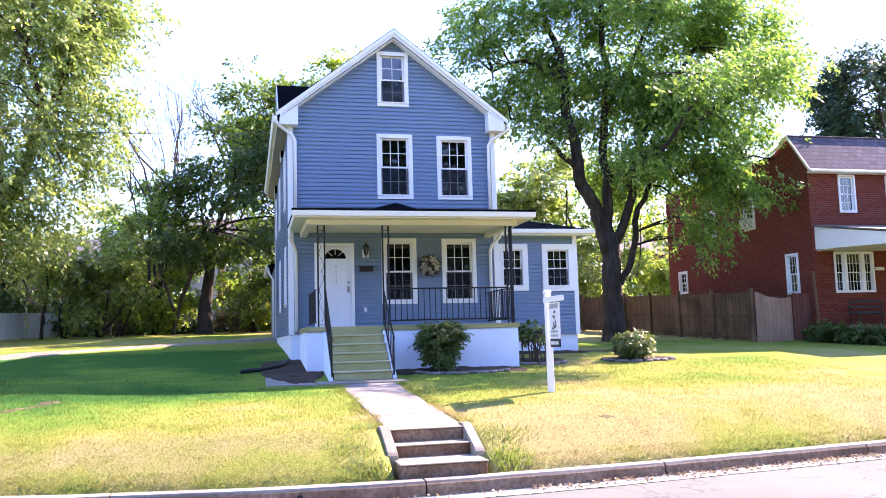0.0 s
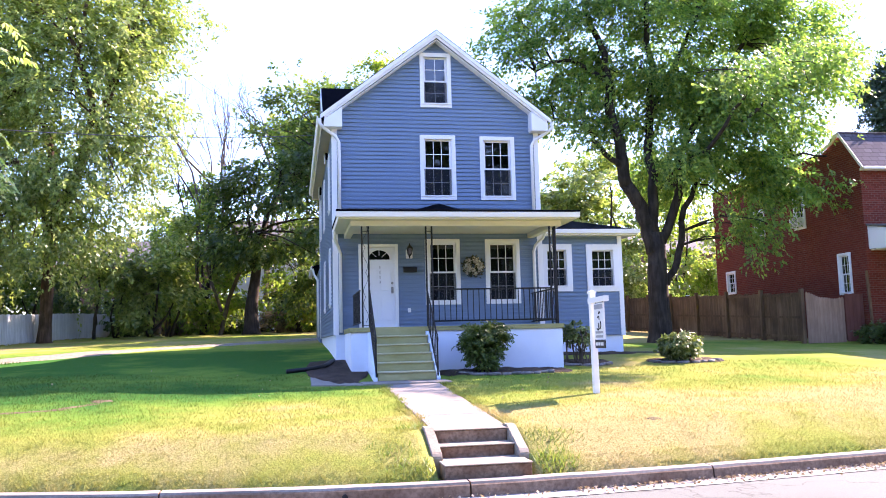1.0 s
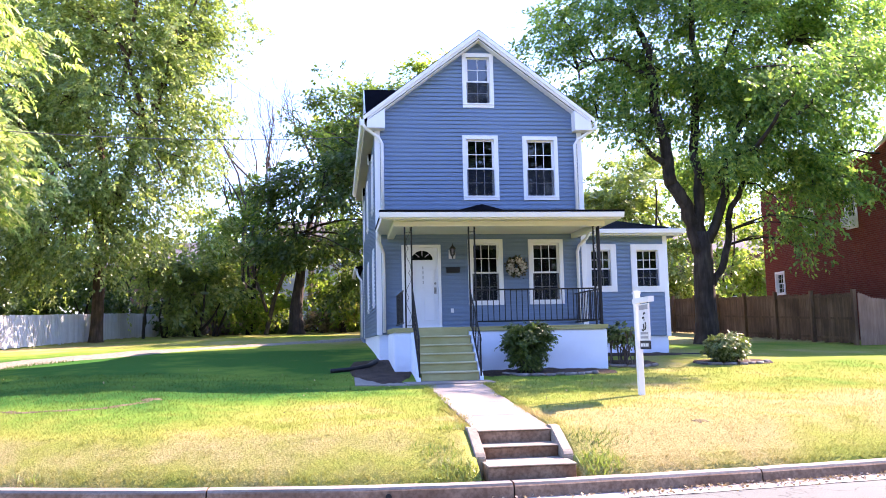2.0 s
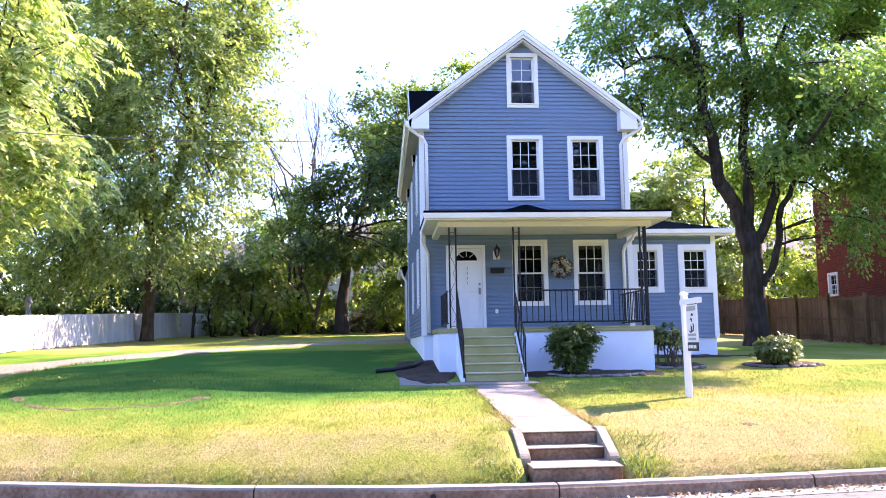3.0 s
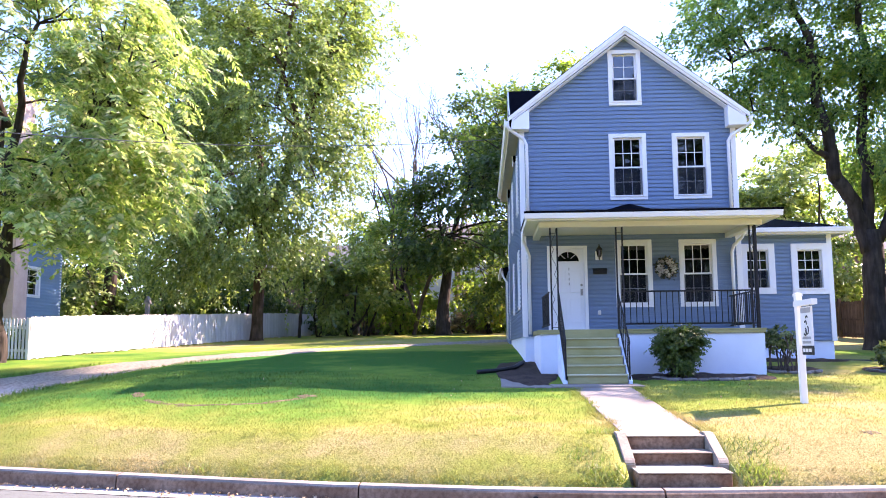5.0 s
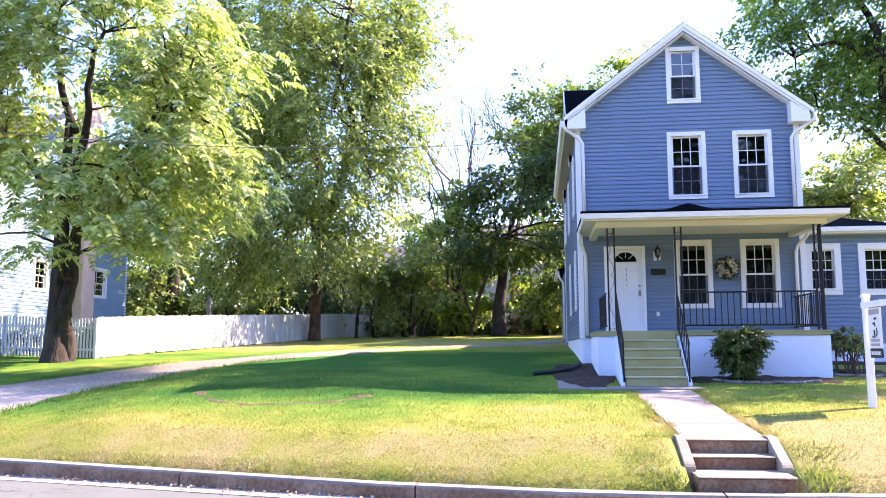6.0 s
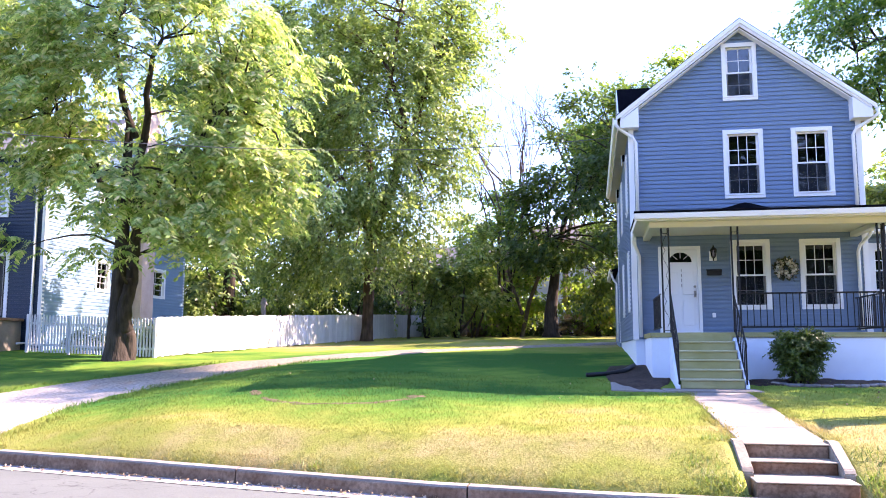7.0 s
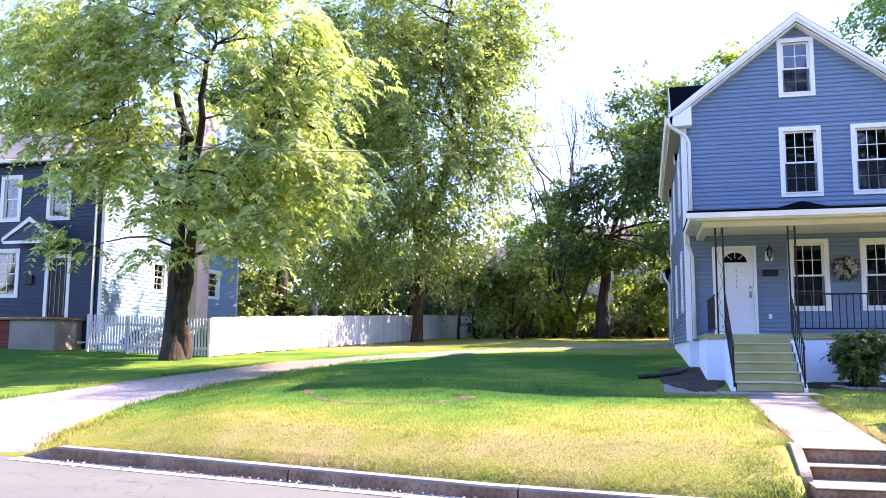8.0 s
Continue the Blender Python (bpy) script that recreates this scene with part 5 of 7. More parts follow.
def tree(name, seed, at, blobs, clusters, per, spread, size, leaf, label, path, radii, forks, twigs=60, gap=0.0, kind="leaf", bark=None, droop=0.35, shell=0.35, category="tree", flat=0.75, puff=0.8):
    rng = np.random.default_rng(seed)
    t = thing(name, at, label, category)
    pts = blob_points(rng, blobs, clusters, gap, shell, puff)
    part("trunk", trunk_mesh(rng, path, radii, forks, pts, twigs), bark or M_BARK, t, "", True)
    v, f = fronds(rng, pts, per, spread, size) if kind == "frond" else leaves(rng, pts, per, spread, size, droop=droop, flat=flat)
    tagged(link_mesh("crown", raw_mesh("crown", v, f), leaf, t), kind="stuff")
    return t


def up(x, y, *rows):
    """A trunk path: offsets (dx, dy, height) from the foot."""
    z = ground_z(x, y) - 0.15
    return [(x + a, y + b, z + c) for a, b, c in rows]


# the big maple beside the house
mx, my = 12.5, 27.2
MAPLE_LEFT = [(10.5, 27.0, 12.9, 1.5, 1.8, 0.9), (7.6, 26.8, 12.9, 0.8, 0.9, 0.45), (7.2, 26.5, 11.1, 0.7, 0.8, 0.35), (8.3, 26.7, 11.8, 0.7, 0.9, 0.55), (9.0, 26.7, 10.0, 0.75, 1.0, 0.8),
              (9.9, 26.6, 8.9, 1.0, 1.2, 0.6), (12.3, 27.3, 12.0, 2.2, 2.6, 1.7), (11.3, 26.9, 10.1, 0.9, 1.2, 1.0), (13.9, 26.8, 9.4, 1.8, 2.2, 1.1), (12.6, 27.6, 14.4, 3.0, 2.2, 0.9), (14.6, 27.0, 10.3, 1.5, 1.8, 1.2), (13.3, 27.6, 7.6, 1.3, 1.5, 1.1), (10.4, 27.4, 10.6, 1.4, 1.6, 1.4), (9.7, 26.8, 7.7, 1.2, 1.0, 0.7), (11.0, 27.2, 8.4, 0.9, 1.0, 0.8)]
MAPLE_RIGHT = [(15.0, 27.0, 12.6, 2.3, 2.6, 1.5), (17.0, 26.6, 13.2, 1.8, 2.0, 1.1), (18.4, 26.4, 12.9, 0.9, 1.2, 0.7), (19.0, 26.3, 11.6, 0.3, 0.5, 0.3), (16.0, 26.6, 10.5, 1.7, 1.8, 1.2), (17.2, 26.4, 9.7, 0.7, 0.9, 0.5), (17.9, 26.3, 11.4, 0.8, 1.0, 0.6)]
# unseen upper crown, spread for its shade on drive and verge
MAPLE_TOP = [(12.4, 28.0, 16.3, 3.2, 2.8, 1.4), (9.2, 28.8, 16.6, 2.4, 2.4, 1.2), (15.4, 27.6, 16.2, 2.6, 2.2, 1.4), (7.0, 29.2, 16.3, 1.3, 1.4, 0.6), (6.4, 31.2, 17.8, 2.0, 1.8, 0.7), (9.2, 31.2, 17.9, 2.2, 1.8, 0.8)]
MAPLE_FORE = [(13.4, 21.3, 8.9, 2.0, 1.0, 0.35), (15.6, 21.9, 9.8, 1.8, 1.0, 0.4), (12.2, 20.7, 8.6, 1.1, 0.7, 0.3), (14.4, 21.6, 9.4, 2.2, 1.2, 0.4)]
MAPLE_MID = [(15.0, 25.8, 8.4, 1.5, 1.2, 1.6), (16.8, 25.9, 9.0, 1.3, 1.1, 1.1), (14.3, 25.9, 6.0, 1.1, 0.9, 0.9), (13.2, 25.9, 7.4, 0.9, 0.8, 1.0), (16.6, 25.9, 7.0, 1.1, 0.9, 0.8)]
MAPLE_LOW = [(15.0, 26.4, 8.0, 1.7, 1.6, 0.9), (17.1, 26.2, 8.2, 1.2, 1.1, 0.6), (18.3, 26.0, 7.6, 0.6, 0.6, 0.3), (18.6, 26.0, 6.5, 0.2, 0.3, 0.5), (16.3, 26.2, 6.6, 1.1, 1.1, 0.7), (14.7, 26.2, 6.0, 0.9, 0.9, 0.6), (15.4, 26.0, 5.0, 0.5, 0.5, 0.4), (17.0, 24.4, 10.9, 0.9, 0.8, 0.6)]
tree("maple_tree", 11, (mx, my, ground_z(mx, my)), MAPLE_LEFT + MAPLE_RIGHT + MAPLE_MID + MAPLE_LOW + MAPLE_TOP + MAPLE_FORE,
     3150, 55, 0.34, 0.142, M_MAPLE, "tall maple tree with a dark forked trunk and full green crown", up(mx, my, (0, 0, 0), (0, 0, 0.18), (0, 0, 0.5), (0.0, 0, 1.3), (0.0, 0, 2.6), (0.03, 0, 3.4), (0.05, 0, 4.0)),
     [0.62, 0.50, 0.41, 0.36, 0.34, 0.32, 0.25],
     [((12.42, my, 4.5), (11.45, 27.05, 6.9), 0.27, 0.22), ((11.45, 27.05, 6.85), (10.95, 26.95, 9.4), 0.22, 0.17), ((10.95, 26.95, 9.35), (10.6, 26.9, 12.1), 0.17, 0.11), ((10.6, 26.9, 12.1), (10.3, 27, 15.0), 0.11, 0.04), ((12.55, my, 4.8), (12.4, 27.0, 9.1), 0.20, 0.14), ((12.4, 27.0, 9.1), (12.2, 27.1, 15.0), 0.14, 0.05),
      ((12.66, my, 4.8), (13.4, 26.9, 7.9), 0.17, 0.13), ((13.4, 26.9, 7.9), (16.8, 26.6, 13.2), 0.13, 0.05), ((12.8, my, 3.4), (13.4, 27.0, 5.6), 0.13, 0.11), ((13.4, 27.0, 5.6), (14.7, 26.5, 9.0), 0.11, 0.05), ((15.0, 26.5, 7.2), (18.6, 26.1, 7.8), 0.06, 0.03),
      ((11.3, 27.0, 7.5), (10.2, 26.8, 8.4), 0.11, 0.08), ((10.3, 26.8, 8.5), (8.8, 26.7, 9.1), 0.08, 0.03), ((10.9, 27.0, 10.6), (8.2, 26.6, 10.7), 0.09, 0.03), ((12.6, 27.0, 9.6), (14.6, 26.8, 13.5), 0.11, 0.04), ((12.2, 27.1, 14.6), (9.0, 28.6, 16.8), 0.07, 0.04), ((9.0, 28.6, 16.8), (7.0, 31.0, 17.8), 0.04, 0.02), ((14.4, 26.8, 13.0), (15.4, 27.1, 16.6), 0.06, 0.02), ((12.2, 27.1, 14.4), (12.6, 27.8, 17.2), 0.07, 0.02), ((12.9, 26.9, 7.0), (13.6, 22.4, 9.0), 0.09, 0.04), ((13.6, 22.4, 9.0), (12.9, 20.9, 8.9), 0.04, 0.02), ((13.8, 26.9, 7.9), (15.4, 22.2, 9.9), 0.08, 0.03)], 210, gap=0.12, puff=0.75)

# compound-leaved tree by the white fence
lx, ly = -14.9, 24.5
tree("walnut_tree", 12, (lx, ly, ground_z(lx, ly)),
     [(-13.7, 24.0, 9.8, 4.2, 2.2, 4.2), (-17.4, 22.4, 10.6, 2.6, 1.2, 3.0), (-19.6, 23.6, 13.0, 1.8, 1.2, 1.6), (-15.0, 22.3, 11.8, 2.4, 0.9, 2.2), (-10.4, 23.4, 9.0, 2.0, 1.8, 3.2), (-17.2, 23.2, 9.0, 2.4, 1.6, 2.9), (-11.5, 22.7, 5.4, 1.4, 1.5, 1.3), (-13.6, 22.4, 6.5, 2.0, 1.6, 1.1), (-13.0, 23.4, 13.8, 3.0, 2.2, 1.4), (-17.2, 22.6, 7.0, 0.9, 0.9, 0.8), (-19.6, 24.5, 11.5, 1.6, 1.6, 2.2), (-13.4, 30.4, 9.0, 0.5, 0.5, 0.9), (-10.6, 22.5, 4.9, 0.5, 0.5, 0.8), (-11.2, 25.8, 7.0, 1.3, 1.2, 1.2), (-14.0, 22.2, 4.9, 0.6, 0.5, 0.7), (-9.3, 22.9, 6.3, 1.0, 1.1, 1.3), (-13.9, 27.6, 6.7, 2.6, 1.4, 1.4), (-12.6, 22.3, 5.2, 0.8, 0.6, 0.5), (-17.2, 22.4, 5.0, 0.45, 0.45, 0.55)],
     520, 9, 0.46, 0.90, M_PINNATE, "tree with drooping yellow-green compound leaves and twin dark trunks", up(lx, ly, (0, 0, 0), (0, 0, 0.2), (0.0, 0, 0.7), (-0.02, 0, 2.0), (0.0, 0, 3.4), (0.02, 0, 5.0), (0.05, 0, 8.0)),
     [0.62, 0.46, 0.35, 0.28, 0.24, 0.20, 0.12],
     [((lx + 0.10, ly + 0.02, 0.6), (lx + 0.24, ly + 0.05, 2.2), 0.29, 0.25), ((lx + 0.24, ly + 0.05, 2.15), (lx + 0.36, ly + 0.07, 3.8), 0.25, 0.21), ((lx + 0.36, ly + 0.07, 3.75), (lx + 0.52, ly + 0.1, 5.5), 0.21, 0.17), ((lx + 0.52, ly + 0.1, 5.4), (-13.4, 23.8, 11.5), 0.16, 0.06), ((lx + 0.2, ly, 6.0), (-17.0, 23.4, 9.0), 0.12, 0.05), ((lx + 0.6, ly, 6.4), (-11.0, 23.5, 9.2), 0.12, 0.05), ((lx + 0.3, ly, 8.5), (-14.5, 23.5, 13.8), 0.13, 0.05)],
     110, gap=-0.12, kind="frond", shell=0.5, puff=0.0)

# tall elm against the fence
ex, ey = -11.5, 42.0
tree("elm_tree", 13, (ex, ey, ground_z(ex, ey)),
     [(-10.6, 41, 13.8, 4.6, 4.2, 6.4), (-7.0, 41, 14.6, 1.9, 2.4, 4.2), (-11.0, 39.4, 8.2, 3.7, 2.2, 2.9), (-14.4, 41, 12.0, 2.6, 2.8, 5.6), (-10.2, 41, 20.5, 4.6, 4.4, 4.2), (-11.0, 41.5, 17.0, 3.8, 3.4, 3.4), (-6.5, 41, 18.6, 1.4, 1.8, 2.4), (-8.4, 39.5, 9.0, 1.3, 1.4, 1.6), (-15.5, 41, 7.0, 2.2, 2.2, 2.2)],
     2150, 55, 0.46, 0.195, M_ELM, "tall elm with several rising limbs and fine drooping leaves", up(ex, ey, (0, 0, 0), (0, 0, 0.25), (0.05, 0, 1.0), (0.1, 0, 3.5), (0.3, 0, 6.0)), [0.46, 0.34, 0.29, 0.26, 0.23],
     [((ex + 0.3, ey, 7.5), (-12.8, 41.5, 14.5), 0.2, 0.1), ((ex + 0.3, ey, 7.5), (-10.4, 41.2, 16.5), 0.22, 0.1), ((ex + 0.2, ey, 6.8), (-8.2, 41, 14.5), 0.18, 0.07), ((-8.9, 41, 13), (-6.4, 41, 19.5), 0.10, 0.04), ((-10.4, 41.2, 14), (-9.0, 41, 22.0), 0.12, 0.04), ((ex, ey, 7.0), (-15, 41.2, 12), 0.14, 0.05)],
     130, gap=0.0, droop=0.4, flat=0.85, puff=1.9, bark=M_ELMBARK)

# dark tree behind the house
tree("linden_tree", 14, (-2.2, 46, ground_z(-2.2, 46)),
     [(-0.6, 46, 9.6, 3.2, 3.3, 5.0), (1.6, 46, 12.6, 3.0, 3, 3.6), (0.4, 46.5, 15.0, 1.6, 2.0, 2.0), (4.6, 47, 15.6, 2.8, 3, 2.2), (-2.9, 45.5, 8.6, 2.0, 2.2, 3.6), (1.5, 45, 6.5, 2.6, 2.5, 3.0)],
     560, 55, 0.46, 0.25, M_DEEP, "dense dark green tree behind the house", up(-2.2, 46, (0, 0, 0), (0, 0, 0.4), (0, 0, 1.5), (0.3, 0, 4), (0.9, 0, 7)), [0.62, 0.44, 0.35, 0.25, 0.12],
     [((-1.4, 46, 8.5), (1.5, 46, 13.5), 0.11, 0.04), ((-1.8, 46, 6), (-2.6, 46, 10), 0.09, 0.03), ((-0.5, 46, 9.5), (4.5, 46.8, 15.5), 0.08, 0.03)], 90, gap=0.1)


# bare trees
def bare_tree(seed, x, y, height, lean, spread, label):
    rng = np.random.default_rng(seed)
    t = thing("bare_tree", (x, y, ground_z(x, y)), label, "tree")
    bm = bmesh.new()
    z = ground_z(x, y)

    def grow(p, d, L, r, depth):
        q = p + d * L
        limb(bm, p, q, r, r * 0.55, rng, 0.02, 4, 6 if depth < 2 else 4)
        if depth >= 4 or L < 0.5:
            return
        for k in range(3 if depth < 3 else 2):
            f = rng.uniform(0.45, 1.0)
            e = d + rng.normal(0, spread, 3)
            e[2] = abs(e[2]) * 0.8 + 0.35
            e /= np.linalg.norm(e)
            grow(p + (q - p) * f, e, L * rng.uniform(0.45, 0.72), max(r * 0.52, 0.015), depth + 1)

    d = np.array([lean, 0.02, 1.0])
    d /= np.linalg.norm(d)
    grow(np.array([x, y, z - 0.2]), d, height * 0.62, height * 0.0105, 0)
    d = np.array([lean * -1.4, 0.05, 1.0])
    d /= np.linalg.norm(d)
    grow(np.array([x + 0.1, y, z + height * 0.1]), d, height * 0.5, height * 0.008, 0)
    part("trunk", bm, M_BARE, t)


bare_tree(3, -4.1, 49, 13.0, 0.03, 0.32, "slender bare tree with a forked trunk")
bare_tree(4, -5.3, 52, 13.5, -0.03, 0.30, "slender bare tree with thin upright twigs")
bare_tree(8, -1.0, 60, 17.5, 0.02, 0.40, "tall leafless tree with a fan of twigs")


# lesser trees and the bushes along the back of the garden
def bush(name, seed, x, y, blobs, clusters, per, size, leaf, label, stems=4, spread=0.35, category="bush", gap=0.0, trunk_r=0.06, puff=0.0, bark=None):
    rng = np.random.default_rng(seed)
    z = ground_z(x, y)
    t = thing(name, (x, y, z), label, category)
    bl = [(x + a, y + b, z + c, d, e, f) for a, b, c, d, e, f in blobs]
    pts = blob_points(rng, bl, clusters, gap, 0.25, puff)
    bm = bmesh.new()
    for k in range(stems):
        q = pts[rng.integers(len(pts))]
        limb(bm, (x + rng.normal(0, 0.12), y + rng.normal(0, 0.12), z - 0.1), q, trunk_r, 0.012, rng, 0.02, 6, 6)
    part("stem", bm, bark or M_BARK, t, "", True)
    v, f = leaves(rng, pts, per, spread, size)
    v[:, 2] = np.maximum(v[:, 2], z + 0.02)
    tagged(link_mesh("foliage", raw_mesh("foliage", v, f), leaf, t), kind="stuff")
    return t


BACK = [(-25.0, 48, 4.4, 7.5, M_ELM), (-19.5, 50, 3.8, 6.5, M_DEEP), (-15.0, 53, 4.0, 8.5, M_DEEP), (-10.6, 55, 3.2, 6.0, M_DEEP), (-6.8, 55, 3.2, 10.5, M_BUSH), (-2.6, 57, 3.0, 5.5, M_BUSH), (2.4, 56, 3.4, 7.5, M_ELM),
        (14.2, 46, 3.5, 12.5, M_ELM), (17.2, 44, 3.2, 10.8, M_ELM), (18.2, 50, 3.4, 9.0, M_BUSH), (22.8, 47, 3.0, 9.5, M_BUSH), (28.0, 51, 3.6, 6.5, M_ELM), (-30.5, 47, 4.2, 8.0, M_ELM), (9.8, 51, 3.2, 9.5, M_BUSH),
        (-7.4, 46.5, 1.9, 8.6, M_ELM), (-5.0, 49.5, 1.8, 7.0, M_BUSH), (0.4, 49.0, 1.9, 6.0, M_BUSH), (-22.0, 46.5, 2.4, 4.6, M_DEEP), (-17.6, 47.0, 2.4, 4.2, M_DEEP), (-13.6, 47.5, 2.2, 4.4, M_DEEP)]
for i, (x, y, r, h, leaf) in enumerate(BACK):
    bush("garden_tree", 40 + i, x, y, [(0, 0, h * 0.62, r, r * 0.8, h * 0.42), (r * 0.4, -0.5, h * 0.3, r * 0.7, r * 0.6, h * 0.25), (-r * 0.4, -0.3, h * 0.28, r * 0.7, r * 0.6, h * 0.25)], int((9.0 if 8 < x < 20 else 6.4) * r * h), 55, 0.26, leaf,
         "leafy small tree along the back of the garden", 5, 0.42, "tree", 0.12, 0.10, 0.9)
for i, (x, h) in enumerate(((-14.6, 1.6), (-12.8, 1.3), (-9.4, 1.5), (-7.6, 1.4), (-6.0, 1.7), (-4.1, 1.3), (-1.0, 1.6), (0.8, 1.4), (2.4, 1.8))):
    bush("hedge_bush", 70 + i, x, 51.5 + 0.5 * math.sin(i * 2.1), [(0, 0, h * 0.5, 1.2, 0.9, h * 0.55), (0.6, 0.1, h * 0.35, 0.8, 0.7, h * 0.4)], 46, 60, 0.17, (M_DRYBUSH, M_BUSH, M_DEEP)[i % 3], "unkempt half-dry low bush at the lawn's back edge", 4, 0.22)
for i, (x, y, h) in enumerate(((-10.0, 45.5, 6.0), (-9.0, 46.5, 5.5), (-6.6, 47.5, 7.0))):
    bush("sapling", 85 + i, x, y, [(0, 0, h * 0.75, 1.3, 1.2, h * 0.26), (0.3, 0, h * 0.5, 0.8, 0.8, h * 0.15)], 50, 60, 0.18, M_ELM, "thin sapling in front of the back bushes", 2, 0.3, "tree", 0.0, 0.09)

# tall trees further off
for name, seed, x, y, blobs, leaf, n, label in (
        ("oak_tree", 21, 48, 56, [(48.2, 56, 20.2, 3.2, 3.4, 3.4), (51.8, 56, 20.2, 3.6, 3.6, 3.4), (46.4, 56, 18.6, 1.5, 2.2, 1.9), (49.0, 56, 15.0, 3.8, 3.6, 3.6)], M_OAK, 620, "dark tree standing beyond the brick house"),
        ("poplar_tree", 22, -39, 46, [(-39, 46, 13, 5, 4.5, 6.5), (-35, 46, 11, 3, 3, 4)], M_ELM, 240, "green tree behind the blue neighbour house"),
        ("oak_tree", 23, -21.5, 47, [(-21.5, 46, 14, 4.2, 4, 6.5), (-17.5, 46, 17, 3.4, 3.5, 5.0)], M_DEEP, 300, "tall dark tree behind the white fence"),
        # hidden by the house: added to shade the back lawn
        ("oak_tree", 25, 6.2, 41.5, [(6.2, 41.5, 9.8, 2.6, 2.4, 2.2), (4.4, 41.2, 8.8, 1.4, 1.8, 1.6)], M_DEEP, 380, "unseen tree behind the house, added for its shade on the back lawn"),
        ("ash_tree", 26, 3.8, 57, [(4.4, 57, 16.6, 3.4, 3.0, 3.6), (7.2, 57, 18.6, 2.4, 2.6, 3.0), (1.4, 57, 14.4, 2.6, 2.6, 3.2)], M_BUSH, 560, "sunlit yellow-green tree rising behind the house roof"),
        ("oak_tree", 24, 7.5, 58, [(7.5, 58, 11, 4.5, 4, 4.5)], M_BUSH, 150, "sunlit tree far behind the house")):
    z = ground_z(x, y)
    tree(name, seed, (x, y, z), blobs, n, 90, 0.6, 0.28, leaf, label, up(x, y, (0, 0, 0), (0, 0, 1), (0.1, 0, 4), (0.2, 0, 8)), [0.6, 0.42, 0.34, 0.2], [((x + 0.2, y, z + 7), (blobs[0][0] + 1, y, blobs[0][2] + 2), 0.2, 0.06)], 40, gap=0.05)

# woods closing the view, and unseen trees across the street behind the camera, added to shape reflections and sky light
rng = np.random.default_rng(31)
for label, y0, xs, h in (("distant woods behind the gardens", 78, np.linspace(-95, 95, 46), 12.0), ("unseen trees across the street, added to shape reflections and sky light", -34, np.linspace(-70, 70, 34), 23.5)):
    cs = []
    for x in xs:
        hh = h * rng.uniform(0.75, 1.25)
        # heights tuned so the gable's upper panes mirror sky, the others trees
        if y0 < 0:
            hh = 27.0 if 6 < x < 23 else hh * 0.62
        cs.append(blob_points(rng, [(x, y0 + rng.normal(0, 3), (3 if y0 > 0 else 0) + hh * 0.5, 4.2, 3.5, hh * 0.55)], 48 if y0 > 0 else 90, 0.0, 0.2))
    v, f = leaves(rng, np.concatenate(cs), 30 if y0 > 0 else 55, 0.9, 0.62 if y0 > 0 else 1.0)
    woods = link_mesh("far_woods", raw_mesh("far_woods", v, f), M_DEEP if y0 > 0 else M_OAK)
    tagged(woods, label, "woods", kind="stuff")


# ---------------------------------------------------------------- shrubs by the house, with their beds
def stone_ring(group, x, y, r, n, arc=(0, 360), squash=0.7):
    for k in range(n):
        a = radians(arc[0] + (arc[1] - arc[0]) * (k + 0.5) / n)
        px, py = x + (r + 0.05 * math.sin(k * 5.1)) * math.cos(a), y + r * squash * math.sin(a) + 0.05 * math.sin(k * 2.3)
        bm = bmesh.new()
        bmesh.ops.create_icosphere(bm, subdivisions=2, radius=1.0)
        w = 0.13 + 0.05 * math.sin(k * 3.7)
        for v in bm.verts:
            d = 1 + 0.35 * noise.noise(v.co * 1.7 + Vector((k * 3.1, x, y)))
            v.co = Vector((v.co.x * w * d, v.co.y * 0.08 * d, max(-0.03, min(0.035, v.co.z * 0.07 * d)) + 0.012 * noise.noise(v.co * 3.0)))
            v.co = Matrix.Rotation(a + math.pi / 2, 3, 'Z') @ v.co + Vector((px, py, lawn_z(px, py) + 0.02))
        s = part("edging_stone", bm, M_ROCK, None, "", True)
        tagged(s, "grey stone edging a shrub bed", "stone", group)


def bed(x0, x1, y0, y1, label):
    n, m = 24, 8
    verts, faces = [], []
    for j in range(m + 1):
        for i in range(n + 1):
            u, v = i / n * 2 - 1, j / m * 2 - 1
            k = math.sqrt(max(0, 1 - 0.5 * v * v)), math.sqrt(max(0, 1 - 0.5 * u * u))
            x = (x0 + x1) / 2 + u * k[0] * (x1 - x0) / 2 * 1.1
            y = (y0 + y1) / 2 + v * k[1] * (y1 - y0) / 2 * 1.1
            edge = max(abs(u), abs(v))
            verts.append((x, y, lawn_z(x, y) + (0.03 + 0.03 * noise.noise((x * 6, y * 6, 2)) if edge < 0.95 else -0.03)))
    for j in range(m):
        for i in range(n):
            faces.append((j * (n + 1) + i, j * (n + 1) + i + 1, (j + 1) * (n + 1) + i + 1, (j + 1) * (n + 1) + i))
    tagged(link_mesh("mulch_bed", raw_mesh("mulch_bed", verts, faces), M_SOIL, None, "", True), label, "flower bed", kind="structure")


bed(3.1, 6.1, 17.55, 18.7, "dark mulch bed along the porch")
bed(6.25, 7.6, 18.9, 20.2, "dark mulch bed by the side wing")
bed(6.6, 9.0, 21.0, 21.7, "dark soil along the side wing")
bed(8.6, 10.5, 18.9, 20.0, "dark mulch bed round a pale shrub")
bed(0.3, 1.62, 17.2, 21.4, "bare dark soil beside the porch")
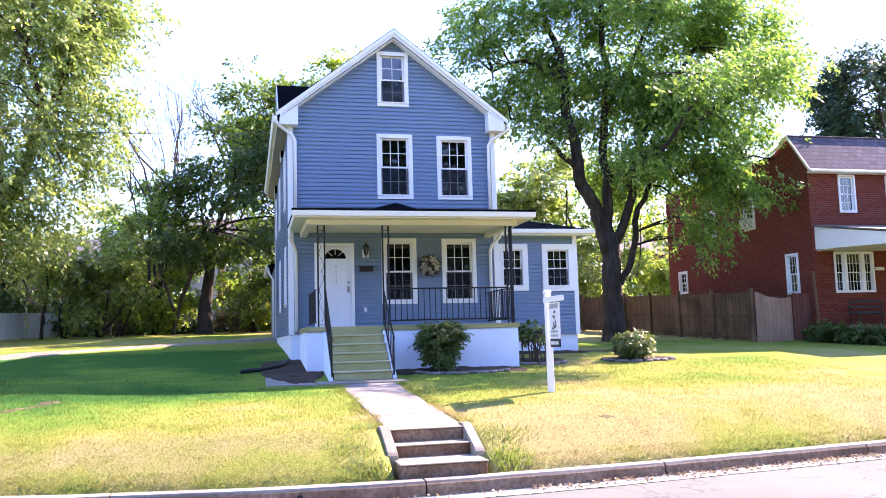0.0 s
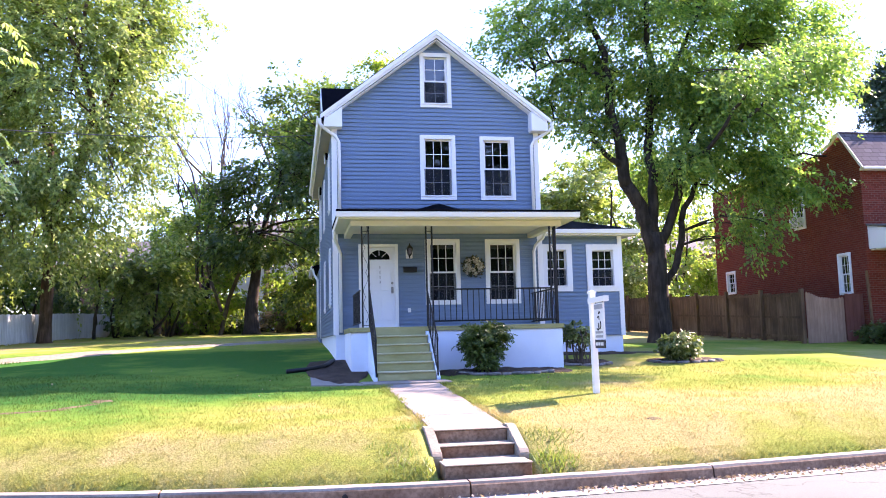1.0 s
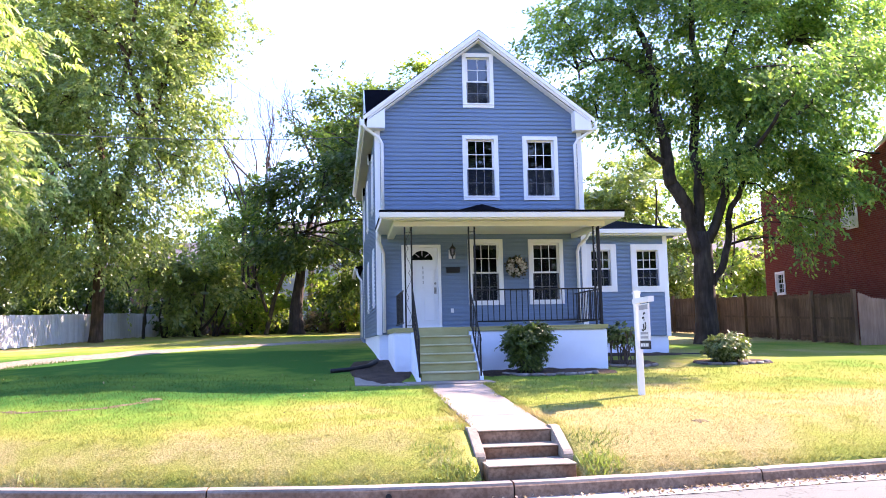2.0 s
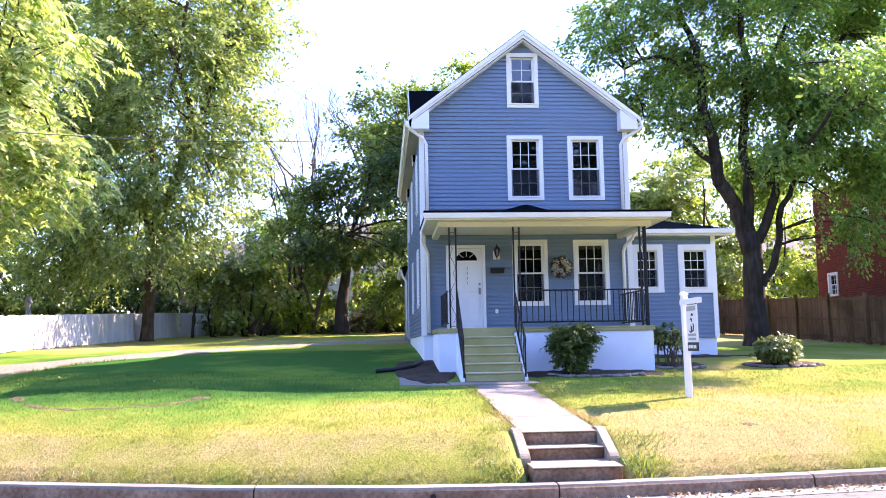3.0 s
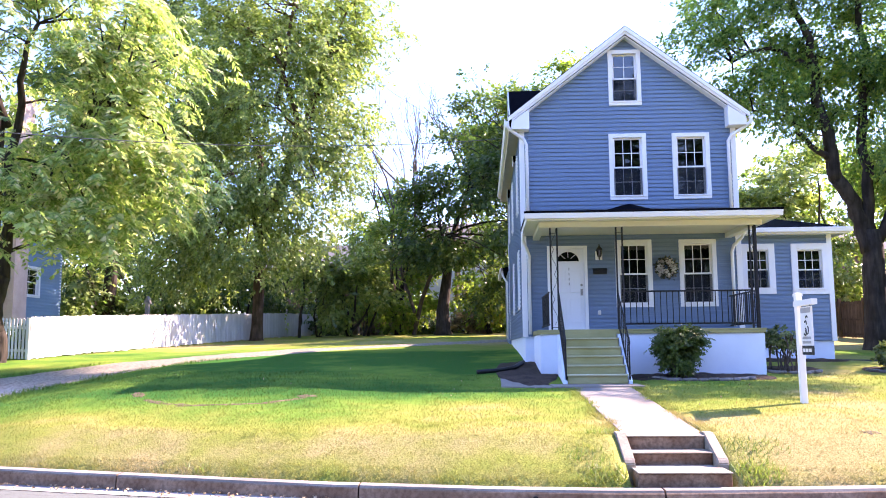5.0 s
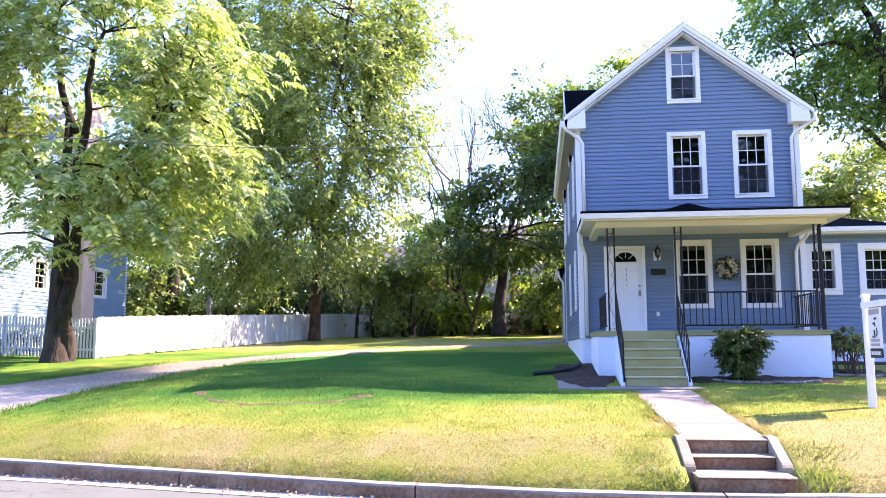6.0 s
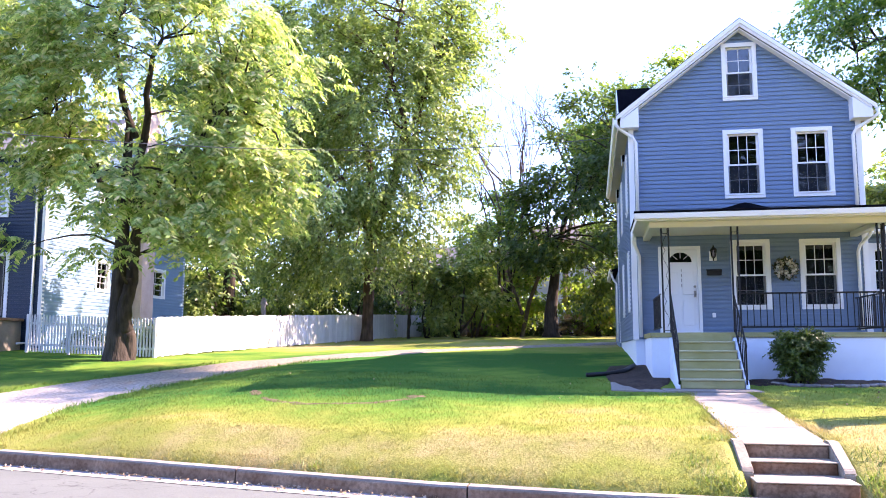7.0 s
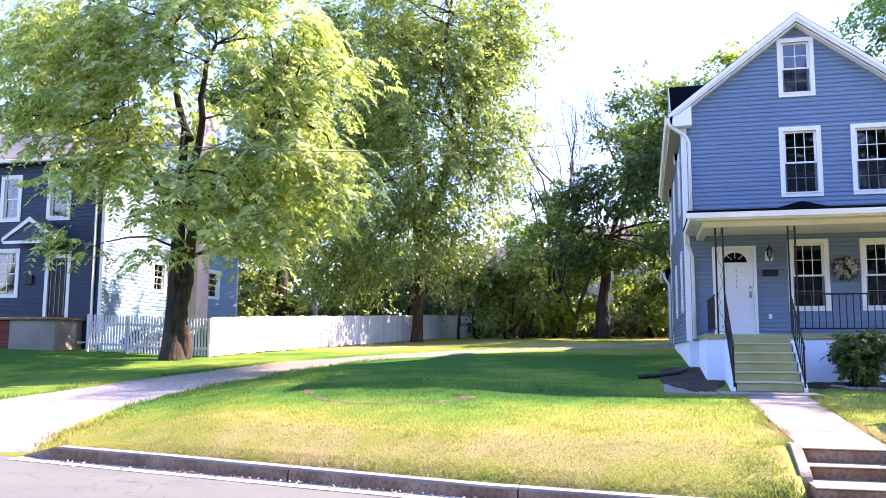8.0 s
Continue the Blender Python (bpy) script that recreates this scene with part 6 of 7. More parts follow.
bush("round_shrub", 91, 4.12, 17.95, [(0, 0, 0.34, 0.34, 0.32, 0.26), (0, 0, 0.64, 0.48, 0.42, 0.40), (0.22, 0, 0.82, 0.34, 0.34, 0.28), (-0.24, 0, 0.80, 0.32, 0.32, 0.28)], 330, 66, 0.052, M_RHODO, "dense rounded evergreen shrub by the porch", 9, 0.07, "shrub", -0.1, 0.022)
bush("small_shrub", 92, 6.72, 19.25, [(0, 0, 0.80, 0.40, 0.30, 0.15), (-0.16, 0, 0.62, 0.24, 0.22, 0.14), (0.2, 0, 0.6, 0.2, 0.2, 0.12)], 52, 44, 0.075, M_VARIEG, "small leggy shrub with bare brown stems", 16, 0.08, "shrub", -0.1, 0.018, bark=M_BARE)
bush("pale_shrub", 93, 9.45, 19.4, [(0, 0, 0.37, 0.44, 0.38, 0.33), (-0.15, 0, 0.42, 0.27, 0.27, 0.26)], 120, 56, 0.085, M_VARIEG, "rounded pale variegated shrub on the lawn", 8, 0.085, "shrub", -0.1, 0.02)
stone_ring("stones round the porch bed", 4.6, 18.0, 1.05, 12, (190, 350), 0.5)
stone_ring("stones round the small shrub", 6.85, 19.2, 0.62, 9, (170, 370), 0.5)
stone_ring("stones round the pale shrub", 9.5, 19.35, 0.85, 11, (170, 380), 0.45)

# dark masses added so the shaded gaps between the pickets look dark
for i, (x, y, h) in enumerate(((-15.2, 27.3, 1.15), (-16.5, 27.6, 1.3), (-17.8, 27.2, 0.8))):
    bush("side_yard_bush", 130 + i, x, y, [(0, 0, h * 0.5, 0.7, 0.5, h * 0.5)], 60, 56, 0.10, M_OAK, "dark low bush behind the picket fence, added to darken its gaps", 5, 0.12, "bush", -0.1, 0.02)


# ---------------------------------------------------------------- fences
def board_piece(w, h, t, point=0.0):
    bm = bmesh.new()
    prof = [(-w / 2, -t / 2, 0), (w / 2, -t / 2, 0), (w / 2, -t / 2, h - point), (0, -t / 2, h), (-w / 2, -t / 2, h - point)] if point else [(-w / 2, -t / 2, 0), (w / 2, -t / 2, 0), (w / 2, -t / 2, h), (-w / 2, -t / 2, h)]
    extrude_poly(bm, prof, (0, t, 0))
    return bm


def fence_run(parent, name, p0, p1, h, w, gap, t, material, point, rails, rng, jitter=0.0, post_every=2.4, post_h=0.1, post_w=0.1, rail_side=1):
    """Boards on rails and posts from p0 to p1, following the ground."""
    p0, p1 = Vector((*p0, 0)), Vector((*p1, 0))
    d = p1 - p0
    L = d.length
    d.normalize()
    nrm = Vector((-d.y, d.x, 0)) * rail_side
    yaw = math.atan2(d.y, d.x)
    n = int(L / (w + gap))
    first = None
    for i in range(n):
        q = p0 + d * (i + 0.5) * (L / n)
        z = lie(q.x, q.y) + 0.04
        if first is None:
            bm = board_piece(w, h, t, point)
            bm.transform(Matrix.Translation((q.x, q.y, z)) @ Matrix.Rotation(yaw, 4, 'Z'))
            first = part(name, bm, material, parent)
            base = PLACES[first.name] - Vector((q.x, q.y, z))
        else:
            again(first, Vector((q.x, q.y, z + rng.normal(0, 1) * jitter)) + base, parent, (rng.normal(0, 1) * jitter * 0.3, rng.normal(0, 1) * jitter * 0.4, 0))
    m = max(1, round(L / post_every))
    for i in range(m + 1):
        q = p0 + d * (L * i / m) + nrm * (t / 2 + post_w / 2)
        z = lie(q.x, q.y)
        bm = soft_box(-post_w / 2, post_w / 2, -post_w / 2, post_w / 2, -0.2, h + post_h, 0.008)
        bm.transform(Matrix.Translation((q.x, q.y, z)) @ Matrix.Rotation(yaw, 4, 'Z'))
        part("fence_post", bm, material, parent)
        if i < m:
            e = p0 + d * (L * (i + 1) / m) + nrm * (t / 2 + post_w / 2)
            for f in rails:
                bm = bmesh.new()
                o = nrm * (-post_w / 2 + 0.018)
                a, b = q + o + Vector((0, 0, z + h * f)), e + o + Vector((0, 0, lie(e.x, e.y) + h * f))
                s = Vector((0, 0, 0.04))
                c = nrm * 0.018
                v = [bm.verts.new(k) for k in (a - s - c, b - s - c, b - s + c, a - s + c, a + s - c, b + s - c, b + s + c, a + s + c)]
                for g in ((0, 3, 2, 1), (4, 5, 6, 7), (0, 1, 5, 4), (1, 2, 6, 5), (2, 3, 7, 6), (3, 0, 4, 7)):
                    bm.faces.new([v[k] for k in g])
                part("fence_rail", bm, material, parent)


rng = np.random.default_rng(77)
white_fence = thing("white_fence", (-12.5, 40, 1.8), "white painted board fence running back along the drive", "fence")
fence_run(white_fence, "fence_board", (-14.4, 26.0), (-10.1, 56.0), 1.32, 0.135, 0.012, 0.02, M_FENCE, 0.0, (0.25, 0.8), rng, 0.012, 2.4, 0.0, 0.09, 1)
picket_fence = thing("picket_fence", (-16.6, 26, 1.6), "white picket fence in front of the blue house side yard", "fence")
fence_run(picket_fence, "picket", (-19.3, 26.05), (-14.45, 26.0), 1.30, 0.066, 0.048, 0.02, M_FENCE, 0.06, (0.22, 0.78), rng, 0.006, 1.6, 0.02, 0.09, 1)
post = thing("garden_post", (-14.1, 34.5, 1.9), "weathered pointed wooden post behind the white fence", "post")
part("shaft", soft_box(-14.18, -14.02, 34.42, 34.58, 1.7, 3.55, 0.01), M_ROCK, post)
bm = bmesh.new()
extrude_poly(bm, [(-14.24, 34.38, 3.54), (-13.96, 34.38, 3.54), (-14.10, 34.38, 3.86)], (0, 0.24, 0))
part("cap", bm, M_ROCK, post)
brown_fence = thing("board_fence", (17.6, 34, 1.7), "weathered brown board fence along the neighbour's side", "fence")
fence_run(brown_fence, "fence_board", (17.6, 42.0), (17.6, 26.55), 1.72, 0.15, 0.004, 0.022, M_BROWN, 0.0, (0.12, 0.52, 0.97), rng, 0.015, 2.6, 0.18, 0.13, -1)
fence_run(brown_fence, "fence_board", (9.4, 42.05), (17.5, 42.05), 1.72, 0.15, 0.004, 0.022, M_BROWN, 0.0, (0.12, 0.52, 0.97), rng, 0.015, 2.6, 0.15, 0.13, -1)
stockade = thing("stockade_fence", (18.3, 26.45, 1.4), "short run of brown pointed stockade boards beside the brick house", "fence")
for i in range(15):
    x = 17.66 + 0.098 * i
    h = 1.84 - 0.015 * i - 0.10 * math.sin(math.pi * i / 14) + 0.015 * math.sin(i * 7.3)
    bm = board_piece(0.092, h, 0.025, 0.05)
    bm.transform(Matrix.Translation((x, 26.45, lie(x, 26.45) - 0.05)))
    part("picket", bm, M_STOCKADE, stockade)
M_REDBOARD = worn("red_brown_board", (0.15, 0.055, 0.038), (0.22, 0.09, 0.062), 0.9, 0.9, 14, 0.4, 0.004, (1, 1, 0.15), 0.1, spec=0.15, vary=0.25)
gate = thing("fence_gate", (19.5, 26.42, 1.3), "red-brown board gate against the brick wall", "gate")
for i in range(5):
    x = 19.18 + 0.145 * i
    part("gate_board", soft_box(x - 0.07, x + 0.07, 26.41, 26.435, lie(x, 26.4) + 0.03, lie(x, 26.4) + 1.70 + 0.01 * math.sin(i * 4), 0.004), M_REDBOARD, gate)
for z in (1.7, 2.8):
    part("gate_rail", soft_box(19.1, 19.84, 26.437, 26.47, z, z + 0.09, 0.004), M_REDBOARD, gate)
bm = soft_box(-0.04, 0.04, -0.04, 0.04, -0.2, 2.5, 0.006)
bm.transform(Matrix.Translation((19.88, 26.06, lie(19.9, 26.1))) @ Matrix.Rotation(-0.04, 4, 'Y'))
part("gate_post", bm, M_BROWN, gate)

# ---------------------------------------------------------------- brick house
BX, BY, BX2, BY2 = 19.95, 26.2, 33.0, 36.8
brick_house = thing("brick_house", (26, 31, 1.2), "two-storey red brick house with slate mansard front", "house")


def bfront(u, o, z):
    return (u, BY - o, z)


def bside(u, o, z):
    return (BX - o, u, z)


bwin = [(21.2, 21.92, 5.86, 7.28, 3, 2), (23.25, 23.97, 5.86, 7.28, 3, 2), (25.5, 26.2, 5.86, 7.28, 3, 2)]
bay = (20.78, 22.45, 2.92, 4.42)
bm = bmesh.new()
cells(bm, [BX, BX2], [0.9, 7.36], [(a + 0.03, b - 0.03, c + 0.03, d - 0.03) for a, b, c, d, _, _ in bwin] + [(bay[0] + 0.03, bay[1] - 0.03, bay[2] + 0.03, bay[3] - 0.03)], lambda b, p, q, r, s: box(b, p, q, BY, BY + 0.25, r, s))
part("wall", bm, M_BRICK, brick_house)
swin = [(27.05, 27.78, 2.95, 4.48, 3, 2), (29.55, 30.3, 5.7, 7.1, 3, 2), (32.45, 33.25, 5.75, 6.95, 2, 2), (35.1, 35.9, 3.45, 4.5, 2, 2)]
bm = bmesh.new()
cells(bm, [BY + 0.25, BY2], [0.9, 7.36], [(a + 0.03, b - 0.03, c + 0.03, d - 0.03) for a, b, c, d, _, _ in swin], lambda b, p, q, r, s: box(b, BX, BX + 0.25, p, q, r, s))
extrude_poly(bm, [(BX, BY + 0.0, 7.361), (BX, BY2, 7.361), (BX, BY2, 8.35), (BX, BY + 2.2, 8.351), (BX, BY + 1.5, 8.60), (BX, BY + 1.1, 8.80), (BX, BY + 0.88, 8.76), (BX, BY + 0.0, 7.66)], (0.25, 0, 0))
part("wall", bm, M_BRICK, brick_house)
bm = bmesh.new()
box(bm, BX + 0.25, BX2, BY2 - 0.25, BY2, 0.9, 8.2)
box(bm, BX2 - 0.25, BX2, BY + 0.25, BY2 - 0.25, 0.9, 8.2)
part("wall", bm, M_BRICK, brick_house)
bm = bmesh.new()
box(bm, BX + 0.25, BX2 - 0.25, BY + 1.2, BY2 - 0.25, 8.0, 8.1)
box(bm, BX + 0.25, BX2 - 0.25, BY + 0.25, BY2 - 0.25, 4.9, 5.1)
box(bm, BX + 0.25, BX2 - 0.25, BY + 3.2, BY + 3.3, 1.0, 8.0)
part("inner_floors", bm, M_DARK, brick_house)
bm = bmesh.new()
extrude_poly(bm, [(BX - 0.06, BY - 0.28, 7.40), (BX - 0.06, BY + 0.95, 8.92), (BX - 0.06, BY + 1.05, 8.92), (BX - 0.06, BY + 1.05, 8.84), (BX - 0.06, BY + 0.96, 8.84), (BX - 0.06, BY - 0.2, 7.41)], (BX2 - BX, 0, 0))
part("roof", bm, M_SLATE, brick_house, "steep grey-purple slate front roof")
for k in range(44):
    x = BX - 0.06 + 0.29 * k
    part("ridge_tile", soft_box(x, x + 0.28, BY + 0.90, BY + 1.10, 8.91, 8.97, 0.015), M_SLATE, brick_house)
bm = bmesh.new()
extrude_poly(bm, [(BX - 0.10, BY - 0.32, 7.36), (BX - 0.10, BY + 0.92, 8.93), (BX - 0.10, BY + 0.98, 8.86), (BX - 0.10, BY - 0.2, 7.36)], (0.04, 0, 0))
part("rake_board", bm, M_CREAM, brick_house)
bm = bmesh.new()
extrude_poly(bm, [(BX - 0.10, BY + 0.92, 8.93), (BX - 0.10, BY + 1.2, 8.9), (BX - 0.10, BY + 1.5, 8.66), (BX - 0.10, BY + 2.3, 8.42), (BX - 0.10, BY + 2.3, 8.34), (BX - 0.10, BY + 1.4, 8.58), (BX - 0.10, BY + 1.0, 8.8)], (0.06, 0, 0))
part("parapet_cap", bm, M_CREAM, brick_house)
part("coping", soft_box(BX - 0.05, BX + 0.3, BY + 2.2, BY2, 8.35, 8.41, 0.008), M_SHINGLE, brick_house)
part("gutter", soft_box(BX - 0.08, BX2, BY - 0.34, BY - 0.2, 7.31, 7.41, 0.015), M_CREAM, brick_house)
part("fascia", soft_box(BX - 0.02, BX2, BY - 0.2, BY - 0.003, 7.30, 7.40, 0.01), M_CREAM, brick_house)
for a, b, c, d, n, m in bwin:
    window(brick_house, bfront, a, b, c, d, n, m, trim=0.07, sash_trim=0.05)
for a, b, c, d, n, m in swin:
    window(brick_house, bside, a, b, c, d, n, m, trim=0.09, sash_trim=0.05)
third = (bay[1] - bay[0]) / 3
for k, (a, b) in enumerate(((bay[0], bay[0] + 0.46), (bay[0] + 0.462, bay[1] - 0.462), (bay[1] - 0.46, bay[1]))):
    window(brick_house, bfront, a, b, bay[2], bay[3], 4 if k == 1 else 2, 2, trim=0.065, sash_trim=0.035)
ac = part("window_cooler", soft_box(BX - 0.32, BX + 0.05, 29.62, 30.2, 5.78, 6.16, 0.012), M_TRIM, brick_house, "white window air conditioner")
for k in range(6):
    part("grille_slat", soft_box(BX - 0.333, BX - 0.318, 29.68, 30.14, 5.83 + 0.05 * k, 5.85 + 0.05 * k, 0.002), M_GREYROOF, ac)
# porch roof sloping towards the street, with a boarded end
bm = bmesh.new()
extrude_poly(bm, [(20.06, BY - 0.01, 4.50), (20.06, BY - 0.01, 5.32), (20.06, 22.40, 4.64), (20.06, 22.40, 4.30)], (0.05, 0, 0))
part("porch_end", bm, M_TRIM, brick_house, "white boarded end of the porch roof")
bm = bmesh.new()
extrude_poly(bm, [(20.0, BY - 0.01, 5.40), (20.0, 22.28, 4.70), (20.0, 22.28, 4.64), (20.0, BY - 0.01, 5.33)], (8.0, 0, 0))
part("porch_roof", bm, M_GREYROOF, brick_house)
part("fascia", soft_box(20.12, 28.0, 22.38, 22.43, 4.30, 4.64, 0.006), M_TRIM, brick_house)
part("porch_ceiling", soft_box(20.12, 28.0, 22.44, BY - 0.01, 4.44, 4.48, 0.004), M_CREAM, brick_house)
for x in (20.2, 23.6):
    part("porch_post", soft_box(x, x + 0.13, 22.46, 22.59, 1.7, 4.45, 0.01), M_TRIM, brick_house)
part("wall_plaque", soft_box(22.52, 22.9, BY - 0.03, BY - 0.002, 3.72, 3.84, 0.004), M_TRIM, brick_house, "small white plaque on the brick")
part("stoop", soft_box(20.15, 28.0, 22.4, BY - 0.003, 0.9, 1.72, 0.02), M_STAINED, brick_house, "dark concrete stoop")
bench = thing("porch_bench", (21.6, BY - 0.5, 1.72), "dark iron porch bench with thin rails", "bench")
for z in (2.15, 2.35, 2.55):
    part("back_slat", soft_box(21.0, 22.4, BY - 0.32, BY - 0.29, z, z + 0.07, 0.004), M_IRON, bench)
part("bench_seat", soft_box(21.0, 22.4, BY - 0.8, BY - 0.32, 2.12, 2.15, 0.006), M_IRON, bench)
for x in (21.02, 22.36):
    for y in (BY - 0.78, BY - 0.34):
        part("leg", soft_box(x, x + 0.035, y, y + 0.035, 1.722, 2.6 if y > BY - 0.5 else 2.12, 0.004), M_IRON, bench)
foundation = []
for i, (x, y) in enumerate(((19.35, 25.3), (19.5, 24.3), (19.6, 23.3), (19.8, 22.2))):
    foundation.append(bush("foundation_shrub", 110 + i, x, y, [(0, 0, 0.40, 0.45, 0.65, 0.42)], 60, 50, 0.09, M_RHODO, "low dark green shrub at the brick house", 5, 0.1, "shrub", -0.1, 0.02))

# the brick house and its fences stand a little nearer than their plan above
for t in [brown_fence, stockade, gate, brick_house, bench] + foundation:
    t.location = Vector((0, 0, 1.6)) + NEAR * (t.location - Vector((0, 0, 1.6)))
    t.scale = (NEAR, NEAR, NEAR)
for t in [brown_fence, stockade, gate] + foundation:
    t.location.z -= 0.18

# ---------------------------------------------------------------- blue neighbour house
NX, NY, NX0, NY2 = -19.5, 27.0, -31.0, 37.6
NB, NT = 1.55, 8.72
blue_house = thing("blue_house", (-25, 32, 1.7), "two-storey blue sided house with white trim and grey roof", "house")
nwin = [(-24.15, -23.2, 6.42, 8.25, 2, 2), (-22.05, -21.0, 6.42, 8.35, 2, 2), (-24.3, -23.1, 3.5, 5.38, 2, 2), (-27.5, -26.4, 6.42, 8.3, 2, 2), (-27.5, -26.4, 3.5, 5.4, 2, 2)]
ndoor = (-21.95, -20.85, 2.72, 5.12)
nh = [(a + 0.05, b - 0.05, c + 0.05, d - 0.05) for a, b, c, d, _, _ in nwin]
bm = bmesh.new()
cells(bm, [NX0, NX], [NB, NT], nh + [ndoor], lambda b, p, q, r, s: box(b, p, q, NY, NY + 0.16, r, s))
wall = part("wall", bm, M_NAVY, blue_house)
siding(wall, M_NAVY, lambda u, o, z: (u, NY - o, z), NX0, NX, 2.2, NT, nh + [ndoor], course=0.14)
nsw = [(34.2, 35.75, 3.9, 5.25, 2, 2), (30.2, 31.2, 3.9, 5.2, 2, 2), (30.2, 31.2, 6.5, 8.0, 2, 2)]
nsh = [(a + 0.05, b - 0.05, c + 0.05, d - 0.05) for a, b, c, d, _, _ in nsw]
bm = bmesh.new()
cells(bm, [NY + 0.16, NY2], [NB, NT], nsh, lambda b, p, q, r, s: box(b, NX - 0.16, NX, p, q, r, s))
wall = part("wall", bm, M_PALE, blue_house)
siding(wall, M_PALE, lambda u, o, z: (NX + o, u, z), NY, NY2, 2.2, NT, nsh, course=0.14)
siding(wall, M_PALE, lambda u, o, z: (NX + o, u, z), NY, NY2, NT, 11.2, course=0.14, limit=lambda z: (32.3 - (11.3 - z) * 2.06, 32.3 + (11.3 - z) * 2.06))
bm = bmesh.new()
box(bm, NX0, NX - 0.16, NY2 - 0.16, NY2, NB, NT)
box(bm, NX0, NX0 + 0.16, NY + 0.16, NY2 - 0.16, NB, NT)
part("wall", bm, M_PALE, blue_house)
bm = bmesh.new()
box(bm, NX0 + 0.16, NX - 0.16, NY + 0.16, NY2 - 0.16, 5.6, 5.8)
box(bm, NX0 + 0.16, NX - 0.16, NY + 0.16, NY2 - 0.16, NT - 0.05, NT + 0.05)
box(bm, NX0 + 0.16, NX - 0.16, NY + 4, NY + 4.1, NB, NT - 0.06)
part("inner_floors", bm, M_DARK, blue_house)
bm = bmesh.new()
extrude_poly(bm, [(NX0 - 0.3, NY - 0.4, 8.62), (NX0 - 0.3, 32.3, 11.35), (NX0 - 0.3, NY2 + 0.4, 8.62), (NX0 - 0.3, NY2 + 0.4, 8.78), (NX0 - 0.3, 32.3, 11.52), (NX0 - 0.3, NY - 0.4, 8.78)], (NX - NX0 + 0.6, 0, 0))
part("roof", bm, M_GREYROOF, blue_house, "grey shingle gable roof")
part("gutter", soft_box(NX0 - 0.3, NX + 0.3, NY - 0.52, NY - 0.40, 8.64, 8.77, 0.015), M_TRIM, blue_house)
bm = bmesh.new()
for s in (-1, 1):
    ye = NY - 0.42 if s < 0 else NY2 + 0.42
    extrude_poly(bm, [(NX + 0.27, 32.3, 11.5), (NX + 0.27, ye, 8.76), (NX + 0.27, ye, 8.56), (NX + 0.27, 32.3, 11.28)], (0.05, 0, 0))
part("rake_board", bm, M_TRIM, blue_house)
for x0, x1, y0, y1 in ((NX - 0.12, NX + 0.025, NY - 0.03, NY + 0.13), (NX - 0.1, NX + 0.025, NY2 - 0.12, NY2 + 0.02)):
    part("corner_board", soft_box(x0, x1, y0, y1, 1.75, NT - 0.05, 0.006), M_TRIM, blue_house)
part("downspout", downspout([(NX - 0.32, NY - 0.46, 8.62), (NX - 0.32, NY - 0.1, 8.2), (NX - 0.32, NY - 0.07, 1.85), (NX - 0.6, NY - 0.4, 1.8)], 0.05), M_TRIM, blue_house, "white downspout", True)
part("chimney", soft_box(NX - 0.1, NX + 0.5, 32.9, 33.9, 1.4, 12.2, 0.01), M_CHIMNEY, blue_house, "pale brick chimney stack")
for a, b, c, d, n, m in nwin:
    window(blue_house, lambda u, o, z: (u, NY - o, z), a, b, c, d, n, m, trim=0.16)
for a, b, c, d, n, m in nsw:
    window(blue_house, lambda u, o, z: (NX + o, u, z), a, b, c, d, n, m, trim=0.12)
bm = bmesh.new()
box(bm, ndoor[0], ndoor[0] + 0.14, NY - 0.04, NY + 0.1, ndoor[2], ndoor[3])
box(bm, ndoor[1] - 0.14, ndoor[1], NY - 0.04, NY + 0.1, ndoor[2], ndoor[3])
box(bm, ndoor[0] + 0.14, ndoor[1] - 0.14, NY - 0.04, NY + 0.1, ndoor[3] - 0.14, ndoor[3])
part("door_casing", bm, M_TRIM, blue_house)
ndr = part("door", soft_box(ndoor[0] + 0.14, ndoor[1] - 0.14, NY + 0.03, NY + 0.08, ndoor[2], ndoor[3] - 0.14, 0.004), M_IRON, blue_house, "dark screen door with iron bars")
for k in range(4):
    x = ndoor[0] + 0.25 + k * 0.2
    part("door_bar", soft_box(x - 0.008, x + 0.008, NY + 0.005, NY + 0.03, ndoor[2] + 0.1, ndoor[3] - 0.2, 0.002), M_STEEL, ndr)
part("mail_slot_box", soft_box(-22.75, -22.45, NY - 0.1, NY - 0.015, 4.0, 4.35, 0.01), M_IRON, blue_house, "black mailbox")
bm = bmesh.new()
extrude_poly(bm, [(-23.1, NY - 0.9, 5.50), (-20.95, NY - 0.9, 5.50), (-20.95, NY - 0.9, 5.62), (-22.02, NY - 0.9, 6.34), (-23.1, NY - 0.9, 5.62)], (0, 0.88, 0))
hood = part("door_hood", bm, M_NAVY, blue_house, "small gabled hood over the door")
for s in (-1, 1):
    bm = bmesh.new()
    xe = -22.02 + s * 1.15
    extrude_poly(bm, [(-22.02, NY - 0.95, 6.44), (xe, NY - 0.95, 5.66), (xe, NY - 0.95, 5.52), (-22.02, NY - 0.95, 6.26)], (0, 0.04, 0))
    part("hood_trim", bm, M_TRIM, hood)
    bm = bmesh.new()
    extrude_poly(bm, [(-22.02, NY - 0.96, 6.45), (xe, NY - 0.96, 5.67), (xe, NY - 0.96, 5.70), (-22.02, NY - 0.96, 6.49)], (0, 0.95, 0))
    part("hood_roof", bm, M_GREYROOF, hood)
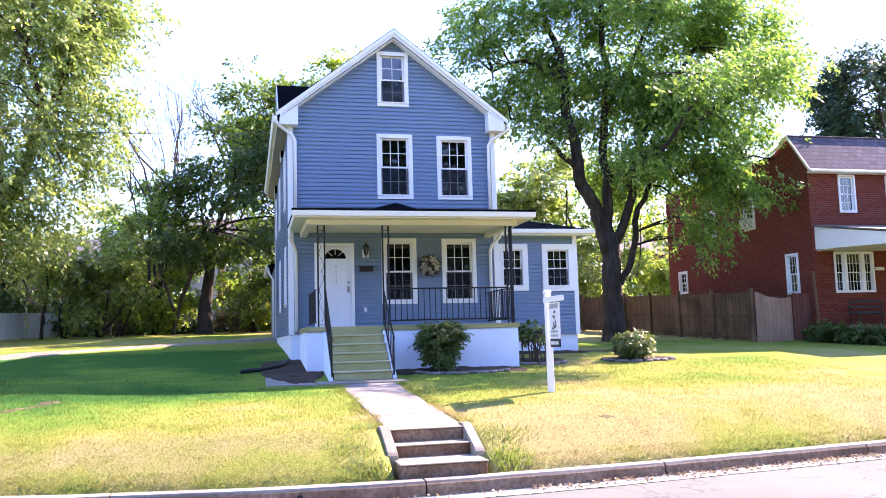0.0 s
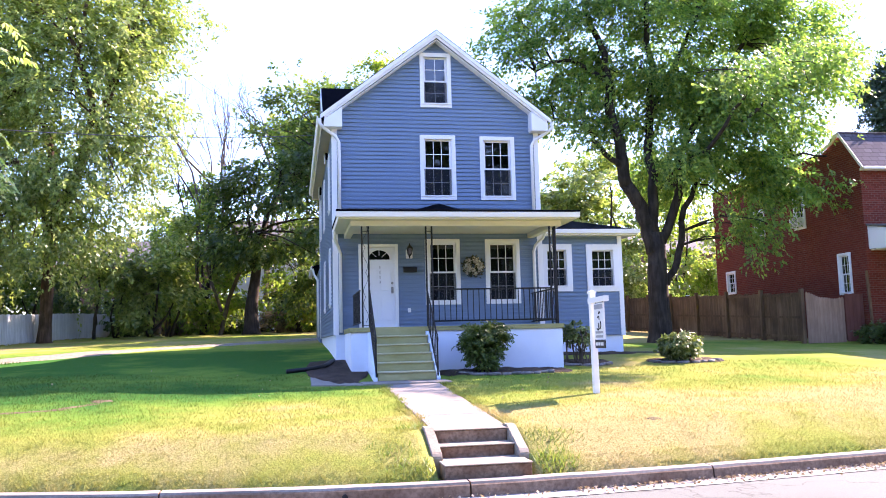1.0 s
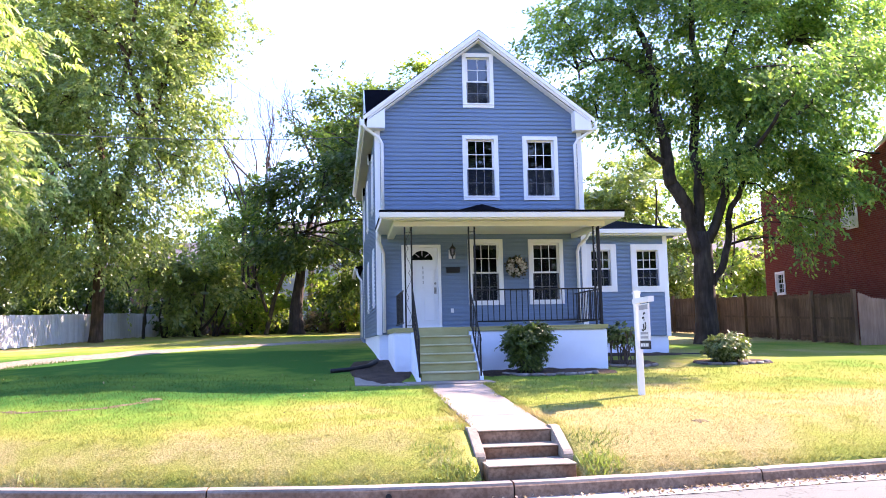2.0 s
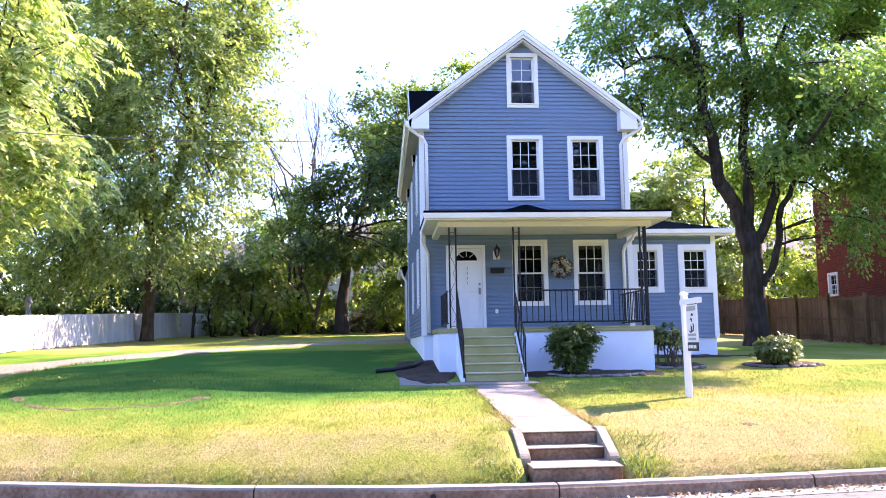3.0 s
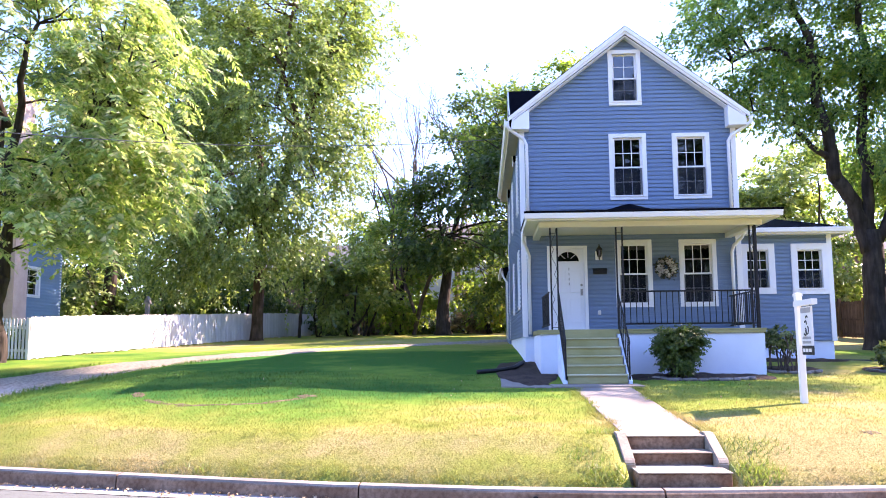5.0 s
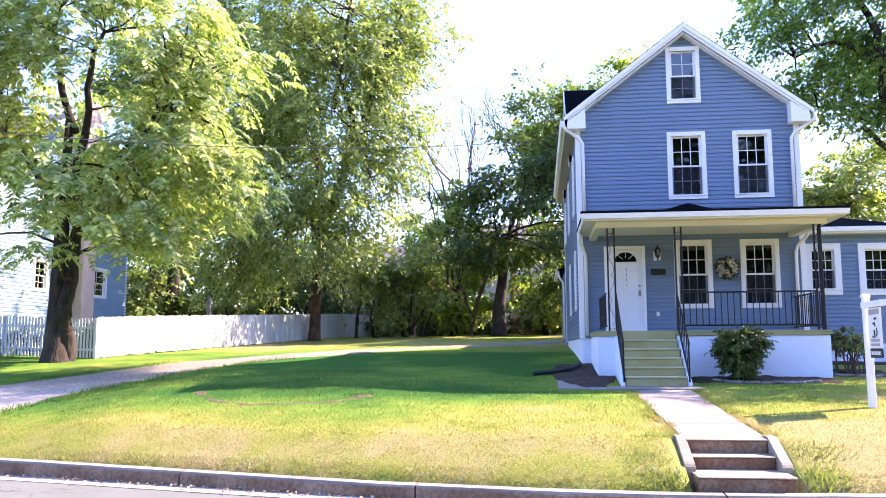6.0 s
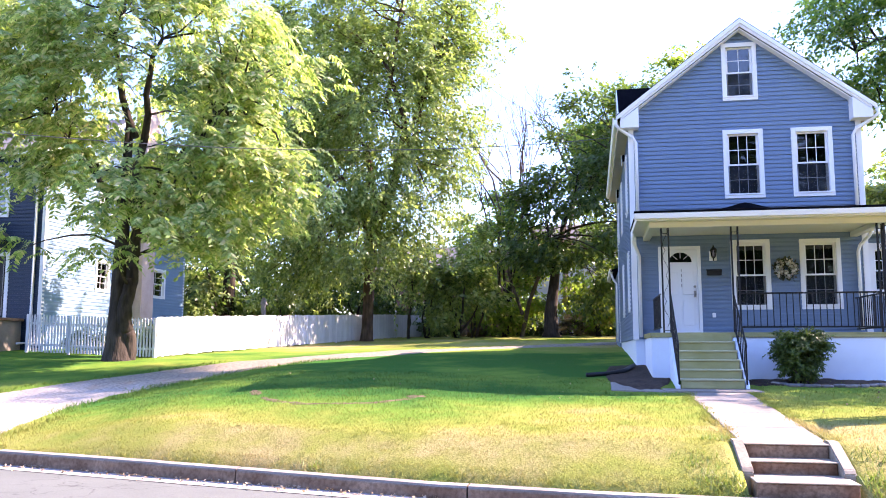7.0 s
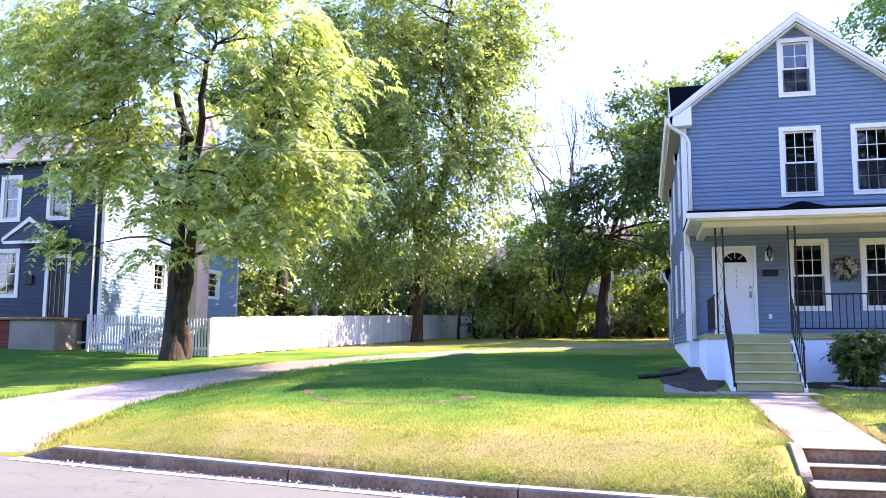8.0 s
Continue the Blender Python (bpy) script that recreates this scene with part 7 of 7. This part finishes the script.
part("hood_trim", soft_box(-23.12, -20.92, NY - 0.955, NY - 0.91, 5.44, 5.55, 0.005), M_TRIM, hood)
part("stoop_slab", soft_box(-27.0, -20.1, NY - 1.6, NY - 0.03, 2.60, 2.70, 0.015), M_STAINED, blue_house, "dark stained concrete stoop slab")
part("stoop_base", soft_box(-22.1, -20.2, NY - 1.5, NY - 0.03, 1.2, 2.598, 0.015), M_CONCRETE, blue_house, "stained concrete end of the stoop")
part("stoop_base", soft_box(-26.9, -22.102, NY - 1.5, NY - 0.03, 1.2, 2.598, 0.015), M_BRICK, blue_house, "red brick front of the stoop")
for x in (-24.8, -23.35):
    for dx in (0, 0.12):
        part("hood_post", soft_box(x + dx, x + dx + 0.025, NY - 1.5, NY - 1.475, 2.7, 5.45, 0.004), M_IRON, blue_house)

# ---------------------------------------------------------------- houses far behind the gardens
M_FARWALL = worn("far_brick", (0.16, 0.09, 0.075), (0.22, 0.13, 0.105), 0.9, 0.8, 10, 0.3, 0.01, speck=0.1)
M_FARSIDING = worn("far_grey_siding", (0.42, 0.46, 0.50), (0.50, 0.54, 0.58), 0.7, 0.8, 10, 0.2, 0.01, speck=0.05)
for x0, x1, y, h, wallm, label in ((-17.0, -6.0, 63.5, 5.2, M_FARWALL, "dark brick house glimpsed behind the back garden trees"), (-4.6, 5.0, 66.0, 7.2, M_FARSIDING, "pale grey house glimpsed behind the back trees"), (22.0, 36.0, 57.0, 5.0, M_FARWALL, "brick house glimpsed beyond the board fence")):
    fh = thing("far_house", ((x0 + x1) / 2, y, 2.9), label, "house")
    z = 2.6
    wins = [(x0 + 1.0 + k * 2.4, x0 + 2.0 + k * 2.4, z + 1.2, z + 2.7) for k in range(int((x1 - x0 - 1) / 2.4))]
    bm = bmesh.new()
    cells(bm, [x0, x1], [z - 0.6, z + h], [(a + 0.04, b - 0.04, c + 0.04, d - 0.04) for a, b, c, d in wins], lambda b, p, q, r, s: box(b, p, q, y, y + 0.2, r, s))
    box(bm, x0, x1, y + 7.8, y + 8, z - 0.6, z + h)
    box(bm, x0, x0 + 0.2, y + 0.2, y + 7.8, z - 0.6, z + h)
    box(bm, x1 - 0.2, x1, y + 0.2, y + 7.8, z - 0.6, z + h)
    part("wall", bm, wallm, fh)
    bm = bmesh.new()
    extrude_poly(bm, [(x0 - 0.3, y - 0.4, z + h), (x0 - 0.3, y + 4, z + h + 2.2), (x0 - 0.3, y + 8.4, z + h)], (x1 - x0 + 0.6, 0, 0))
    part("roof", bm, M_GREYROOF, fh)
    for a, b, c, d in wins:
        window(fh, lambda u, o, zz: (u, y - o, zz), a, b, c, d, 1, 1, trim=0.12)

# ---------------------------------------------------------------- wires
M_WIRE = worn("cable_sheath", (0.08, 0.08, 0.085), (0.13, 0.13, 0.135), 0.6, 3, 20, 0.1, 0.001)
cable = thing("service_cable", (0.95, 26.4, 8.3), "thin sagging service cable running to the house", "cable")
bm = bmesh.new()
pts = []
for i in range(25):
    f = i / 24
    x, y = 0.98 + (-27.0 - 0.98) * f, 26.4 + (7.5 - 26.4) * f
    pts.append((x, y, 8.3 - 6.2 * f + 6.0 * f * f + (-0.5) * f * (1 - f)))
tube(bm, pts, 0.011, 5)
part("wire", bm, M_WIRE, cable)
bm = bmesh.new()
tube(bm, [(-9.0, 58, 22.0), (-5.6, 54, 18.4), (-2.2, 50, 15.2), (1.0, 46.5, 12.4)], 0.016, 5)
part("wire", bm, M_WIRE, cable)


# ---------------------------------------------------------------- grass, weeds, litter
def on_lawn(x, y):
    if 1.6 < x < 2.96 and y < 17.0:
        return False
    if 0.3 < x < 3.2 and y > 16.4:
        return False
    return True


def blades(rng, n, x0, x1, s0, s1, h0, h1, wide, ok=on_lawn, lean=1.3):
    """Single bent blades standing on the lawn, s metres behind the kerb."""
    v, f = [], []
    k = 0
    for _ in range(n):
        x, s = rng.uniform(x0, x1), rng.uniform(s0, s1)
        y = kerb_y(max(-11, min(12, x))) + s
        if not ok(x, y):
            continue
        z = lawn_z(x, y) - 0.01
        h = rng.uniform(h0, h1)
        a = rng.uniform(0, 6.283)
        dx, dy = math.cos(a) * lean * h * rng.random(), math.sin(a) * lean * h * rng.random()
        b = rng.uniform(0, 6.283)
        wx, wy = math.cos(b) * wide, math.sin(b) * wide
        v += [(x - wx, y - wy, z), (x + wx, y + wy, z), (x + dx, y + dy, z + h)]
        f.append((k, k + 1, k + 2))
        k += 3
    return v, f


rng = np.random.default_rng(101)


def near_drive(x, y):
    return on_lawn(x, y) and not (x < -9.2 and y > 10 and x < np.interp(y, [10, 11.9, 14.1, 17.1, 20.5], [-9.55, -9.55, -10.1, -10.2, -9.4]))


allv, allf = [], []
for n, x0, x1, s0, s1, h0, h1, w in ((66000, -10, 11, 0.28, 2.6, 0.02, 0.045, 0.006), (44000, -10, 12, 2.6, 5.6, 0.02, 0.05, 0.008), (17000, -10, 13, 5.6, 9.0, 0.03, 0.055, 0.011), (9000, -9, 13, 0.25, 0.6, 0.02, 0.055, 0.007)):
    v, f = blades(rng, n, x0, x1, s0, s1, h0, h1, w, near_drive)
    o = len(allv)
    allv += v
    allf += [(a + o, b + o, c + o) for a, b, c in f]
tagged(link_mesh("grass", raw_mesh("grass", allv, allf), M_BLADE), "short dry mown grass blades", "grass", kind="stuff")

allv, allf = [], []
for cx, cs, n, r, h in ((3.15, 0.5, 900, 0.40, 0.13), (3.3, 1.0, 500, 0.45, 0.10), (1.4, 0.45, 700, 0.38, 0.11), (1.2, 0.9, 400, 0.4, 0.09), (-4.0, -0.04, 90, 0.12, 0.14), (-3.7, 0.35, 150, 0.3, 0.12), (1.5, 1.6, 260, 0.3, 0.10)):
    v, f = blades(rng, n, cx - r, cx + r, cs - r * 0.7, cs + r * 0.7, h * 0.4, h, 0.008, lambda x, y: not (1.66 < x < 2.9) and math.hypot((x - cx) / r, (y - kerb_y(x) - cs) / (0.7 * r)) < rng.random() ** 0.6, 1.1)
    o = len(allv)
    allv += v
    allf += [(a + o, b + o, c + o) for a, b, c in f]
tagged(link_mesh("weeds", raw_mesh("weeds", allv, allf), M_WEED), "long green grass tufts beside the steps and kerb", "grass", kind="stuff")

allv, allf = [], []
for edge in (1.70, 2.89):
    for _ in range(2600):
        y = rng.uniform(11.0, 16.4)
        x = edge + rng.normal(0, 0.05) + 0.05 * math.sin(y * 3.1 + edge) + 0.03 * math.sin(y * 9.0)
        z = max(lawn_z(x, y), 0.455 + (y - 10.85) * 0.06)
        h, a = rng.uniform(0.02, 0.07), rng.uniform(0, 6.283)
        k = len(allv)
        allv += [(x - 0.006 * math.sin(a), y + 0.006 * math.cos(a), z - 0.01), (x + 0.006 * math.sin(a), y - 0.006 * math.cos(a), z - 0.01), (x + h * math.cos(a), y + h * math.sin(a), z + h * 0.8)]
        allf.append((k, k + 1, k + 2))
for _ in range(6000):
    f = rng.uniform(0.02, 0.62)
    r, l = drive_edges(f)
    q = (r, l)[int(rng.random() < 0.45)]
    x, y = q[0] + rng.normal(0, 0.16) + 0.2 * math.sin(q[1] * 2.3), q[1] + rng.normal(0, 0.1)
    z = lawn_z(x, y) + 0.005
    h, a = rng.uniform(0.03, 0.10), rng.uniform(0, 6.283)
    k = len(allv)
    allv += [(x - 0.01 * math.sin(a), y + 0.01 * math.cos(a), z - 0.01), (x + 0.01 * math.sin(a), y - 0.01 * math.cos(a), z - 0.01), (x + h * math.cos(a), y + h * math.sin(a), z + h)]
    allf.append((k, k + 1, k + 2))
tagged(link_mesh("edge_grass", raw_mesh("edge_grass", allv, allf), M_BLADE), "grass creeping over the edges of walk and drive", "grass", kind="stuff")

# fallen leaves in the gutter and on the lawn
n = 1500
x = np.where(rng.random(n) < 0.6, rng.uniform(3.2, 9.5, n), rng.uniform(-9, 3, n))
c = np.array([(a, kerb_y(a) - abs(rng.normal(0, 0.16)) - 0.01, -0.122 + kerb_foot(a)) for a in x])
v, f = scraps(c, 0.0, 0.05, rng, 0.7)
v[:, 2] = np.repeat(c[:, 2], 4) + np.clip(v[:, 2] - np.repeat(c[:, 2], 4), -0.008, 0.025)
tagged(link_mesh("gutter_litter", raw_mesh("gutter_litter", v, f), M_DEADLEAF), "dry leaves and scraps lying in the gutter", "fallen leaves", kind="stuff")
c = np.array([(a, b, lawn_z(a, b) + 0.03) for a, b in zip(rng.uniform(-8, 11, 70), rng.uniform(11, 20, 70)) if on_lawn(a, b)])
v, f = scraps(c, 0.01, 0.045, rng, 0.7)
tagged(link_mesh("lawn_litter", raw_mesh("lawn_litter", v, f), M_DEADLEAF), "scattered dry leaves on the lawn", "fallen leaves", kind="stuff")

# worn soil: a broken ring in the lawn and a few clumps, each a low crust with ragged edges
def soil_patch(k, x, y, rx, ry, turn):
    n, rings = 26, 5
    verts, faces = [(x, y, lawn_z(x, y) + 0.010)], []
    for i in range(1, rings + 1):
        for j in range(n):
            a = 6.283 * j / n
            r = i / rings * (0.75 + 0.6 * noise.noise((math.cos(a) * 1.8, math.sin(a) * 1.8, k * 3.7)))
            u, v = r * rx * math.cos(a), r * ry * math.sin(a)
            px, py = x + u * math.cos(turn) - v * math.sin(turn), y + u * math.sin(turn) + v * math.cos(turn)
            verts.append((px, py, lawn_z(px, py) + (0.006 + 0.012 * noise.noise((px * 14, py * 14, k)) if i < rings else -0.015)))
    for j in range(n):
        faces.append((0, 1 + j, 1 + (j + 1) % n))
    for i in range(rings - 1):
        for j in range(n):
            a, b = 1 + i * n + j, 1 + i * n + (j + 1) % n
            faces += [(a, a + n, b + n), (a, b + n, b)]
    tagged(link_mesh("soil_patch", raw_mesh("soil_patch", verts, faces), M_DIRT, None, "", True), "ragged patch of bare brown soil in the lawn", "soil")


for k, (x, y, rx, ry, turn) in enumerate(((4.95, 11.15, 0.17, 0.10, 0.1), (-3.16, 14.77, 0.34, 0.26, 0.9), (-3.42, 14.25, 0.55, 0.11, 0.8), (-3.95, 13.90, 0.65, 0.08, 0.2), (-4.6, 13.85, 0.7, 0.07, 0.0), (-5.2, 14.02, 0.65, 0.08, -0.4), (-5.75, 14.38, 0.55, 0.11, -0.8), (-6.25, 15.0, 0.5, 0.15, -1.0))):
    soil_patch(k, x, y, rx, ry, turn)

# black drain hose lying left of the porch
bm = bmesh.new()
tube(bm, [(0.95, 20.3, ground_z(1, 20.3) + 0.10), (0.7, 19.6, ground_z(0.7, 19.6) + 0.06), (0.35, 19.2, ground_z(0.3, 19.2) + 0.05), (-0.15, 19.0, ground_z(-0.1, 19) + 0.045)], 0.05, 10)
tagged(part("drain_hose", bm, M_IRON, None, "", True), "black corrugated drain hose lying on the soil", "hose")
